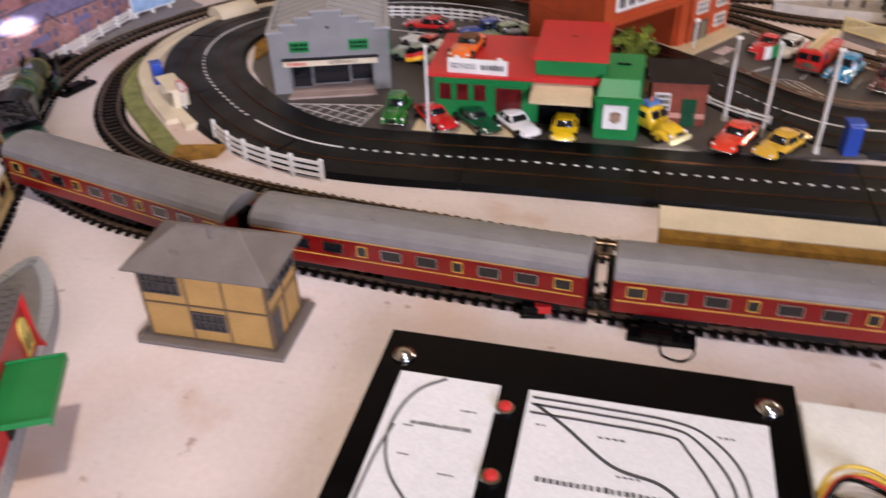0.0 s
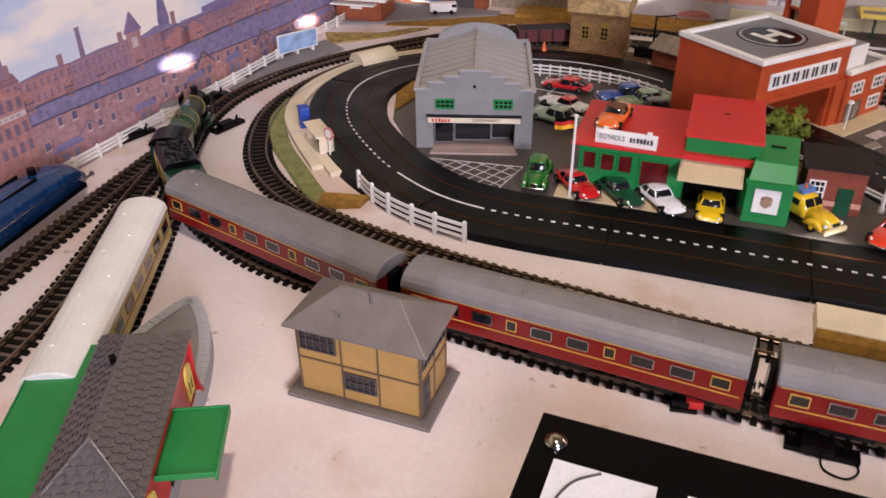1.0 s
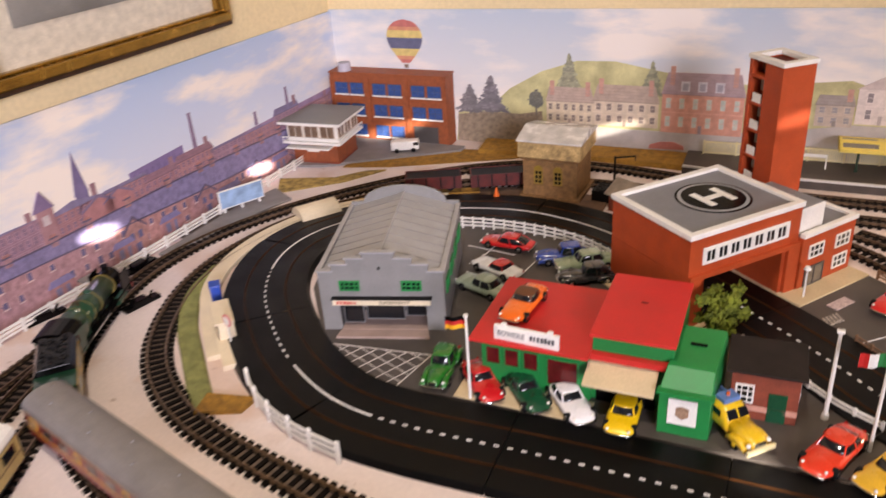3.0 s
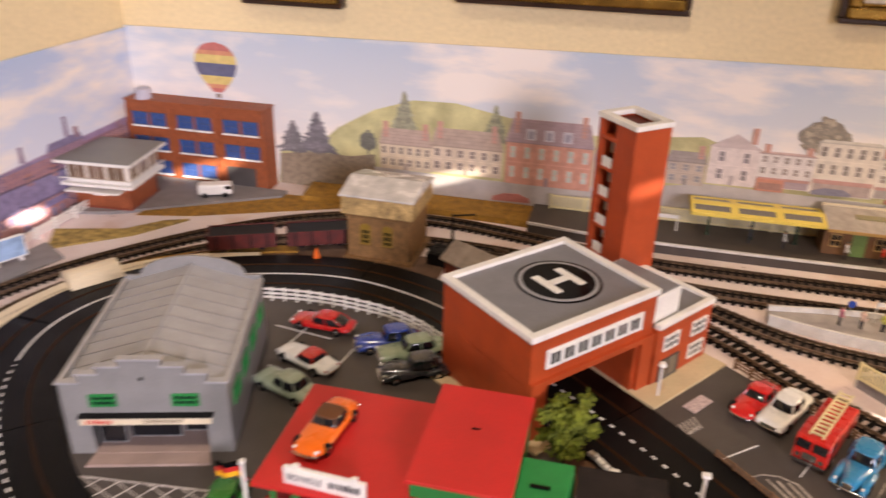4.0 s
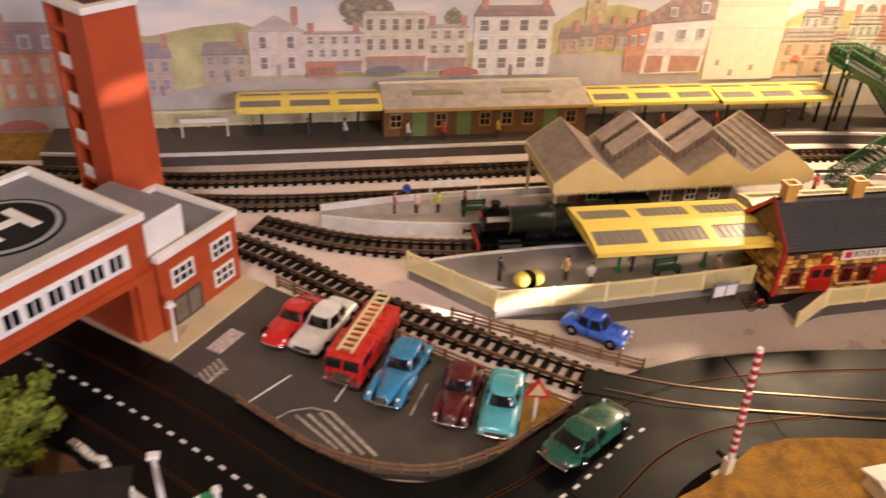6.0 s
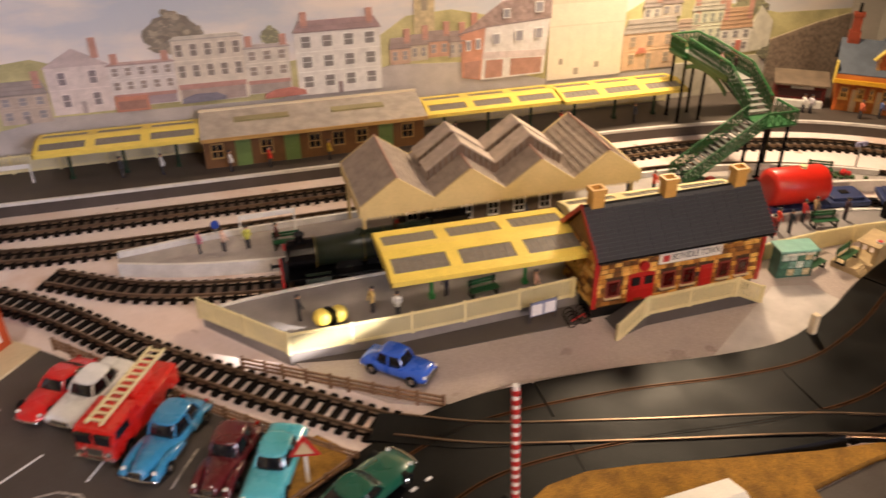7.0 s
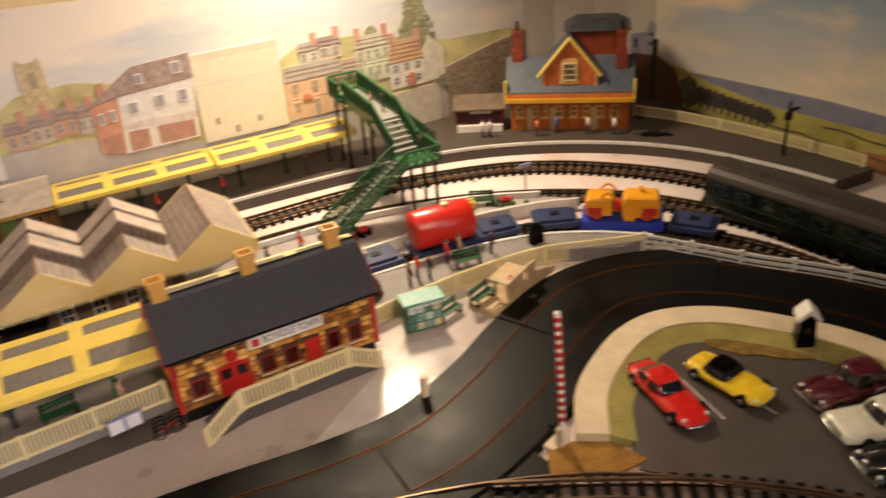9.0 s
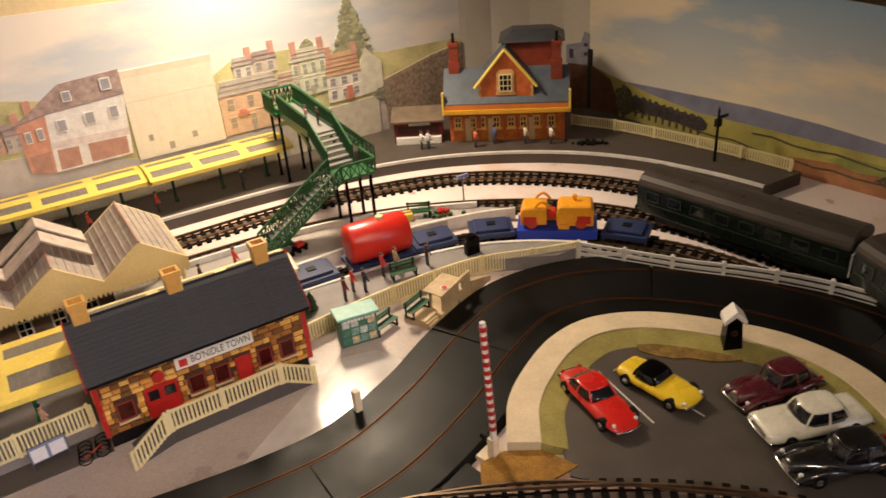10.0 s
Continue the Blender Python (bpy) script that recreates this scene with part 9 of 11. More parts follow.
# ---------------------------------------------------------------- green footbridge
def footbridge():
    th = thing("footbridge", "green plastic model footbridge with stairs over the tracks", "footbridge", (0.0, 0.0, 0.0))
    g1 = BRIDGEGREEN

    def lattice(parent, a, b, h, n, name="side_panel"):
        """A braced side: top and bottom rails with crossed bars."""
        a, b = Vector(a), Vector(b)
        up = Vector((0, 0, h))
        g = Geo().rod(a + up, b + up, 0.0011, sides=6).rod(a, b, 0.0011, sides=6)
        for i in range(n + 1):
            p = a.lerp(b, i / n)
            g.rod(p, p + up, 0.0006, sides=5)
            if i < n:
                q = a.lerp(b, (i + 1) / n)
                g.rod(p, q + up, 0.0005, sides=4).rod(q, p + up, 0.0005, sides=4)
        return part(name, g, g1, parent, "green lattice side")

    def sweep_side(pts, h):
        """An upright plate that follows a line."""
        g = Geo()
        g.loft([[p + Vector((d, 0, z)) for d, z in ((-0.0008, -h), (0.0008, -h), (0.0008, h), (-0.0008, h))] for p in pts])
        return g

    # deck from the back landing down to the front landing
    for x in (0.8425, 0.8655):
        lattice(th, (x, 1.025, 0.083), (x, 0.955, 0.080), 0.016, 16)
        arch = [Vector((x, 1.025 - 0.070 * i / 12, 0.0795 - 0.003 * i / 12 - 0.009 * (abs(i - 6) / 6) ** 2.2)) for i in range(13)]
        part("arch_rib", sweep_side(arch, 0.0022), g1, th, "curved green rib under the deck")
        part("girder", Geo().box(x - 0.0008, x + 0.0008, 0.955, 1.050, 0.078, 0.084), g1, th)
    part("deck", Geo().box(0.843, 0.865, 0.952, 1.047, 0.0795, 0.0810), GREYPL, th)
    part("landing", Geo().box(0.838, 0.869, 1.025, 1.053, 0.0780, 0.0805), g1, th)
    for x in (0.838, 0.868):
        lattice(th, (x, 1.025, 0.0805), (x, 1.053, 0.0805), 0.016, 7)
    lattice(th, (0.838, 1.053, 0.0805), (0.868, 1.053, 0.0805), 0.016, 7)
    # short flight down to the front landing
    for k in range(6):
        part("step", Geo().box(0.8435, 0.8645, 0.947 - k * 0.0058, 0.953 - k * 0.0058, 0.0780 - k * 0.0032, 0.0792 - k * 0.0032), mat("pale_tread", rgb(118, 120, 114), 0.5), th)
    for x in (0.8425, 0.8655):
        lattice(th, (x, 0.953, 0.0795), (x, 0.918, 0.0600), 0.016, 9)
    part("landing", Geo().box(0.840, 0.872, 0.890, 0.920, 0.0585, 0.0600), g1, th)
    lattice(th, (0.872, 0.890, 0.060), (0.872, 0.920, 0.060), 0.012, 4)
    lattice(th, (0.842, 0.890, 0.060), (0.872, 0.890, 0.060), 0.012, 4)
    # long flight down to the middle platform
    n = 16
    for k in range(n):
        f = k / n
        part("step", Geo().box(0.842 - f * 0.070 - 0.0048, 0.842 - f * 0.070, 0.893, 0.916, 0.0575 - f * 0.047, 0.0586 - f * 0.047), mat("grey_tread", rgb(84, 86, 82), 0.5), th)
    for y in (0.892, 0.917):
        lattice(th, (0.842, y, 0.0585), (0.772, y, 0.0110), 0.012, 18)
    # back flight down to the far platform
    for k in range(14):
        f = k / 14
        part("step", Geo().box(0.870 + f * 0.062, 0.8748 + f * 0.062, 1.0275, 1.0495, 0.0765 - f * 0.064, 0.0776 - f * 0.064), mat("grey_tread", rgb(84, 86, 82), 0.5), th)
    for y in (1.0265, 1.0505):
        lattice(th, (0.869, y, 0.0780), (0.934, y, 0.0120), 0.012, 16)
    for x, y, top in ((0.846, 0.894, 0.058), (0.868, 0.894, 0.058), (0.846, 0.917, 0.058), (0.868, 0.917, 0.058), (0.842, 1.027, 0.078), (0.866, 1.027, 0.078), (0.842, 1.049, 0.078), (0.866, 1.049, 0.078)):
        part("leg", Geo().box(x - 0.0011, x + 0.0011, y - 0.0011, y + 0.0011, 0.010, top), BLACK, th)
        part("leg_foot", Geo().box(x - 0.0025, x + 0.0025, y - 0.0025, y + 0.0025, 0.010, 0.012), BLACK, th)


footbridge()
figure(0.853, 0.985, 0.081, 0, (216, 160, 160), "small plain figurine on the footbridge", 0.017)
figure(0.859, 0.972, 0.081, 0, (60, 40, 40), "small plain figurine on the footbridge", 0.017)


# ---------------------------------------------------------------- corner station
def corner_station():
    th = thing("station_building", "orange brick model station with yellow canopy and tall gable", "station building", (1.0095, 1.0068, 0.012), -37.3)
    th.scale = (0.943, 0.943, 0.943)
    W, lift = 0.1285, 0.0122
    BRICKT = mat("tan_orange_brick", rgb(196, 100, 44), 0.55, var=0.22, scale=160, bump=0.4, bscale=1100, fine=0.16)
    yel = mat("ochre_canopy", rgb(214, 160, 40), 0.45, var=0.1)
    part("name_strip", Geo().box(0.050, 0.086, 0.0060, 0.0098, 0.0200, 0.0228), WHITE, th)
    part("canopy_fascia", Geo().box(-0.002, W + 0.002, -0.002, 0.010, 0.0275, 0.0335), mat("orange_fascia", rgb(206, 122, 52), 0.5, var=0.12), th, "orange brick band over the canopy", bevel=0.0005)
    part("fascia_strip", Geo().box(-0.003, W + 0.003, -0.0042, 0.010, 0.0228, 0.0275), yel, th, "ochre yellow canopy edge", bevel=0.0004)
    part("roof", gable_roof(Geo(), -0.003, W + 0.003, -0.002, 0.062, 0.0340, 0.0640, 0.0018), mat("blue_slate", rgb(78, 86, 98), 0.5, var=0.15, scale=90), th, "blue grey slate roof")
    part("end_trim", Geo().box(-0.004, -0.002, -0.003, 0.004, 0.022, 0.046).box(W + 0.002, W + 0.004, -0.003, 0.004, 0.022, 0.046), YELLOW, th)
    # tall gable
    x0, x1, xm, zb, ze, zp = 0.0355, 0.0935, 0.0645, 0.034, 0.054, 0.090
    gw = part("gable_wall", Geo().prism([(x0, zb), (x1, zb), (x1, ze), (xm, zp - 0.002), (x0, ze)], -0.022, -0.004, 0, pose(0, 0, 0, 90, 0, 0)), BRICKT, th, "orange brick gable")
    for s, xe in ((-1, x0), (1, x1)):
        a, b = Vector((xe + s * 0.004, 0.0015, ze - 0.004)), Vector((xm, 0.0015, zp))
        part("barge_board", Geo().rod(a, b, 0.0018, sides=6), YELLOW, gw)
        part("gable_roof_slope", Geo().add([(xe + s * 0.003, 0.002, ze - 0.001), (xm, 0.002, zp), (xm, 0.045, zp), (xe + s * 0.003, 0.045, ze - 0.001), (xe + s * 0.003, 0.002, ze - 0.003), (xm, 0.002, zp - 0.002), (xm, 0.045, zp - 0.002), (xe + s * 0.003, 0.045, ze - 0.003)], [(0, 1, 2, 3), (7, 6, 5, 4), (0, 4, 5, 1), (1, 5, 6, 2), (2, 6, 7, 3), (3, 7, 4, 0)]), mat("blue_slate", rgb(78, 86, 98), 0.5), gw)
    sur = part("window_surround", Geo().prism([(xm - 0.0105, 0.041), (xm + 0.0105, 0.041), (xm + 0.0105, 0.044), (xm + 0.0095, 0.044), (xm + 0.0095, 0.0655), (xm + 0.006, 0.0685), (xm - 0.006, 0.0685), (xm - 0.0095, 0.0655), (xm - 0.0095, 0.044), (xm - 0.0105, 0.044)], -0.0045, -0.0030, 0, pose(0, 0, 0, 90, 0, 0)), mat("cream_brick", rgb(206, 164, 104), 0.6, var=0.2, scale=200), gw, "cream brick window surround")
    window(th, face(0, 0.0030, 0), xm - 0.0070, 0.0450, 0.0140, 0.0190, (2, 2), mat("cream_frame", rgb(226, 206, 150), 0.5), GLASSD, 0.0012)
    for s, xe in ((-1, x0), (1, x1)):
        for i in range(5):
            wide = 0.0030 if i % 2 else 0.0020
            part("quoin", Geo().box(min(xe, xe - s * wide), max(xe, xe - s * wide), 0.0030, 0.0045, zb + 0.001 + i * 0.0042, zb + 0.0048 + i * 0.0042), mat("cream_brick", rgb(206, 164, 104), 0.6, var=0.2, scale=200), gw)
    # tall hipped block behind
    part("rear_block", Geo().box(0.061, 0.123, 0.030, 0.070, 0.05, 0.090), mat("dark_red_brick", rgb(138, 58, 34), 0.6, var=0.25, scale=90), th)
    part("rear_roof", Geo().loft([[Vector((x, y, zz)) for x, y in ((0.057 + a, 0.026 + a), (0.127 - a, 0.026 + a), (0.127 - a, 0.074 - a), (0.057 + a, 0.074 - a))] for zz, a in ((0.090, 0.0), (0.100, 0.014))]), SLATE, th)
    for x, y in ((0.0085, 0.030), (0.118, 0.022)):
        c = part("chimney", Geo().box(x - 0.006, x + 0.006, y - 0.005, y + 0.005, 0.045, 0.072).box(x - 0.0045, x + 0.0045, y - 0.0038, y + 0.0038, 0.072, 0.088).box(x - 0.0055, x + 0.0055, y - 0.0048, y + 0.0048, 0.088, 0.092), mat("dark_red_brick", rgb(112, 48, 32), 0.6), th)
        part("chimney_pot", Geo().rod((x, y, 0.092), (x, y, 0.102), 0.0018, 0.0014), SOOTSHADE, c)
    for ob in th.children:
        ob.location.z += lift
    part("shell", Geo().box(0.002, W - 0.002, 0.010, 0.050, 0, 0.030 + lift), mat("golden_brick", rgb(204, 118, 46), 0.5, var=0.25, scale=170, bump=0.4, bscale=1100, fine=0.18), th, "golden brick platform wall")
    F = face(0.002, 0.010, 0)
    cream = mat("gold_frame", rgb(222, 176, 96), 0.5)
    for u in (0.009, 0.025, 0.035, 0.051, 0.067, 0.080, 0.094, 0.110):
        w = window(th, F, u - 0.0042, 0.0145, 0.0084, 0.0135, (1, 1), cream, GLASSD, 0.0017)
        part("sill", Geo().box(u - 0.0052, u + 0.0052, -0.0022, 0.0, 0.0130, 0.0146, 0, F), cream, w)
    for u in (0.0170, 0.0420, 0.0860):
        door(th, F, u, 0, 0.0062, 0.0255, BEIGE)
    for u in (0.0, 0.0300, 0.0590, 0.0725, 0.1015, 0.1205):
        part("pilaster", Geo().box(u, u + 0.0040, -0.0014, 0.0, 0, 0.030, 0, F), BRICKT, th)
    s = thing("shed", "red wooden kiosk shed with white counter beside the station", "shed", (0.9650, 1.0415, 0.012), -32.0)
    wood = mat("shed_red", rgb(110, 30, 24), 0.6, var=0.2, scale=80)
    part("shell", Geo().box(0.0, 0.051, 0.006, 0.026, 0, 0.0245), wood, s)
    part("roof", Geo().add([(-0.002, -0.001, 0.0235), (0.053, -0.001, 0.0235), (0.053, 0.028, 0.0305), (-0.002, 0.028, 0.0305), (-0.002, -0.001, 0.0255), (0.053, -0.001, 0.0255), (0.053, 0.028, 0.0325), (-0.002, 0.028, 0.0325)], [(3, 2, 1, 0), (4, 5, 6, 7), (0, 1, 5, 4), (1, 2, 6, 5), (2, 3, 7, 6), (3, 0, 4, 7)]), mat("brown_roof", rgb(108, 92, 76), 0.7, var=0.2, scale=100, bump=0.4), s, "grey brown felt roof")
    part("hatch", Geo().box(0.004, 0.047, 0.0052, 0.006, 0.0100, 0.0180), mat("dark_hatch_red", rgb(58, 14, 12), 0.6), s, "dark red serving hatch")
    part("sign", Geo().box(0.016, 0.038, 0.0040, 0.0050, 0.0190, 0.0215), WHITE, s)
    part("counter", Geo().box(0.002, 0.049, 0.0, 0.006, 0.0, 0.0075), WHITE, s, "white counter front", bevel=0.0004)


corner_station()
rail_fence([(1.140, 0.968), (1.165, 0.92), (1.185, 0.86), (1.200, 0.80), (1.210, 0.745)], 0.012, 0.040, (0.12, 0.90), PALEYEL, "pale fence along the countryside backdrop", pickets=0.0026, lift=0.012, group="pale picket fences", post_w=0.002)
th = thing("coal_heaps", "dark heaps of coal on the platform end", "coal heap", (1.118, 0.916, 0.012), -42)
g = Geo()
rnd = random.Random(21)
for i in range(40):
    g.ball((rnd.gauss(0, 0.009), rnd.gauss(0, 0.003), 0.0012), rnd.uniform(0.0012, 0.0026), 5, 3)
part("coal", g, SOOTSHADE, th)["kind"] = "stuff"
th = thing("semaphore_signal", "black lattice semaphore signal post beside the backdrop", "signal", (1.178, 0.806, 0.0))
part("post", Geo().rod((0, 0, 0), (0, 0, 0.060), 0.0016, 0.0011, 6), SOOTSHADE, th)
part("lamp_box", Geo().box(-0.003, 0.003, -0.002, 0.002, 0.046, 0.053), SOOTSHADE, th)
part("arm", Geo().box(-0.001, 0.010, -0.0022, -0.0012, 0.054, 0.0565), SOOTSHADE, th)
part("finial", Geo().rod((0, 0, 0.060), (0, 0, 0.065), 0.0013, 0.0002, 6), SOOTSHADE, th)


# ---------------------------------------------------------------- wagons in the bay
def flat_wagon(s, label, L=0.036, m=None, group="blue wagons"):
    p, a = chord(BAY_LINE, 0.788, 0.846, s, L * 0.3)
    th = thing("flat_wagon", label, "railway wagon", p, a, group)
    h = L / 2
    part("floor_frame", Geo().box(-h, h, -0.014, 0.014, 0.011, 0.0155).box(-h + 0.004, h - 0.004, -0.011, 0.011, 0.0155, 0.0180), m or NAVY, th, "navy blue plastic deck", bevel=0.0006)
    part("hatch", Geo().box(-0.0035, 0.0035, -0.003, 0.003, 0.018, 0.0187), SOOTSHADE, th)
    for x in (-h, h):
        k = 1 if x > 0 else -1
        part("coupling", Geo().box(min(x, x + 0.007 * k), max(x, x + 0.007 * k), -0.002, 0.002, 0.0085, 0.0105), SOOTSHADE, th)
        for y in (-0.0095, 0.0075):
            part("wheel", Geo().rod((x * 0.6, y, 0.0105), (x * 0.6, y + 0.002, 0.0105), 0.0055, sides=12), SOOTSHADE, th)
    return th


flat_wagon(0.0, "navy blue flat wagon behind the red tank")
flat_wagon(0.103, "navy blue flat wagon with a dark hatch")
flat_wagon(0.151, "navy blue flat wagon coupled in the bay")
flat_wagon(0.262, "navy blue flat wagon at the end of the bay train")
p, a = chord(BAY_LINE, 0.788, 0.846, 0.056, 0.012)
th = thing("tank_wagon", "bright red cylindrical tank wagon in the bay", "tank wagon", p, a)
g = Geo()
g.loft([[Vector((x, r * math.cos(2 * math.pi * i / 22), 0.028 + r * math.sin(2 * math.pi * i / 22))) for i in range(22)] for x, r in ((-0.0255, 0.010), (-0.0245, 0.0145), (-0.022, 0.0158), (0.022, 0.0158), (0.0245, 0.0145), (0.0255, 0.010))])
part("barrel", g, mat("tank_red", rgb(206, 40, 26), 0.35, var=0.06, scale=60, coat=0.2), th, "bright red tank barrel", smooth=True)
part("cradle", Geo().box(-0.027, 0.027, -0.0135, 0.0135, 0.0095, 0.0135), NAVY, th)
part("filler_cap", Geo().rod((0.004, 0, 0.043), (0.004, 0, 0.0455), 0.003, sides=12), PALEYEL, th)
for x in (-0.016, 0.016):
    for y in (-0.0095, 0.0075):
        part("wheel", Geo().rod((x, y, 0.0105), (x, y + 0.002, 0.0105), 0.0055, sides=12), SOOTSHADE, th)
p, a = chord(BAY_LINE, 0.788, 0.846, 0.207, 0.02)
th = thing("well_wagon", "bright blue well wagon in the bay train", "railway wagon", p, a)
part("floor_frame", Geo().box(-0.032, 0.032, -0.0145, 0.0145, 0.0085, 0.0165), mat("bright_blue", rgb(36, 62, 176), 0.4, var=0.08), th, bevel=0.0008)
for x in (-0.024, 0.024):
    for y in (-0.0095, 0.0075):
        part("wheel", Geo().rod((x, y, 0.0100), (x, y + 0.002, 0.0100), 0.0050, sides=12), SOOTSHADE, th)
ld = thing("excavator_load", "orange yellow plastic vehicles loaded on the blue wagon", "toy vehicle load", (p[0], p[1], 0.0165), a)
amber = mat("amber_plastic", rgb(236, 162, 34), 0.35, var=0.08)
rear = part("rear_body", Geo().loft([[Vector((x, y, z)) for x, y in ((-0.029 + d, -0.011 + e), (-0.008, -0.011 + e), (-0.008, 0.011 - e), (-0.029 + d, 0.011 - e))] for z, d, e in ((0.003, 0.0, 0.0), (0.012, 0.0, 0.0), (0.0165, 0.0015, 0.0005), (0.0180, 0.004, 0.002))]), amber, ld, bevel=0.0014)
part("grille", Geo().box(-0.0265, -0.0160, -0.0122, -0.0105, 0.0045, 0.0105).box(-0.0295, -0.0285, -0.007, 0.007, 0.005, 0.011), REDPL, rear, "red engine grille")
front = part("front_body", Geo().loft([[Vector((x, y, z)) for x, y in ((0.000 + d, -0.011 + e), (0.029 - d, -0.011 + e), (0.029 - d, 0.011 - e), (0.000 + d, 0.011 - e))] for z, d, e in ((0.002, 0.0, 0.0), (0.013, 0.0, 0.0), (0.0180, 0.001, 0.0008), (0.0195, 0.003, 0.002))]), amber, ld, bevel=0.0014)
part("grille", Geo().box(0.0160, 0.0265, -0.0122, -0.0105, 0.0050, 0.0110), REDPL, front, "red engine grille")
part("funnel", Geo().rod((0.014, 0.002, 0.019), (0.014, 0.002, 0.0240), 0.0015, 0.0019, 10), amber, front)
part("step", Geo().box(0.001, 0.010, -0.0125, -0.0100, 0.0, 0.0045), amber, front, bevel=0.0005)
arm = Geo()
for y in (-0.0085, 0.0085):
    pts = [Vector((-0.018 + 0.013 * k / 6, y, 0.0165 + 0.0062 * math.sin(math.pi * k / 6))) for k in range(7)]
    for q, r in zip(pts, pts[1:]):
        arm.rod(q, r, 0.0011, sides=6)
part("hoop", arm, amber, ld)
part("coupling_arm", Geo().rod((-0.010, 0, 0.006), (0.003, 0, 0.006), 0.0035, sides=8), amber, ld)
part("seat", Geo().box(-0.0075, -0.0015, -0.005, 0.005, 0.0060, 0.0125), REDPL, ld, "red driver's seat", bevel=0.0008)
for x in (-0.020, 0.019):
    for y in (-0.0112, 0.0072):
        part("wheel", Geo().rod((x, y, 0.0045), (x, y + 0.004, 0.0045), 0.0046, sides=14), mat("amber_red", rgb(196, 70, 30), 0.45), ld)
# crates and flowers on the middle platform end
th = thing("crate", "yellow crate on the middle platform", "crate", (0.888, 0.888, 0.010), -15)
part("box", Geo().box(-0.011, 0.011, -0.005, 0.005, 0, 0.0065), mat("pale_mustard", rgb(206, 176, 70), 0.5), th, bevel=0.0006)
part("lid_strap", Geo().box(-0.0115, 0.0115, -0.001, 0.001, 0.003, 0.0069), WOODRAIL, th)
th = thing("flower_bed", "dark green flower bed with red blooms on the platform", "flower bed", (0.922, 0.875, 0.010), -30)
g = Geo()
rnd = random.Random(31)
for i in range(30):
    g.ball((rnd.gauss(0, 0.006), rnd.gauss(0, 0.003), 0.0015), rnd.uniform(0.0012, 0.0026), 5, 3)
part("leaves", g, mat("dark_leaf", rgb(50, 76, 40), 0.9, var=0.4, scale=200), th)["kind"] = "stuff"
part("bloom", Geo().ball((0, 0, 0.004), 0.0034, 8, 5).ball((0.005, 0.001, 0.0032), 0.0024, 8, 5), REDPL, th)
th = thing("water_crane", "black water crane on the front platform", "water crane", (0.905, 0.800, 0.011), 0)
part("column", Geo().box(-0.006, 0.006, -0.003, 0.003, 0, 0.014), BLACK, th, bevel=0.001)
part("cap", Geo().ball((0, 0, 0.014), 0.005, 8, 5, 0, 0.6), BLACK, th)
for x, y in ((0.798, 0.892), (0.785, 0.888)):
    th = thing("handcart", "black hand cart on the middle platform", "hand cart", (x, y, 0.010), 20, "hand carts")
    part("tray", Geo().box(-0.006, 0.006, -0.003, 0.003, 0.003, 0.005), BLACK, th)
    for s in (-0.0035, 0.0035):
        part("wheel", Geo().rod((s, -0.0035, 0.0018), (s, 0.0035, 0.0018), 0.0018, sides=8), BLACK, th)
    part("parcel", Geo().box(-0.004, 0.003, -0.0025, 0.0025, 0.005, 0.008), REDPL if x > 0.79 else GREYDK, th)
for x, y in ((0.770, 0.802), (0.762, 0.796)):
    th = thing("fir_bush", "small dark fir bush on the platform", "bush", (x, y, 0.011), 0, "fir bushes")
    part("foliage", Geo().rod((0, 0, 0.001), (0, 0, 0.006), 0.005, 0.003, 9).rod((0, 0, 0.006), (0, 0, 0.011), 0.0042, 0.002, 9).rod((0, 0, 0.010), (0, 0, 0.015), 0.003, 0.0003, 9), mat("fir_green", rgb(30, 52, 34), 0.9, var=0.4, scale=300), th)

# ---------------------------------------------------------------- shelter with steps at the road corner
th = thing("bus_shelter", "cream plastic shelter with slanting roof on a stepped base", "bus shelter", (0.8320, 0.7390, 0.0022), 24)
th.scale = (0.76, 0.76, 0.88)
SHELTERCARD = mat("aged_shelter_plastic", rgb(186, 162, 122), 0.55, var=0.15, scale=90, bump=0.15)
part("base", Geo().prism([(0.016, 0.0), (0.044, 0.0), (0.044, 0.032), (0.0, 0.032), (0.0, 0.007), (0.016, 0.007)], 0.0, 0.0062), SHELTERCARD, th, bevel=0.0004)
for k in range(3):
    part("step", Geo().box(0.0, 0.0157, k * 0.0023, 0.0069, k * 0.0016, (k + 1) * 0.0016), SHELTERCARD, th)
wall = part("side_wall", Geo().box(0.024, 0.046, 0.0005, 0.0030, 0.0062, 0.0250).box(0.053, 0.066, 0.0005, 0.0030, 0.0, 0.0250).box(0.046, 0.053, 0.0005, 0.0030, 0.0, 0.0140).box(0.046, 0.053, 0.0005, 0.0030, 0.0215, 0.0250), SHELTERCARD, th, "cream wall with a small opening")
part("ledge", Geo().loft([[Vector((x, y, z)) for y, z in ((0.0, 0.0), (0.0030, 0.0), (0.0030, h), (0.0, h))] for x, h in ((0.066, 0.0150), (0.100, 0.0050))]), SHELTERCARD, wall)
part("front_post", Geo().box(0.0215, 0.0240, -0.0008, 0.0040, 0.0062, 0.0250), SHELTERCARD, th, bevel=0.0003)
part("back_post", Geo().box(0.0215, 0.0235, 0.0155, 0.0175, 0.0062, 0.0250).box(0.0420, 0.0440, 0.0155, 0.0175, 0.0062, 0.0258), SHELTERCARD, th)
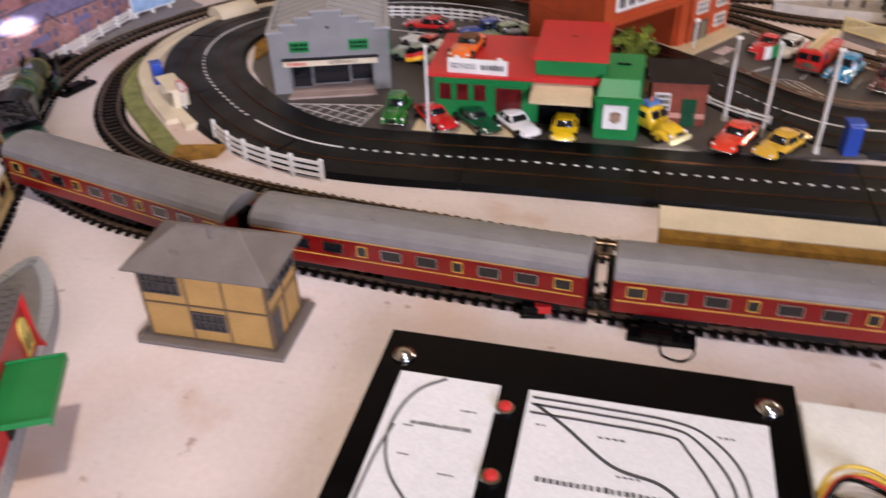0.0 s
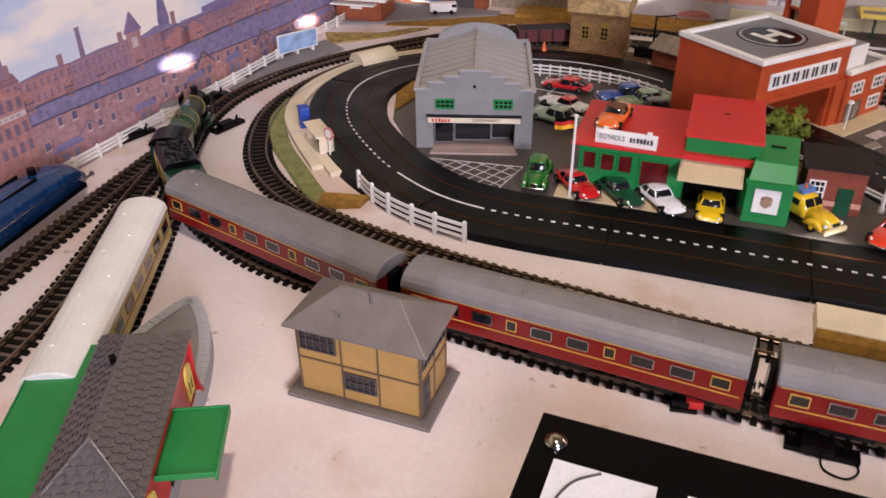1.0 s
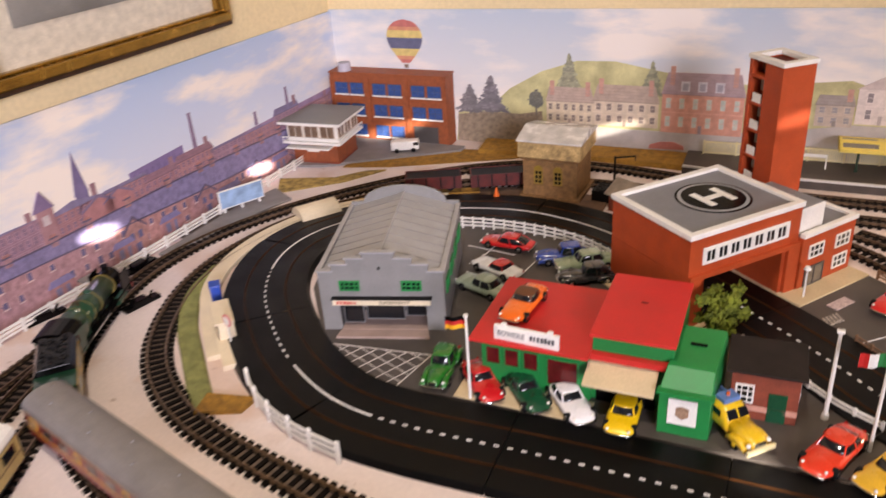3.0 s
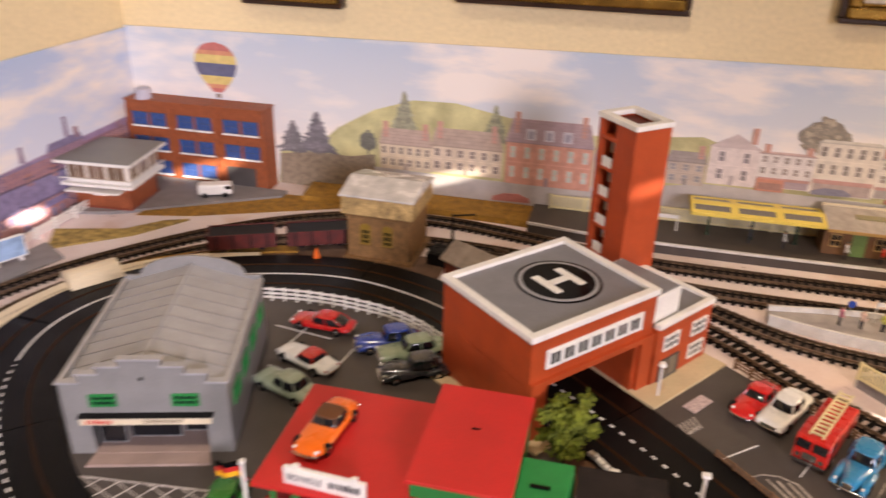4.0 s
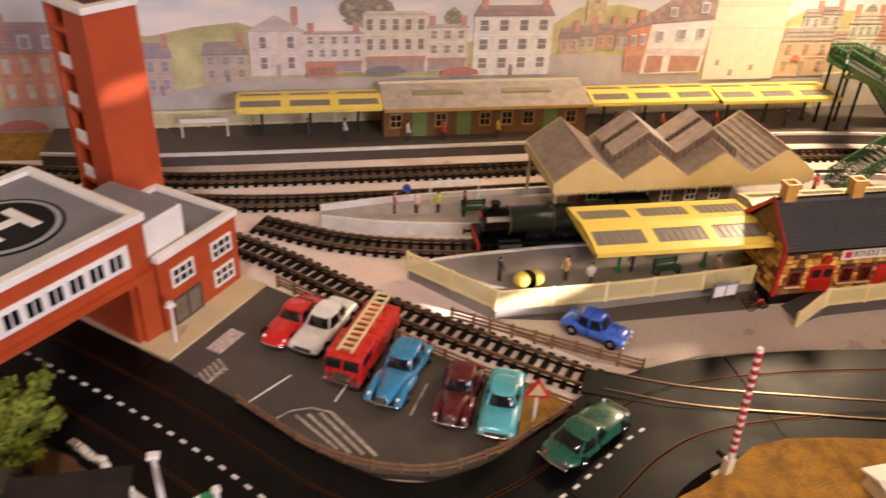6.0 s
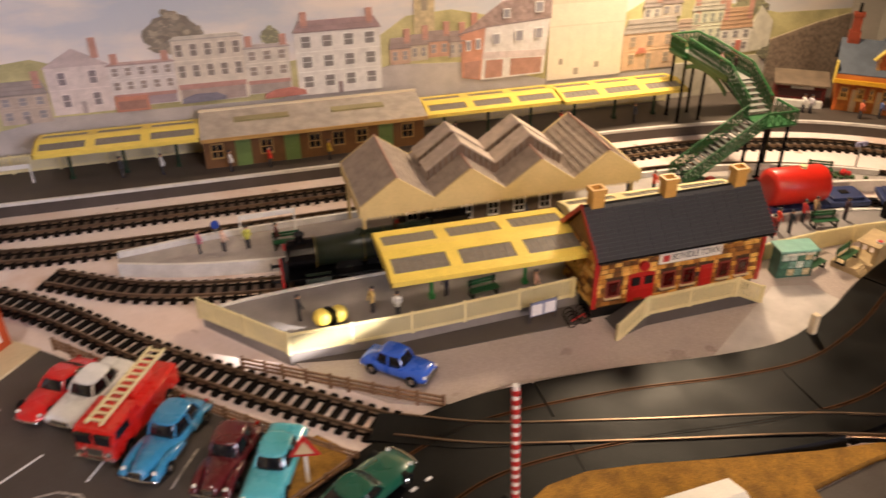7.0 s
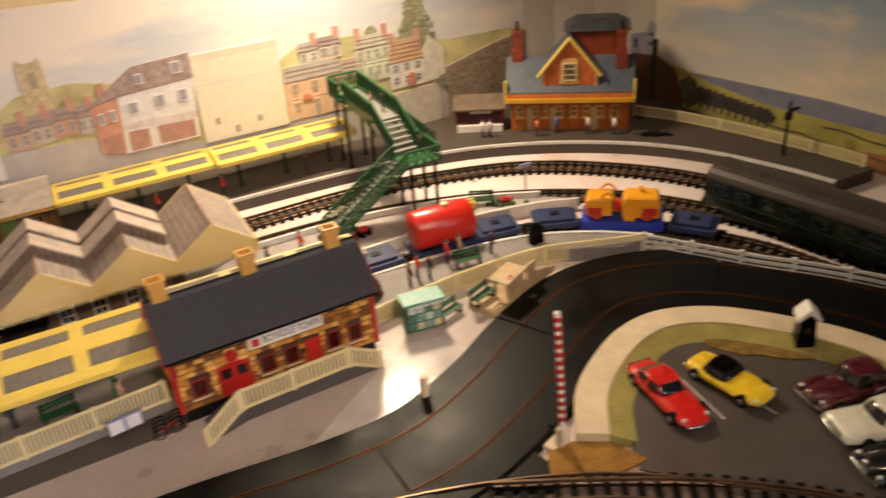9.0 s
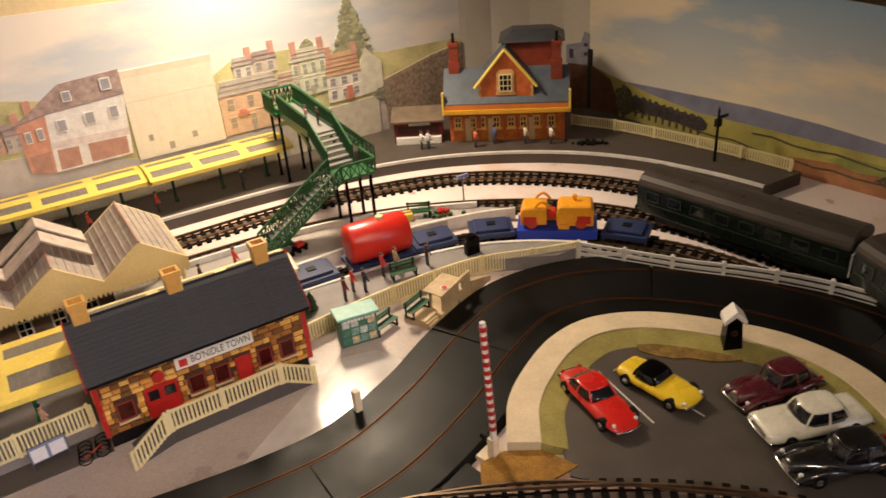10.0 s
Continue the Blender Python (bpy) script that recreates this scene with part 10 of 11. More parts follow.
part("roof", Geo().add([(0.014, -0.003, 0.0245), (0.047, -0.003, 0.0262), (0.047, 0.019, 0.0262), (0.014, 0.019, 0.0245), (0.014, -0.003, 0.0257), (0.047, -0.003, 0.0274), (0.047, 0.019, 0.0274), (0.014, 0.019, 0.0257)], [(3, 2, 1, 0), (4, 5, 6, 7), (0, 1, 5, 4), (1, 2, 6, 5), (2, 3, 7, 6), (3, 0, 4, 7)]), SHELTERCARD, th, "slanting cream roof", bevel=0.0004)
emblem = part("roof_emblem", Geo().rod((0.026, 0.0020, 0.0258), (0.0259, 0.0020, 0.0272), 0.0036, sides=18), WHITE, th, "white disc with red ring")
part("emblem_ring", Geo().rod((0.026, 0.0020, 0.0270), (0.026, 0.0020, 0.0275), 0.0027, sides=18), REDPL, emblem)
bench(0.8315, 0.7575, 0.0076, 24)
bench(0.806, 0.760, 0.0022, 20)


# ---------------------------------------------------------------- level crossing barrier
def barrier(x, y, turn, label):
    th = thing("crossing_barrier", label, "barrier", (x, y, 0.0), turn, "level crossing barriers")
    part("stand", Geo().box(-0.006, 0.006, -0.005, 0.005, 0, 0.003).box(-0.0028, 0.0028, -0.0058, -0.0010, 0.003, 0.016), CREAMCARD, th, bevel=0.0006)
    part("pivot", Geo().rod((0, -0.0045, 0.014), (0, 0.0045, 0.014), 0.0018, sides=10), SOOTSHADE, th)
    pole = part("pole", Geo().rod((0, -0.004, 0.014), (-0.002, -0.002, 0.092), 0.0019, 0.0016, 8), WHITE, th)
    for k in range(13):
        a, b = 0.022 + k * 0.0054, 0.0247 + k * 0.0054
        f = lambda z: Vector((-0.002 * (z - 0.014) / 0.078, -0.004 + 0.002 * (z - 0.014) / 0.078, z))
        part("red_band", Geo().rod(f(a), f(b), 0.00205, 0.0020, 8), mat("barrier_red", rgb(176, 30, 28), 0.45), pole)


barrier(0.797, 0.617, 20, "red and white striped raised barrier pole on a cream stand")
barrier(0.5105, 0.603, 20, "striped barrier pole raised beside the straw verge")
solid("board_panel", Geo().prism([(0.665, 0.470), (0.84, 0.470), (0.868, 0.505), (0.812, 0.5545), (0.770, 0.578), (0.744, 0.5845), (0.715, 0.5845), (0.692, 0.580), (0.668, 0.575)], 0.0, 0.0030), YARD, "dark grey card apron before the level crossing", "apron", "structure")
rail_fence([(0.724, 0.5845), (0.744, 0.579), (0.768, 0.569)], 0.0110, 0.012, (0.30, 0.60, 0.90), WOODRAIL, "brown rustic model fence beside the level crossing", group="brown fences", post_w=0.0018, rail_h=0.0020, lift=0.003)
# round car park: cream kerb wall, grass ring and grey yard
outer = curve_through([(0.806, 0.612), (0.826, 0.640), (0.852, 0.660), (0.887, 0.677), (0.922, 0.679), (0.957, 0.661), (0.988, 0.625), (1.010, 0.585), (1.015, 0.54), (1.000, 0.495), (0.985, 0.46)], 0.006)
th = thing("kerb_wall", "cream card kerb wall round the car park", "kerb", kind="structure")
part("wall", sweep(Geo(), outer, bar(-0.019, 0.0, 0.0, 0.0095)), mat("kerb_card", rgb(214, 196, 164), 0.6, var=0.1, scale=60), th, bevel=0.0005)
nor = sides(outer)
ringpts = [q - n * 0.0188 for q, n in zip(outer, nor)]
deep = [q - n * 0.0310 for q, n in zip(outer, nor)]
solid("grass_verge", sweep(Geo(), outer, [(-0.0335, 0.0042), (-0.0185, 0.0088), (-0.0185, 0.0), (-0.0335, 0.0)]), mat("olive_flock", rgb(164, 152, 84), 0.95, var=0.2, scale=70, bump=0.6, bscale=1500, fine=0.2), "olive flock bank inside the kerb wall", "grass", "structure")
solid("car_park", Geo().prism([(q.x, q.y) for q in deep] + [(0.90, 0.46), (0.845, 0.548), (0.822, 0.577)], 0.0, 0.0040), YARD, "dark grey card car park inside the bend", "car park", "structure")
solid("flock_patch", Geo().prism([(0.930, 0.6435), (0.944, 0.638), (0.957, 0.629), (0.967, 0.614), (0.974, 0.598), (0.970, 0.592), (0.962, 0.596), (0.953, 0.603), (0.946, 0.612), (0.938, 0.617), (0.931, 0.626), (0.926, 0.636)], 0.0039, 0.0049), mat("dry_grass_flock", rgb(150, 118, 50), 0.95, var=0.35, scale=140, bump=0.9, bscale=1500, fine=0.35), "straw coloured flock patch in the car park", "scatter", "structure")
solid("flock_patch", Geo().prism([(0.776, 0.592), (0.800, 0.580), (0.830, 0.580), (0.822, 0.600), (0.804, 0.612), (0.788, 0.612)], 0.0, 0.0045), STRAW, "straw coloured flock under the barrier", "scatter", "structure")
th = thing("parking_lines", "thin white parking lines in the round car park", "road marking", kind="structure")
for x, y, a in ((0.8886, 0.6085, 84), (0.9100, 0.596, 96)):
    part("marking", Geo().box(-0.027, 0.027, -0.0004, 0.0004, 0.0036, 0.0044, 0, pose(x, y, 0, 0, 0, a)), ROADPAINT, th)
th = thing("sentry_hut", "black hut with a white pitched cap on the kerb", "hut", (0.975, 0.606, 0.0040), -35)
part("body", Geo().loft([[Vector((x, y, z)) for x, y in ((-a, -a), (a, -a), (a, a), (-a, a))] for z, a in ((0, 0.0060), (0.0225, 0.0044))]), BLACK, th, bevel=0.0004)
part("cap", Geo().prism([(-0.0068, 0.0200), (0.0, 0.0262), (0.0068, 0.0200), (0.0068, 0.0236), (0.0, 0.0305), (-0.0068, 0.0236)], -0.0062, 0.0062, 0, pose(0, 0, 0, 90, 0, 0)), WHITE, th, "white pitched cap", bevel=0.0003)
part("lamp", Geo().rod((0, -0.0055, 0.014), (0, -0.0045, 0.014), 0.0022, sides=12), BRASS, th)
# track beyond the crossing, on a pale bed whose colour is dulled for shade
curve = [(0.745, 0.600), (0.797, 0.571), (0.842, 0.542), (0.880, 0.509), (0.910, 0.471), (0.931, 0.43)]
solid("track_bed", sweep(Geo(), curve_through(curve, 0.006), bar(-0.021, 0.021, 0.0, 0.0028)), mat("brown_pink_bed", rgb(186, 152, 138), 0.6, var=0.2, scale=60, bump=0.3), "dull pinkish raised bed under the curved track", "track bed", "structure")
railway(curve, "curved track on a dull raised bed beyond the crossing", 0.0028)
solid("straw_verge", Geo().prism([(0.470, 0.560), (0.60, 0.545), (0.665, 0.545), (0.668, 0.577), (0.692, 0.582), (0.715, 0.586), (0.738, 0.588), (0.7245, 0.594), (0.687, 0.598), (0.640, 0.606), (0.590, 0.615), (0.560, 0.6185), (0.536, 0.6150), (0.515, 0.603), (0.494, 0.592), (0.474, 0.585)], 0.0, 0.0056), STRAW, "straw coloured flock strip before the level crossing", "scatter", "structure")
th = thing("card_hut", "white card hut roof beside the crossing", "hut", (0.602, 0.572, 0.0055), 4)
part("shell", Geo().box(-0.019, 0.019, -0.010, 0.010, 0, 0.010), CREAMCARD, th)
part("roof", gable_roof(Geo(), -0.021, 0.021, -0.013, 0.013, 0.010, 0.014), WHITE, th)
solid("crossing_deck", Geo().prism([(0.452, 0.672), (0.50, 0.652), (0.60, 0.630), (0.717, 0.603), (0.722, 0.622), (0.60, 0.650), (0.51, 0.674), (0.462, 0.692)], 0.0040, 0.0061), ROAD, "black plastic level crossing deck", "level crossing", "structure")

# green coaches on the inner line, entering the bend
IN_LINE = curve_through(INNER2, 0.002)
gc = None
for k in range(2):
    p, a = chord(IN_LINE, 1.055, 0.785, 0.100 + 0.185 * k, 0.06)
    if gc is None:
        gc = coach(p, a, 0.172, COACHGREEN, mat("dark_coach_roof", rgb(60, 52, 46), 0.5, var=0.15, scale=60), "dark green model railway coach with dark grey roof", (0.012,) * 8, mat("dull_green_lining", rgb(40, 54, 40), 0.5), GLASSD, group="green coaches", trim=mat("dull_green_lining", rgb(40, 54, 40), 0.5))
    else:
        copy_thing(gc, pose(*p, 0, 0, a))

# pale kerb edge between the cobbled card and the slot road
part("kerb_edge", sweep(Geo(), curve_through([(0.655, 0.6835), (0.690, 0.6775), (0.722, 0.6765), (0.752, 0.6800), (0.776, 0.6880)], 0.008), [(-0.0030, 0.001), (-0.0026, 0.0052), (0.0022, 0.0048), (0.0030, 0.001)]), mat("shiny_white_card", rgb(206, 200, 194), 0.2, var=0.15, scale=120), thing("kerb", "shiny pale card kerb along the slot road", "kerb", kind="structure"))
solid("crossing_apron", Geo().prism([(0.700, 0.606), (0.745, 0.594), (0.774, 0.587), (0.786, 0.598), (0.783, 0.616), (0.768, 0.630), (0.720, 0.626)], 0.0, 0.0038), ROAD, "black plastic apron beside the level crossing", "level crossing", "structure")

# ---------------------------------------------------------------- printed backdrops
def sky_print(name, top, low, cloud, z0, z1):
    """Printed sky paper: a gradient with soft clouds, slightly glossy."""
    m = bpy.data.materials.new(name)
    m.use_nodes = True
    nt = m.node_tree
    b = nt.nodes["Principled BSDF"]
    co = nt.nodes.new("ShaderNodeTexCoord")
    sep = nt.nodes.new("ShaderNodeSeparateXYZ")
    nt.links.new(co.outputs["Object"], sep.inputs[0])
    rng = nt.nodes.new("ShaderNodeMapRange")
    rng.inputs["From Min"].default_value, rng.inputs["From Max"].default_value = z0, z1
    nt.links.new(sep.outputs["Z"], rng.inputs["Value"])
    grad = nt.nodes.new("ShaderNodeMix")
    grad.data_type = "RGBA"
    grad.inputs[6].default_value, grad.inputs[7].default_value = (*low, 1), (*top, 1)
    nt.links.new(rng.outputs["Result"], grad.inputs[0])
    mp = nt.nodes.new("ShaderNodeMapping")
    mp.inputs["Scale"].default_value = (6.0, 6.0, 19.0)
    nt.links.new(co.outputs["Object"], mp.inputs[0])
    ns = nt.nodes.new("ShaderNodeTexNoise")
    ns.inputs["Scale"].default_value, ns.inputs["Detail"].default_value, ns.inputs["Roughness"].default_value = 1.0, 6.0, 0.55
    nt.links.new(mp.outputs[0], ns.inputs["Vector"])
    rp = nt.nodes.new("ShaderNodeValToRGB")
    rp.color_ramp.elements[0].position, rp.color_ramp.elements[1].position = 0.46, 0.60
    nt.links.new(ns.outputs["Fac"], rp.inputs["Fac"])
    mix = nt.nodes.new("ShaderNodeMix")
    mix.data_type = "RGBA"
    nt.links.new(rp.outputs["Color"], mix.inputs[0])
    nt.links.new(grad.outputs[2], mix.inputs[6])
    mix.inputs[7].default_value = (*cloud, 1)
    nt.links.new(mix.outputs[2], b.inputs["Base Color"])
    b.inputs["Roughness"].default_value = 0.38
    return m


INKS = {}


HAZE = [0.30, 0.20]


def ink(r, g, b, var=0.12, scale=120):
    """Printed colour: paled and greyed by the sheet's haze."""
    mean = (r + g + b) / 3
    r, g, b = (round((c + (mean - c) * HAZE[1]) * (1 - HAZE[0]) + 238 * HAZE[0]) for c in (r, g, b))
    key = (r, g, b)
    if key not in INKS:
        INKS[key] = mat("print_%02x%02x%02x" % key, rgb(r, g, b), 0.4, var=var, scale=scale, fine=0.09, bscale=900)
    return INKS[key]


LAYER = 0.00025


class Print:
    """Flat printed shapes on one wall sheet, each a little proud of the last."""

    def __init__(self, name, label, F, outline, sky):
        self.F, self.n = F, 1
        self.th = thing(name, label, "backdrop", kind="structure")
        g = Geo().prism(outline, -0.002, 0.0, 0, F @ pose(0, 0, 0, 90, 0, 0))
        part("sheet", g, sky, self.th, "printed sky paper")

    def shape(self, name, polys, layer, mats):
        """polys: (slot, points) in wall metres."""
        g = Geo()
        for i, (slot, pts) in enumerate(polys):
            area = sum(a[0] * b[1] - b[0] * a[1] for a, b in zip(pts, pts[1:] + pts[:1]))
            g.prism(pts if area > 0 else pts[::-1], -0.0001, LAYER * (layer + 0.3 * slot), slot, self.F @ pose(0, 0, 0, 90, 0, 0))
        return part(name, g, mats, self.th)


def rect(u0, u1, z0, z1):
    return [(u0, z0), (u1, z0), (u1, z1), (u0, z1)]


def print_house(P, u0, u1, z0, z1, wall, roof, rh, cols, rows, layer, chimneys=1, glass=(128, 120, 124), shop=None, gable=False, stack=(206, 120, 92), wide=0.006):
    """A printed house front with roof, chimneys and window rows."""
    polys = [(0, rect(u0, u1, z0, z1))]
    w, h = u1 - u0, z1 - z0
    if gable:
        polys.append((1, [(u0 - 0.002, z1), (u1 + 0.002, z1), ((u0 + u1) / 2, z1 + rh)]))
    elif rh > 0:
        polys.append((1, [(u0 - 0.001, z1), (u1 + 0.001, z1), (u1 - w * 0.06, z1 + rh), (u0 + w * 0.06, z1 + rh)]))
    for k in range(chimneys):
        c = u0 + w * (0.12 + 0.76 * k / max(1, chimneys - 1)) if chimneys > 1 else u0 + w * 0.85
        polys.append((2, rect(c - 0.003, c + 0.003, z1 + rh * 0.4, z1 + rh + 0.008)))
    zb = z0 + (h * 0.34 if shop else h * 0.06)
    for r in range(rows):
        for c in range(cols):
            x = u0 + w * (c + 0.5) / cols
            zc = zb + (z1 - zb) * (r + 0.5) / rows
            ww, hh = min(wide, w / cols * 0.45), (z1 - zb) / rows * 0.55
            polys.append((4, rect(x - ww / 2 - 0.0007, x + ww / 2 + 0.0007, zc - hh / 2 - 0.0007, zc + hh / 2 + 0.0007)))
            polys.append((3, rect(x - ww / 2, x + ww / 2, zc - hh / 2, zc - 0.0003)))
            polys.append((3, rect(x - ww / 2, x + ww / 2, zc + 0.0003, zc + hh / 2)))
    for r in range(1, rows):
        zc = zb + (z1 - zb) * r / rows
        polys.append((4, rect(u0, u1, zc - 0.0004, zc + 0.0003)))
    if rh > 0 and not gable:
        polys.append((7, rect(u0 - 0.001, u1 + 0.001, z1 - 0.0007, z1 + 0.0005)))
        n = max(1, int(rh / 0.004))
        for k in range(1, n):
            polys.append((7, rect(u0 + w * 0.06 * k / n, u1 - w * 0.06 * k / n, z1 + rh * k / n, z1 + rh * k / n + 0.0004)))
    if not shop and rows > 1:
        polys.append((7, rect(u0 + w * 0.47, u0 + w * 0.47 + 0.0042, z0, z0 + min(0.011, h * 0.26))))
    if shop:
        polys.append((5, rect(u0 + w * 0.04, u1 - w * 0.04, z0 + h * 0.02, z0 + h * 0.22)))
        polys.append((6, rect(u0 + w * 0.02, u1 - w * 0.02, z0 + h * 0.22, z0 + h * 0.30)))
    # slot order decides what lies on top; frames go below panes
    order = {0: 0, 1: 1, 2: 1.5, 4: 2, 3: 3, 5: 2.4, 6: 3, 7: 3.4}
    mats = [ink(*wall), ink(*roof), ink(*stack), ink(*glass), ink(min(255, wall[0] + 18), min(255, wall[1] + 18), min(255, wall[2] + 16)), ink(*(shop or glass)), ink(186, 110, 92), ink(*(int(c * 0.84) for c in roof))]
    g = Geo()
    for slot, pts in polys:
        area = sum(a[0] * b[1] - b[0] * a[1] for a, b in zip(pts, pts[1:] + pts[:1]))
        g.prism(pts if area > 0 else pts[::-1], -0.0001, LAYER * (layer + 0.7 * order[slot]), slot, P.F @ pose(0, 0, 0, 90, 0, 0))
    return part("printed_house", g, mats, P.th)


def print_tree(P, u, z0, z1, w, col, layer, seed, conifer=False, n=40):
    rnd = random.Random(seed)
    h = z1 - z0
    polys = [(0, rect(u - w * 0.05, u + w * 0.05, z0, z0 + h * 0.5))]
    if conifer:
        tiers = 7
        for k in range(tiers):
            f = k / tiers
            half, zc = w / 2 * (1.05 - f) * rnd.uniform(0.85, 1.1), z0 + h * (0.10 + 0.86 * f)
            edge = [(u + half * (2 * i / 8 - 1), zc - h * 0.05 * rnd.uniform(0.2, 1.5)) for i in range(9)]
            polys.append((1 + k % 2, edge + [(u + half * 0.45, zc + h * 0.13), (u, zc + h * 0.20), (u - half * 0.45, zc + h * 0.13)]))
    else:
        cz = z0 + h * 0.62
        polys.append((1, [(u + w * 0.46 * rnd.uniform(0.78, 1.05) * math.cos(k * math.pi / 10), cz + h * 0.37 * rnd.uniform(0.78, 1.02) * math.sin(k * math.pi / 10)) for k in range(20)]))
    for i in range(n * 2):
        f = rnd.random()
        spread = w / 2 * ((1 - f) if conifer else math.sin(math.pi * min(0.95, f + 0.12)))
        cu, cz, r = u + rnd.uniform(-1, 1) * spread, z0 + h * ((0.12 if conifer else 0.3) + (0.88 if conifer else 0.7) * f), w * rnd.uniform(0.035, 0.075)
        polys.append((1 + i % 3, [(cu + r * rnd.uniform(0.7, 1.2) * math.cos(k * math.pi / 3), cz + r * rnd.uniform(0.4, 0.8) * math.sin(k * math.pi / 3)) for k in range(6)]))
    g = Geo()
    for i, (slot, pts) in enumerate(polys):
        area = sum(a[0] * b[1] - b[0] * a[1] for a, b in zip(pts, pts[1:] + pts[:1]))
        g.prism(pts if area > 0 else pts[::-1], -0.0001, LAYER * (layer + 0.004 * i + 0.2), slot, P.F @ pose(0, 0, 0, 90, 0, 0))
    tones = [ink(*(min(255, int(c * k)) for c in col)) for k in (0.74, 0.92, 1.14)]
    return part("printed_tree", g, [ink(84, 70, 50)] + tones, P.th)


# back wall: a market town
BK = Print("backdrop", "printed market town backdrop paper on the wall", face(0, 1.0940, 0), [(-0.4635, 0.0), (1.085, 0.0), (1.085, 0.186), (0.80, 0.188), (0.45, 0.199), (-0.4635, 0.186)], sky_print("sky_paper_town", rgb(186, 198, 212), rgb(226, 222, 218), rgb(240, 230, 220), 0.07, 0.19))
BK.shape("printed_hill", [(0, [(-0.27, 0.0), (-0.265, 0.045), (-0.21, 0.060), (-0.186, 0.082), (-0.14, 0.108), (-0.091, 0.124), (-0.04, 0.125), (0.02, 0.114), (0.08, 0.104), (0.16, 0.100), (0.20, 0.108), (0.24, 0.112), (0.30, 0.092), (0.45, 0.088), (0.545, 0.105), (0.575, 0.124), (0.62, 0.127), (0.66, 0.118), (0.72, 0.10), (0.80, 0.106), (0.83, 0.122), (0.89, 0.119), (0.94, 0.108), (0.99, 0.096), (1.085, 0.094), (1.085, 0.0)])], 1, [ink(196, 184, 92, 0.25, 40)])
BK.shape("printed_hedge", [(0, [(-0.268, 0.0), (-0.266, 0.040), (-0.22, 0.047), (-0.172, 0.046), (-0.14, 0.052), (-0.135, 0.0)])], 2, [ink(120, 92, 56, 0.3, 160)])
BK.shape("printed_street", [(0, [(-0.14, 0.0), (-0.14, 0.036), (-0.04, 0.034), (0.03, 0.034), (0.14, 0.040), (0.25, 0.058), (0.45, 0.055), (0.56, 0.078), (0.63, 0.074), (0.72, 0.048), (0.98, 0.050), (1.085, 0.048), (1.085, 0.0)])], 3, [ink(176, 162, 152, 0.12, 60)])
print_tree(BK, -0.246, 0.042, 0.084, 0.044, (96, 88, 92), 4, 1, True)
print_tree(BK, -0.214, 0.044, 0.098, 0.050, (94, 84, 92), 5, 2, True)
print_tree(BK, -0.102, 0.080, 0.133, 0.036, (150, 146, 96), 4, 3, True)
print_tree(BK, -0.148, 0.046, 0.082, 0.024, (84, 82, 60), 4, 4)
print_tree(BK, 0.008, 0.080, 0.126, 0.032, (140, 138, 84), 4, 5, True)
print_house(BK, -0.133, -0.068, 0.036, 0.068, (220, 188, 138), (184, 142, 116), 0.020, 6, 2, 6, 2, (110, 84, 72))
print_house(BK, -0.068, 0.018, 0.038, 0.072, (218, 184, 142), (176, 138, 108), 0.022, 6, 2, 6, 2, (112, 82, 70))
print_house(BK, 0.022, 0.123, 0.034, 0.086, (222, 120, 82), (166, 122, 124), 0.028, 6, 2, 6, 2, (186, 196, 176))
for k in range(3):
    BK.shape("printed_dormer", [(0, rect(0.045 + k * 0.021, 0.056 + k * 0.021, 0.090, 0.103)), (1, rect(0.0472 + k * 0.021, 0.0538 + k * 0.021, 0.0915, 0.1005))], 10, [ink(206, 196, 206), ink(150, 140, 160)])
print_house(BK, 0.125, 0.150, 0.036, 0.074, (214, 196, 190), (160, 140, 160), 0.018, 2, 2, 6, 1, (116, 104, 130))
print_house(BK, 0.150, 0.176, 0.042, 0.080, (196, 150, 130), (150, 120, 130), 0.014, 2, 2, 5, 1)
print_house(BK, 0.205, 0.247, 0.055, 0.082, (190, 160, 130), (146, 124, 112), 0.012, 3, 2, 5, 1)
print_house(BK, 0.249, 0.301, 0.060, 0.103, (228, 204, 194), (200, 170, 164), 0.016, 2, 2, 6, 1, (110, 92, 96), None, True)
print_house(BK, 0.301, 0.358, 0.062, 0.101, (222, 208, 198), (200, 150, 136), 0.002, 5, 2, 6, 2, (140, 116, 104), (150, 120, 130))
print_house(BK, 0.358, 0.421, 0.060, 0.119, (226, 208, 180), (214, 198, 172), 0.003, 5, 2, 7, 0, (118, 98, 84), (160, 128, 116))
print_house(BK, 0.421, 0.462, 0.062, 0.106, (222, 208, 186), (190, 170, 160), 0.003, 3, 2, 6, 2, (140, 118, 100), (150, 130, 120))
print_house(BK, 0.468, 0.549, 0.056, 0.117, (236, 228, 216), (158, 112, 110), 0.010, 4, 3, 7, 2, (106, 94, 90), wide=0.0085)
BK.shape("printed_car", [(0, [(0.36, 0.060), (0.40, 0.061), (0.40, 0.064), (0.392, 0.068), (0.372, 0.068), (0.36, 0.064)])], 14, [ink(92, 86, 110)])
BK.shape("printed_car", [(0, [(0.435, 0.057), (0.475, 0.058), (0.474, 0.062), (0.462, 0.066), (0.446, 0.065), (0.436, 0.061)])], 14, [ink(196, 76, 52)])
BK.shape("printed_car", [(0, [(0.008, 0.010), (0.054, 0.011), (0.053, 0.016), (0.040, 0.021), (0.022, 0.020), (0.009, 0.015)])], 8, [ink(190, 66, 48)])
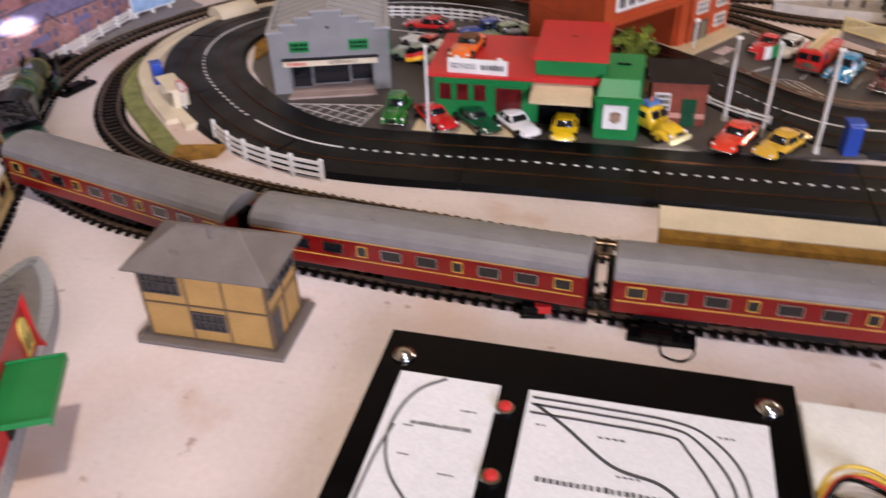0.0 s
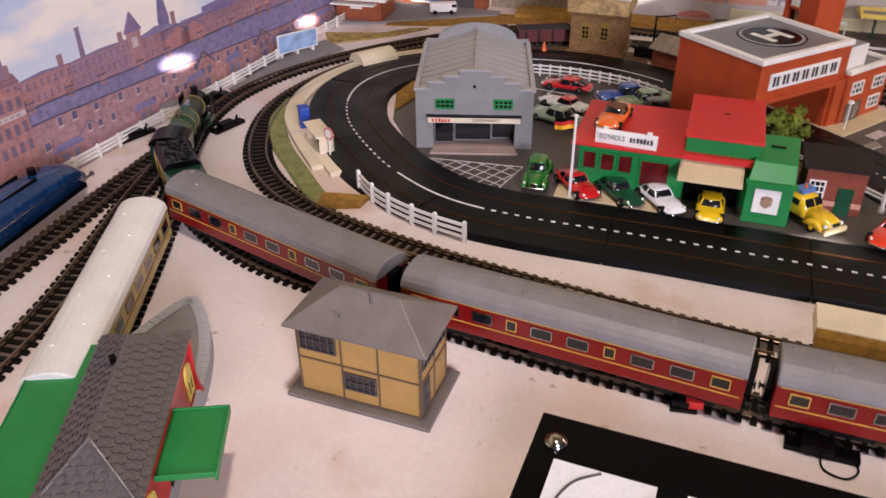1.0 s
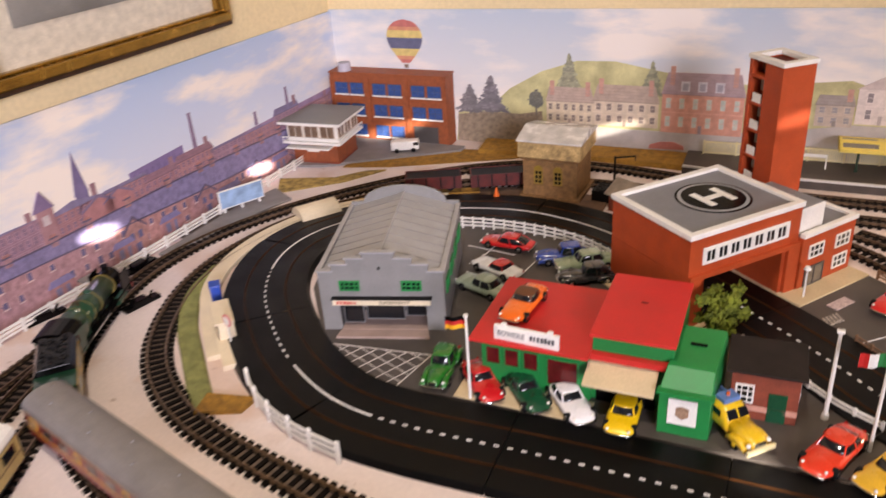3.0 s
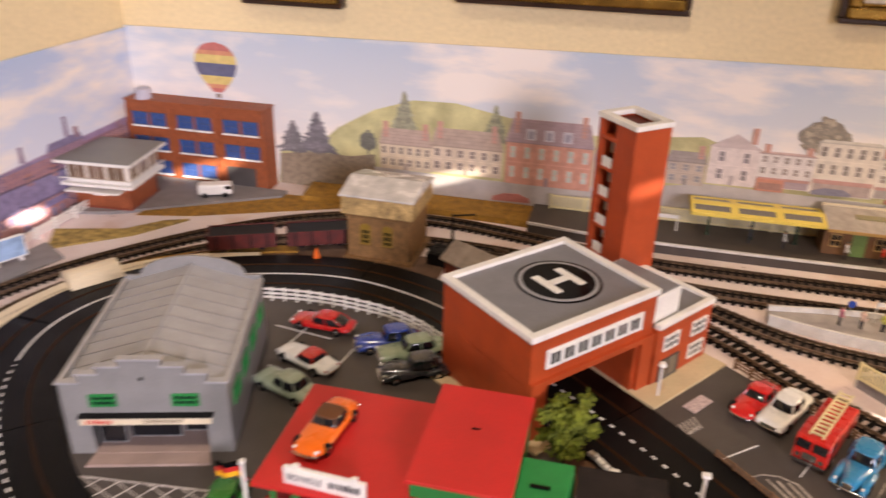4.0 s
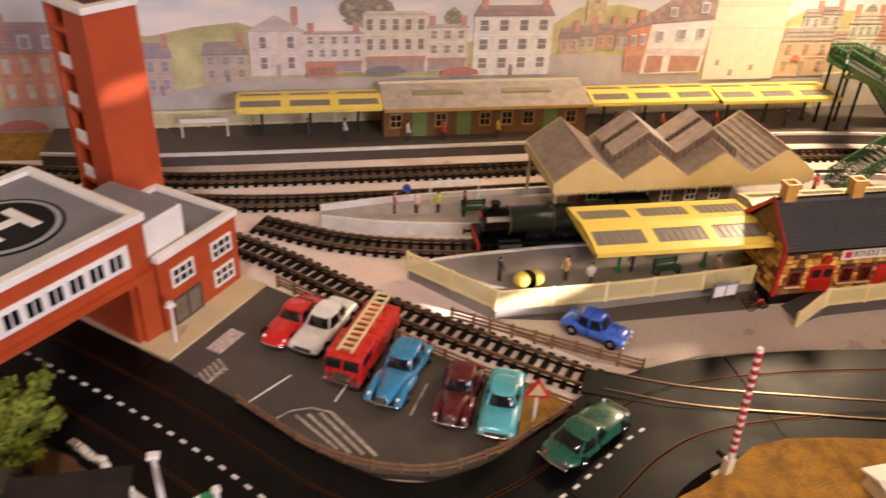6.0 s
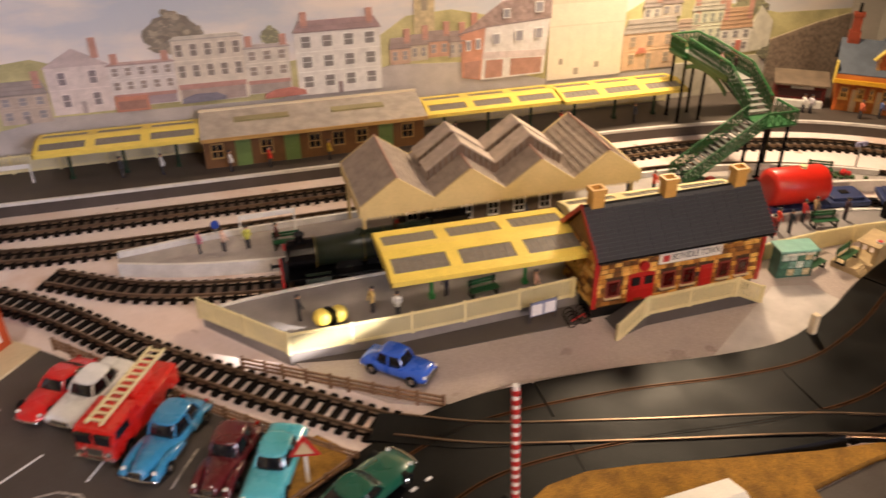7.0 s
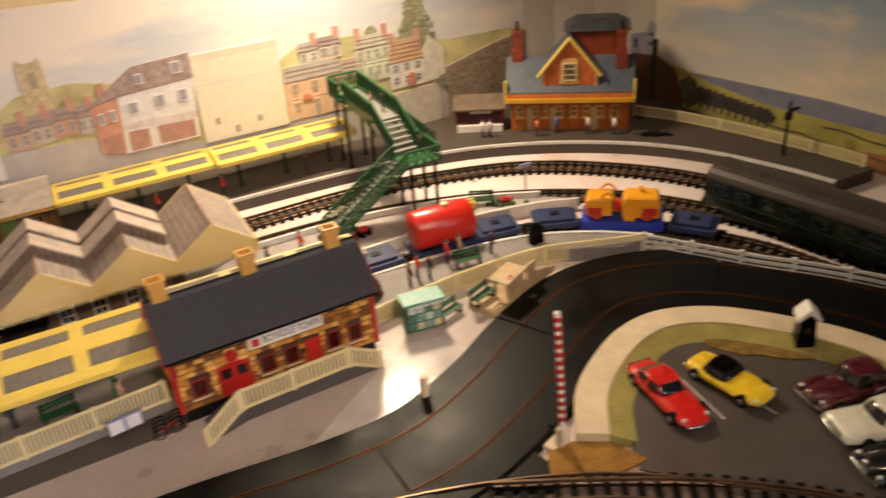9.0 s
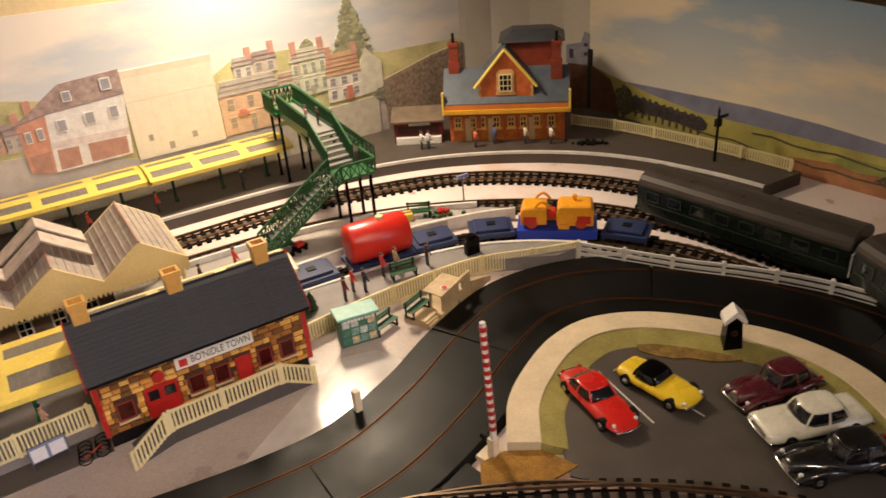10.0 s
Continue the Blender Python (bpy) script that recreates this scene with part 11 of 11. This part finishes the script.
BK.shape("printed_shopfront", [(0, rect(0.302, 0.331, 0.058, 0.072)), (1, rect(0.304, 0.329, 0.060, 0.068))], 14, [ink(206, 96, 60), ink(150, 80, 60)])
print_tree(BK, 0.362, 0.092, 0.144, 0.058, (146, 124, 92), 4, 6, False, 60)
print_tree(BK, 0.447, 0.10, 0.125, 0.020, (150, 146, 88), 4, 7)
BK.shape("printed_church", [(0, rect(0.583, 0.603, 0.085, 0.150)), (0, [(0.583, 0.150), (0.585, 0.154), (0.588, 0.150), (0.598, 0.150), (0.601, 0.154), (0.603, 0.150)]), (1, rect(0.590, 0.596, 0.128, 0.142))], 4, [ink(206, 178, 110, 0.2, 200), ink(150, 128, 92)])
for u, z, w, c in ((0.558, 0.078, 0.020, (206, 150, 110)), (0.578, 0.080, 0.018, (196, 176, 140)), (0.596, 0.082, 0.022, (206, 130, 90)), (0.617, 0.080, 0.016, (190, 170, 150))):
    print_house(BK, u, u + w, z, z + 0.016, c, (150, 120, 110), 0.010, 2, 1, 6, 1)
# corner shop, its front and side in perspective
BK.shape("printed_corner_shop", [(0, [(0.631, 0.058), (0.6505, 0.054), (0.6547, 0.108), (0.629, 0.103)]), (1, [(0.6505, 0.054), (0.7180, 0.055), (0.7225, 0.1125), (0.6547, 0.108)]), (2, [(0.6265, 0.1020), (0.6547, 0.1075), (0.7235, 0.1120), (0.7235, 0.134), (0.672, 0.131), (0.642, 0.111)]), (3, [(0.633, 0.058), (0.6485, 0.0555), (0.6500, 0.0745), (0.633, 0.0735)]), (3, [(0.6545, 0.0555), (0.6730, 0.0558), (0.6738, 0.0735), (0.6558, 0.0740)]), (3, [(0.6815, 0.0560), (0.7150, 0.0565), (0.7160, 0.0725), (0.6820, 0.0735)]), (4, [(0.6515, 0.0760), (0.7190, 0.0735), (0.7196, 0.0800), (0.6525, 0.0825)]), (5, [(0.6265, 0.1015), (0.6547, 0.1070), (0.7235, 0.1113), (0.7235, 0.1126), (0.6547, 0.1083), (0.6265, 0.1030)])], 8, [ink(216, 116, 76), ink(228, 222, 222), ink(150, 112, 104, 0.25, 200), ink(170, 92, 72), ink(214, 190, 192), ink(120, 92, 96)])
BK.shape("printed_window", [(k, rect(u - w * (1 - 0.2 * k), u + w * (1 - 0.2 * k), z - h * (1 - 0.16 * k), z + h * (1 - 0.16 * k))) for k in (0, 1) for u, z, w, h in ((0.666, 0.0950, 0.0042, 0.0056), (0.690, 0.0965, 0.0044, 0.0058), (0.711, 0.0975, 0.0042, 0.0056), (0.637, 0.0905, 0.0026, 0.0052), (0.647, 0.0915, 0.0026, 0.0054), (0.710, 0.1235, 0.0046, 0.0054), (0.676, 0.1195, 0.0038, 0.0046))], 12, [ink(238, 234, 230), ink(128, 124, 142)])
BK.shape("printed_chimney", [(0, rect(0.640, 0.646, 0.106, 0.122))], 7, [ink(206, 112, 84)])
BK.shape("printed_parapet", [(0, [(0.985, 0.0), (1.085, 0.0), (1.085, 0.088), (1.04, 0.080), (0.985, 0.066)]), (1, [(0.985, 0.0645), (1.04, 0.0785), (1.085, 0.0865), (1.085, 0.0895), (1.04, 0.0815), (0.985, 0.0675)])], 10, [ink(120, 90, 60, 0.35, 260), ink(146, 116, 80, 0.3, 200)])
BK.shape("printed_facade", [(0, rect(0.7225, 0.806, 0.046, 0.128)), (1, rect(0.722, 0.807, 0.124, 0.131)), (1, rect(0.722, 0.807, 0.101, 0.1025))] + [(1, rect(0.728 + k * 0.0165, 0.7285 + k * 0.0165, 0.06, 0.100)) for k in range(5)] + [(2, rect(0.735, 0.739, 0.062, 0.068)), (2, rect(0.752, 0.757, 0.050, 0.057)), (2, rect(0.775, 0.780, 0.056, 0.062))], 7, [ink(240, 224, 190, 0.04), ink(228, 208, 170, 0.05), ink(150, 130, 104)])
print_house(BK, 0.807, 0.868, 0.048, 0.088, (224, 168, 116), (172, 156, 142), 0.014, 3, 2, 6, 0, (150, 120, 96))
BK.shape("printed_awning", [(0, [(0.822, 0.066), (0.834, 0.066), (0.831, 0.072), (0.825, 0.072)])], 12, [ink(214, 84, 52)])
for u, w, z, c, r in ((0.826, 0.020, 0.100, (206, 196, 176), (170, 150, 140)), (0.846, 0.024, 0.102, (196, 176, 150), (150, 120, 110)), (0.868, 0.026, 0.076, (206, 176, 140), (180, 140, 110))):
    print_house(BK, u, u + w, z, z + 0.014, c, r, 0.008, 2, 1, 5, 1)
print_house(BK, 0.884, 0.922, 0.070, 0.106, (206, 206, 164), (196, 186, 160), 0.012, 4, 2, 6, 2, (130, 140, 120))
print_house(BK, 0.920, 0.958, 0.056, 0.084, (222, 214, 196), (206, 140, 84), 0.022, 3, 2, 7, 2, (120, 110, 110))
BK.shape("printed_gable", [(0, [(0.958, 0.056), (0.984, 0.058), (0.984, 0.088), (0.966, 0.106), (0.958, 0.086)])], 7, [ink(214, 206, 176)])
BK.shape("printed_door", [(0, rect(0.941, 0.947, 0.056, 0.070))], 14, [ink(206, 70, 40)])
print_tree(BK, 0.952, 0.094, 0.160, 0.050, (142, 140, 84), 5, 8, True, 90)
print_tree(BK, 0.904, 0.106, 0.126, 0.018, (150, 150, 90), 5, 9)
BK.shape("printed_wall", [(0, [(0.868, 0.0), (0.868, 0.050), (0.976, 0.052), (0.976, 0.0)])], 8, [ink(186, 172, 142)])
print_tree(BK, 0.985, 0.040, 0.062, 0.03, (110, 108, 66), 9, 10)
print_tree(BK, 0.66, 0.085, 0.11, 0.02, (150, 148, 84), 4, 12)
# the balloon
def envelope(f):
    """Half width of the balloon at a share f of its height."""
    return 0.006 + 0.022 * math.sin(math.pi / 2 * f / 0.6) if f < 0.6 else 0.028 * math.sqrt(max(0.0004, 1 - ((f - 0.6) / 0.4) ** 2))


g = Geo()
for k in range(24):
    f0, f1 = k / 24, (k + 1) / 24
    pts = [(-0.343 - envelope(f0), 0.112 + 0.062 * f0), (-0.343 + envelope(f0), 0.112 + 0.062 * f0), (-0.343 + envelope(f1), 0.112 + 0.062 * f1), (-0.343 - envelope(f1), 0.112 + 0.062 * f1)]
    g.prism(pts, -0.0001, LAYER * 3, (0, 1, 2, 2, 3, 3, 3, 2, 2, 1, 0, 0)[k // 2], BK.F @ pose(0, 0, 0, 90, 0, 0))
g.prism(rect(-0.346, -0.340, 0.105, 0.110), -0.0001, LAYER * 3, 4, BK.F @ pose(0, 0, 0, 90, 0, 0))
part("printed_balloon", g, [ink(206, 60, 44), ink(226, 110, 50), ink(232, 190, 60), ink(44, 48, 96), ink(110, 70, 44)], BK.th)

# left wall: a mill town under a wide sky
HAZE[:] = [0.17, 0.05]
LF = Print("backdrop", "printed purple mill town backdrop paper on the wall", face(-0.4600, 1.0940, 85.87), [(-1.25, 0.0), (0.0, 0.0), (0.0, 0.184), (-0.70, 0.188), (-1.25, 0.190)], sky_print("sky_paper_mills", rgb(168, 186, 214), rgb(214, 214, 222), rgb(238, 226, 214), 0.06, 0.19))
LF.shape("printed_haze", [(0, [(-1.25, 0.0), (-1.25, 0.085), (-0.95, 0.088), (-0.80, 0.080), (-0.60, 0.072), (-0.45, 0.070), (-0.30, 0.072), (-0.15, 0.075), (0.0, 0.078), (0.0, 0.0)])], 1, [ink(136, 104, 140, 0.2, 60)])
rnd = random.Random(77)


def between(u, table):
    """Height of a printed outline at u."""
    for (a, za), (b, zb) in zip(table, table[1:]):
        if u <= b:
            return za + (zb - za) * (u - a) / (b - a)
    return table[-1][1]


EAVES = [(-1.25, 0.046), (-0.62, 0.048), (-0.518, 0.041), (-0.266, 0.027), (0.0, 0.024)]
RIDGE = [(-1.25, 0.062), (-0.629, 0.063), (-0.514, 0.057), (-0.425, 0.060), (-0.26, 0.055), (0.0, 0.044)]
MILLTOP = [(-1.25, 0.090), (-0.66, 0.087), (-0.545, 0.081), (-0.40, 0.076), (-0.26, 0.074), (0.0, 0.070)]
DULL = (142, 96, 104)
# far mills, each a long wall with two rows of small windows
u = -1.24
while u < -0.01:
    w = min(rnd.uniform(0.045, 0.085), -0.004 - u)
    zt = between(u, MILLTOP) + rnd.uniform(-0.005, 0.004)
    print_house(LF, u, u + w, 0.034, zt, rnd.choice(((160, 102, 104), (150, 94, 100), (168, 112, 108), (142, 98, 116))), rnd.choice(((112, 98, 136), (136, 90, 104))), rnd.choice((0.002, 0.003, 0.008)), max(3, int(w / 0.0075)), 4, 3, rnd.choice((0, 1, 1)), (116, 84, 108), None, rnd.random() < 0.15, DULL)
    u += w * rnd.uniform(0.92, 1.0)
for u, z in ((-0.467, 0.083), (-0.440, 0.082)):
    LF.shape("printed_gable", [(0, [(u - 0.022, 0.050), (u + 0.018, 0.050), (u + 0.018, z - 0.010), (u, z - 0.001), (u - 0.022, z - 0.010)]), (1, [(u - 0.024, z - 0.012), (u - 0.022, z - 0.009), (u, z + 0.002), (u + 0.020, z - 0.009), (u + 0.020, z - 0.012), (u, z - 0.0015)])], 6, [ink(164, 98, 100), ink(104, 84, 116)])
for u, z, h in ((-0.315, 0.07, 0.055), (-0.60, 0.08, 0.035), (-0.69, 0.085, 0.035), (-0.86, 0.09, 0.03), (-0.13, 0.075, 0.03), (-0.20, 0.075, 0.016)):
    LF.shape("printed_mill_chimney", [(0, [(u - 0.0035, z), (u + 0.0035, z), (u + 0.0022, z + h), (u - 0.0022, z + h)]), (0, rect(u - 0.003, u + 0.003, z + h, z + h + 0.002))], 2, [ink(120, 92, 122)])
LF.shape("printed_spire", [(0, rect(-0.492, -0.476, 0.06, 0.092)), (0, [(-0.493, 0.092), (-0.475, 0.092), (-0.484, 0.138)])], 3, [ink(100, 84, 128)])
LF.shape("printed_clock_tower", [(0, rect(-0.541, -0.522, 0.055, 0.094)), (1, [(-0.544, 0.094), (-0.519, 0.094), (-0.5315, 0.114)]), (2, rect(-0.536, -0.528, 0.078, 0.088))], 7, [ink(158, 104, 110), ink(110, 84, 124), ink(196, 176, 176)])
LF.shape("printed_mill_block", [(0, [(-0.42, 0.06), (-0.335, 0.06), (-0.335, 0.094), (-0.42, 0.090)])] + [(1, rect(-0.415 + k * 0.009, -0.411 + k * 0.009, 0.066, 0.086)) for k in range(9)], 2, [ink(112, 90, 140), ink(98, 78, 128)])
# the long terrace with its slate roof
u = -1.24
while u < -0.005:
    w = min(rnd.uniform(0.075, 0.120), -0.004 - u)
    v = u + w
    tone = rnd.choice(((168, 110, 104), (158, 104, 104), (174, 118, 108), (160, 110, 116)))
    polys = [(1, [(u, between(u, EAVES)), (v, between(v, EAVES)), (v + 0.004, between(v, RIDGE)), (u + 0.004, between(u, RIDGE))]), (0, [(u, 0.0), (v, 0.0), (v, between(v, EAVES)), (u, between(u, EAVES))])]
    x = u + 0.008
    while x < v - 0.008:
        e = between(x, EAVES)
        for z in (e - 0.011, e - 0.028):
            if z < 0.002 or rnd.random() < 0.25:
                continue
            ww, hh = rnd.uniform(0.0045, 0.0065), rnd.uniform(0.007, 0.0095)
            polys.append((2, rect(x - 0.0008, x + ww + 0.0008, z - 0.001, z + hh)))
            polys.append((3, rect(x, x + ww, z, z + hh - 0.0008)))
            polys.append((4, rect(x - 0.001, x + ww + 0.001, z - 0.0016, z - 0.0006)))
        x += rnd.uniform(0.011, 0.020)
    if rnd.random() < 0.8:
        c, e = rnd.uniform(u + 0.02, v - 0.02), between(u, EAVES)
        for a0, a1 in (((c - 0.020, e * 0.30), (c, e * 0.62)), ((c, e * 0.62), (c + 0.018, e * 0.32)), ((c + 0.018, 0.0), (c + 0.0181, e * 0.9))):
            polys.append((3, [(a0[0], a0[1]), (a1[0] + 0.0009, a1[1]), (a1[0] + 0.0009, a1[1] + 0.0012), (a0[0], a0[1] + 0.0012)]))
    LF.shape("printed_terrace", polys, 8, [ink(*tone, 0.25, 160), ink(112, 100, 142, 0.25, 150), ink(186, 140, 132), ink(76, 66, 106), ink(206, 178, 170)])
    extras = []
    for k in range(2):
        c = u + w * (0.25 + 0.5 * k) + rnd.uniform(-0.01, 0.01)
        zr = between(c, RIDGE)
        extras += [(0, rect(c - 0.004, c + 0.004, zr - 0.004, zr + 0.006)), (1, rect(c - 0.0048, c + 0.0048, zr + 0.005, zr + 0.0066)), (2, rect(c - 0.003, c - 0.0014, zr + 0.0066, zr + 0.0092)), (2, rect(c + 0.0010, c + 0.0026, zr + 0.0066, zr + 0.0092))]
    extras += [(1, [(u, between(u, EAVES) - 0.0006), (v, between(v, EAVES) - 0.0006), (v, between(v, EAVES) + 0.0008), (u, between(u, EAVES) + 0.0008)]), (1, [(u + 0.004, between(u, RIDGE) - 0.0006), (v + 0.004, between(v, RIDGE) - 0.0006), (v + 0.004, between(v, RIDGE) + 0.0006), (u + 0.004, between(u, RIDGE) + 0.0006)])]
    if rnd.random() < 0.6:
        c, e = rnd.uniform(u + 0.024, v - 0.024), between(u, EAVES)
        extras += [(0, [(c - 0.016, 0.0), (c + 0.016, 0.0), (c + 0.016, e * 0.72), (c, e * 1.12), (c - 0.016, e * 0.72)]), (1, [(c - 0.018, e * 0.66), (c, e * 1.08), (c + 0.018, e * 0.66), (c + 0.018, e * 0.74), (c, e * 1.18), (c - 0.018, e * 0.74)]), (3, rect(c - 0.009, c - 0.003, e * 0.42, e * 0.66)), (3, rect(c + 0.003, c + 0.009, e * 0.42, e * 0.66)), (3, rect(c - 0.004, c + 0.004, 0.0, e * 0.30))]
    LF.shape("printed_gable_front", extras, 11, [ink(*(int(q * 0.94) for q in tone), 0.25, 160), ink(70, 56, 84), ink(176, 106, 92), ink(74, 70, 112)])
    u = v
# low sheds along the foot
for k in range(11):
    u = -1.16 + k * 0.098 + rnd.uniform(-0.02, 0.02)
    w, z = rnd.uniform(0.030, 0.046), rnd.uniform(0.012, 0.018)
    LF.shape("printed_shed", [(0, rect(u, u + w, 0.0, z)), (1, [(u - 0.001, z), (u + w + 0.001, z), (u + w - 0.005, z + 0.007), (u + 0.004, z + 0.007)]), (2, rect(u + w * 0.2, u + w * 0.42, 0.003, z - 0.003)), (2, rect(u + w * 0.6, u + w * 0.75, 0.0, z - 0.003))], 13, [ink(156, 98, 98, 0.25, 160), ink(110, 100, 146), ink(98, 96, 132)])
# a taller works front with a pale sign band
LF.shape("printed_works", [(0, rect(-0.760, -0.680, 0.0, 0.084)), (0, [(-0.735, 0.084), (-0.695, 0.084), (-0.702, 0.094), (-0.728, 0.094)]), (1, rect(-0.757, -0.681, 0.062, 0.067))] + [(2, rect(-0.754 + k * 0.0095, -0.749 + k * 0.0095, z, z + 0.010)) for k in range(8) for z in (0.070, 0.047, 0.030)] + [(3, rect(-0.750 + k * 0.0065, -0.7460 + k * 0.0065, 0.0635, 0.0655)) for k in range(10)], 17, [ink(166, 106, 102, 0.2, 140), ink(204, 182, 178), ink(104, 76, 100), ink(168, 140, 142)])
# right wall: fields and far hills
HAZE[:] = [0.10, 0.08]
RT = Print("backdrop", "printed green countryside backdrop paper on the wall", face(1.190, 1.000, -80.54), [(0.0, 0.0), (1.0, 0.0), (1.0, 0.158), (0.30, 0.157), (0.0, 0.172)], sky_print("sky_paper_fields", rgb(136, 166, 190), rgb(214, 208, 194), rgb(230, 216, 188), 0.05, 0.16))
RT.shape("printed_far_hill", [(0, [(0.03, 0.0), (0.03, 0.050), (0.10, 0.052), (0.20, 0.054), (0.26, 0.052), (0.34, 0.046), (0.5, 0.05), (0.7, 0.055), (1.0, 0.045), (1.0, 0.0)])], 1, [ink(120, 124, 150, 0.15, 40)])
RT.shape("printed_field", [(0, [(0.0, 0.0), (0.0, 0.062), (0.03, 0.054), (0.08, 0.044), (0.14, 0.036), (0.22, 0.036), (0.30, 0.036), (0.40, 0.034), (0.6, 0.036), (1.0, 0.03), (1.0, 0.0)])], 2, [ink(178, 166, 74, 0.25, 30)])
RT.shape("printed_field", [(0, [(0.22, 0.0), (0.24, 0.016), (0.30, 0.022), (0.38, 0.024), (0.46, 0.012), (0.50, 0.0)])], 3, [ink(176, 110, 64, 0.25, 60)])
RT.shape("printed_field", [(0, [(0.27, 0.022), (0.29, 0.028), (0.33, 0.028), (0.335, 0.020), (0.30, 0.017)])], 4, [ink(150, 156, 66, 0.25, 60)])
for a, b in (((0.06, 0.010), (0.15, 0.004)), ((0.10, 0.022), (0.26, 0.012)), ((0.20, 0.030), (0.36, 0.026)), ((0.26, 0.012), (0.42, 0.016)), ((0.02, 0.030), (0.08, 0.020))):
    n = 8
    pts = [(a[0] + (b[0] - a[0]) * i / n, a[1] + (b[1] - a[1]) * i / n + 0.0016 * math.sin(i * 1.9)) for i in range(n + 1)]
    RT.shape("printed_hedgerow", [(0, pts + [(x, z - 0.0016) for x, z in reversed(pts)])], 5, [ink(84, 76, 52, 0.3, 200)])
for k in range(10):
    print_tree(RT, 0.066 + k * 0.0085, 0.016 - k * 0.0003, 0.039 - k * 0.0007, 0.021, ((66, 62, 66), (78, 58, 52))[k % 3 == 1], 6, 40 + k, False, 26)
print_tree(RT, 0.050, 0.003, 0.047, 0.030, (96, 92, 62), 7, 51, False, 36)
print_tree(RT, 0.034, 0.006, 0.034, 0.022, (90, 88, 60), 7, 52, False, 26)
print_tree(RT, 0.331, 0.006, 0.022, 0.028, (92, 80, 50), 7, 53, False, 26)
HAZE[:] = [0.04, 0.0]
# barn, and beside it a near-black strip for the shade behind the station
RT.shape("printed_barn", [(0, [(0.0, 0.0), (0.046, 0.0), (0.040, 0.030), (0.030, 0.050), (0.006, 0.060), (0.0, 0.060)]), (1, rect(0.0, 0.005, 0.0, 0.078))], 9, [ink(82, 50, 32, 0.3, 120), ink(20, 14, 12)])
TURN = face(1.1775, 1.0292, -66.6) @ pose(0, 0, 0, 90, 0, 0)
part("printed_barn", Geo().prism(rect(0.006, 0.0325, 0.0, 0.060), 0.0002, 0.0008), ink(92, 58, 38, 0.3, 120), RT.th).matrix_basis = TURN
part("printed_house", Geo().prism([(0.004, 0.060), (0.0325, 0.058), (0.0325, 0.094), (0.026, 0.096), (0.022, 0.084), (0.004, 0.080)], 0.0002, 0.0008).prism(rect(0.008, 0.013, 0.066, 0.076), 0.0008, 0.0010, 1).prism(rect(0.026, 0.030, 0.080, 0.084), 0.0008, 0.0010, 1).prism(rect(0.026, 0.030, 0.070, 0.074), 0.0008, 0.0010, 1), [ink(150, 146, 158, 0.2, 120), ink(64, 60, 84)], RT.th).matrix_basis = TURN
HAZE[:] = [0.10, 0.08]
# a short curved panel joins the two sheets behind the corner station
solid("backdrop", Geo().loft([[Vector((x, y, 0.0)), Vector((x, y, 0.176)), Vector((x + 0.002, y + 0.002, 0.176)), Vector((x + 0.002, y + 0.002, 0.0))] for x, y in ((1.084, 1.0938), (1.120, 1.085), (1.155, 1.060), (1.178, 1.030), (1.191, 1.000))]), ink(206, 196, 178, 0.06, 12), "plain pale curved backdrop paper in the corner", "backdrop", "structure")

# ---------------------------------------------------------------- framed pictures above the backdrops
GILT = mat("gilt_frame", rgb(168, 130, 60), 0.25, metal=0.8, var=0.25, scale=60, bump=0.15, bscale=300)
DARKFRAME = mat("dark_frame_wood", rgb(58, 36, 22), 0.35, var=0.25, scale=60)


def picture(F, u0, u1, z0, z1, label):
    th = thing("framed_picture", label, "picture", group="framed pictures")
    for w0, w1, deep, m, name in ((0.0, 0.006, 0.016, DARKFRAME, "outer_bar"), (0.006, 0.017, 0.022, GILT, "frame_bar"), (0.017, 0.020, 0.014, GILT, "inner_bar")):
        a0, a1, c0, c1 = u0 + w0, u1 - w0, z0 + w0, z1 - w0
        w = w1 - w0
        for a, b, c, d in ((a0, a1, c0, c0 + w), (a0, a1, c1 - w, c1), (a0, a0 + w, c0 + w, c1 - w), (a1 - w, a1, c0 + w, c1 - w)):
            part(name, Geo().box(a, b, -deep, 0.0, c, d, 0, F), m, th, bevel=0.002)
    part("mount", Geo().box(u0 + 0.02, u1 - 0.02, -0.006, 0.0, z0 + 0.02, z1 - 0.02, 0, F), ink(214, 200, 176), th)
    part("print", Geo().box(u0 + 0.055, u1 - 0.055, -0.008, 0.0, z0 + 0.055, z1 - 0.055, 0, F), ink(120, 116, 110, 0.35, 14), th)


WF, BF = face(-0.4640, 1.0940, 85.87), face(0, 1.0995, 0)
picture(WF, -0.560, -0.222, 0.212, 0.45, "gilt framed picture on the cream wall")
picture(WF, -1.00, -0.655, 0.232, 0.48, "gilt framed picture on the cream wall")
picture(BF, -0.296, -0.172, 0.224, 0.40, "small gilt framed picture on the cream wall")
picture(BF, -0.042, 0.205, 0.240, 0.46, "gilt framed picture on the cream wall")
picture(BF, 0.345, 0.60, 0.243, 0.46, "gilt framed picture on the cream wall")
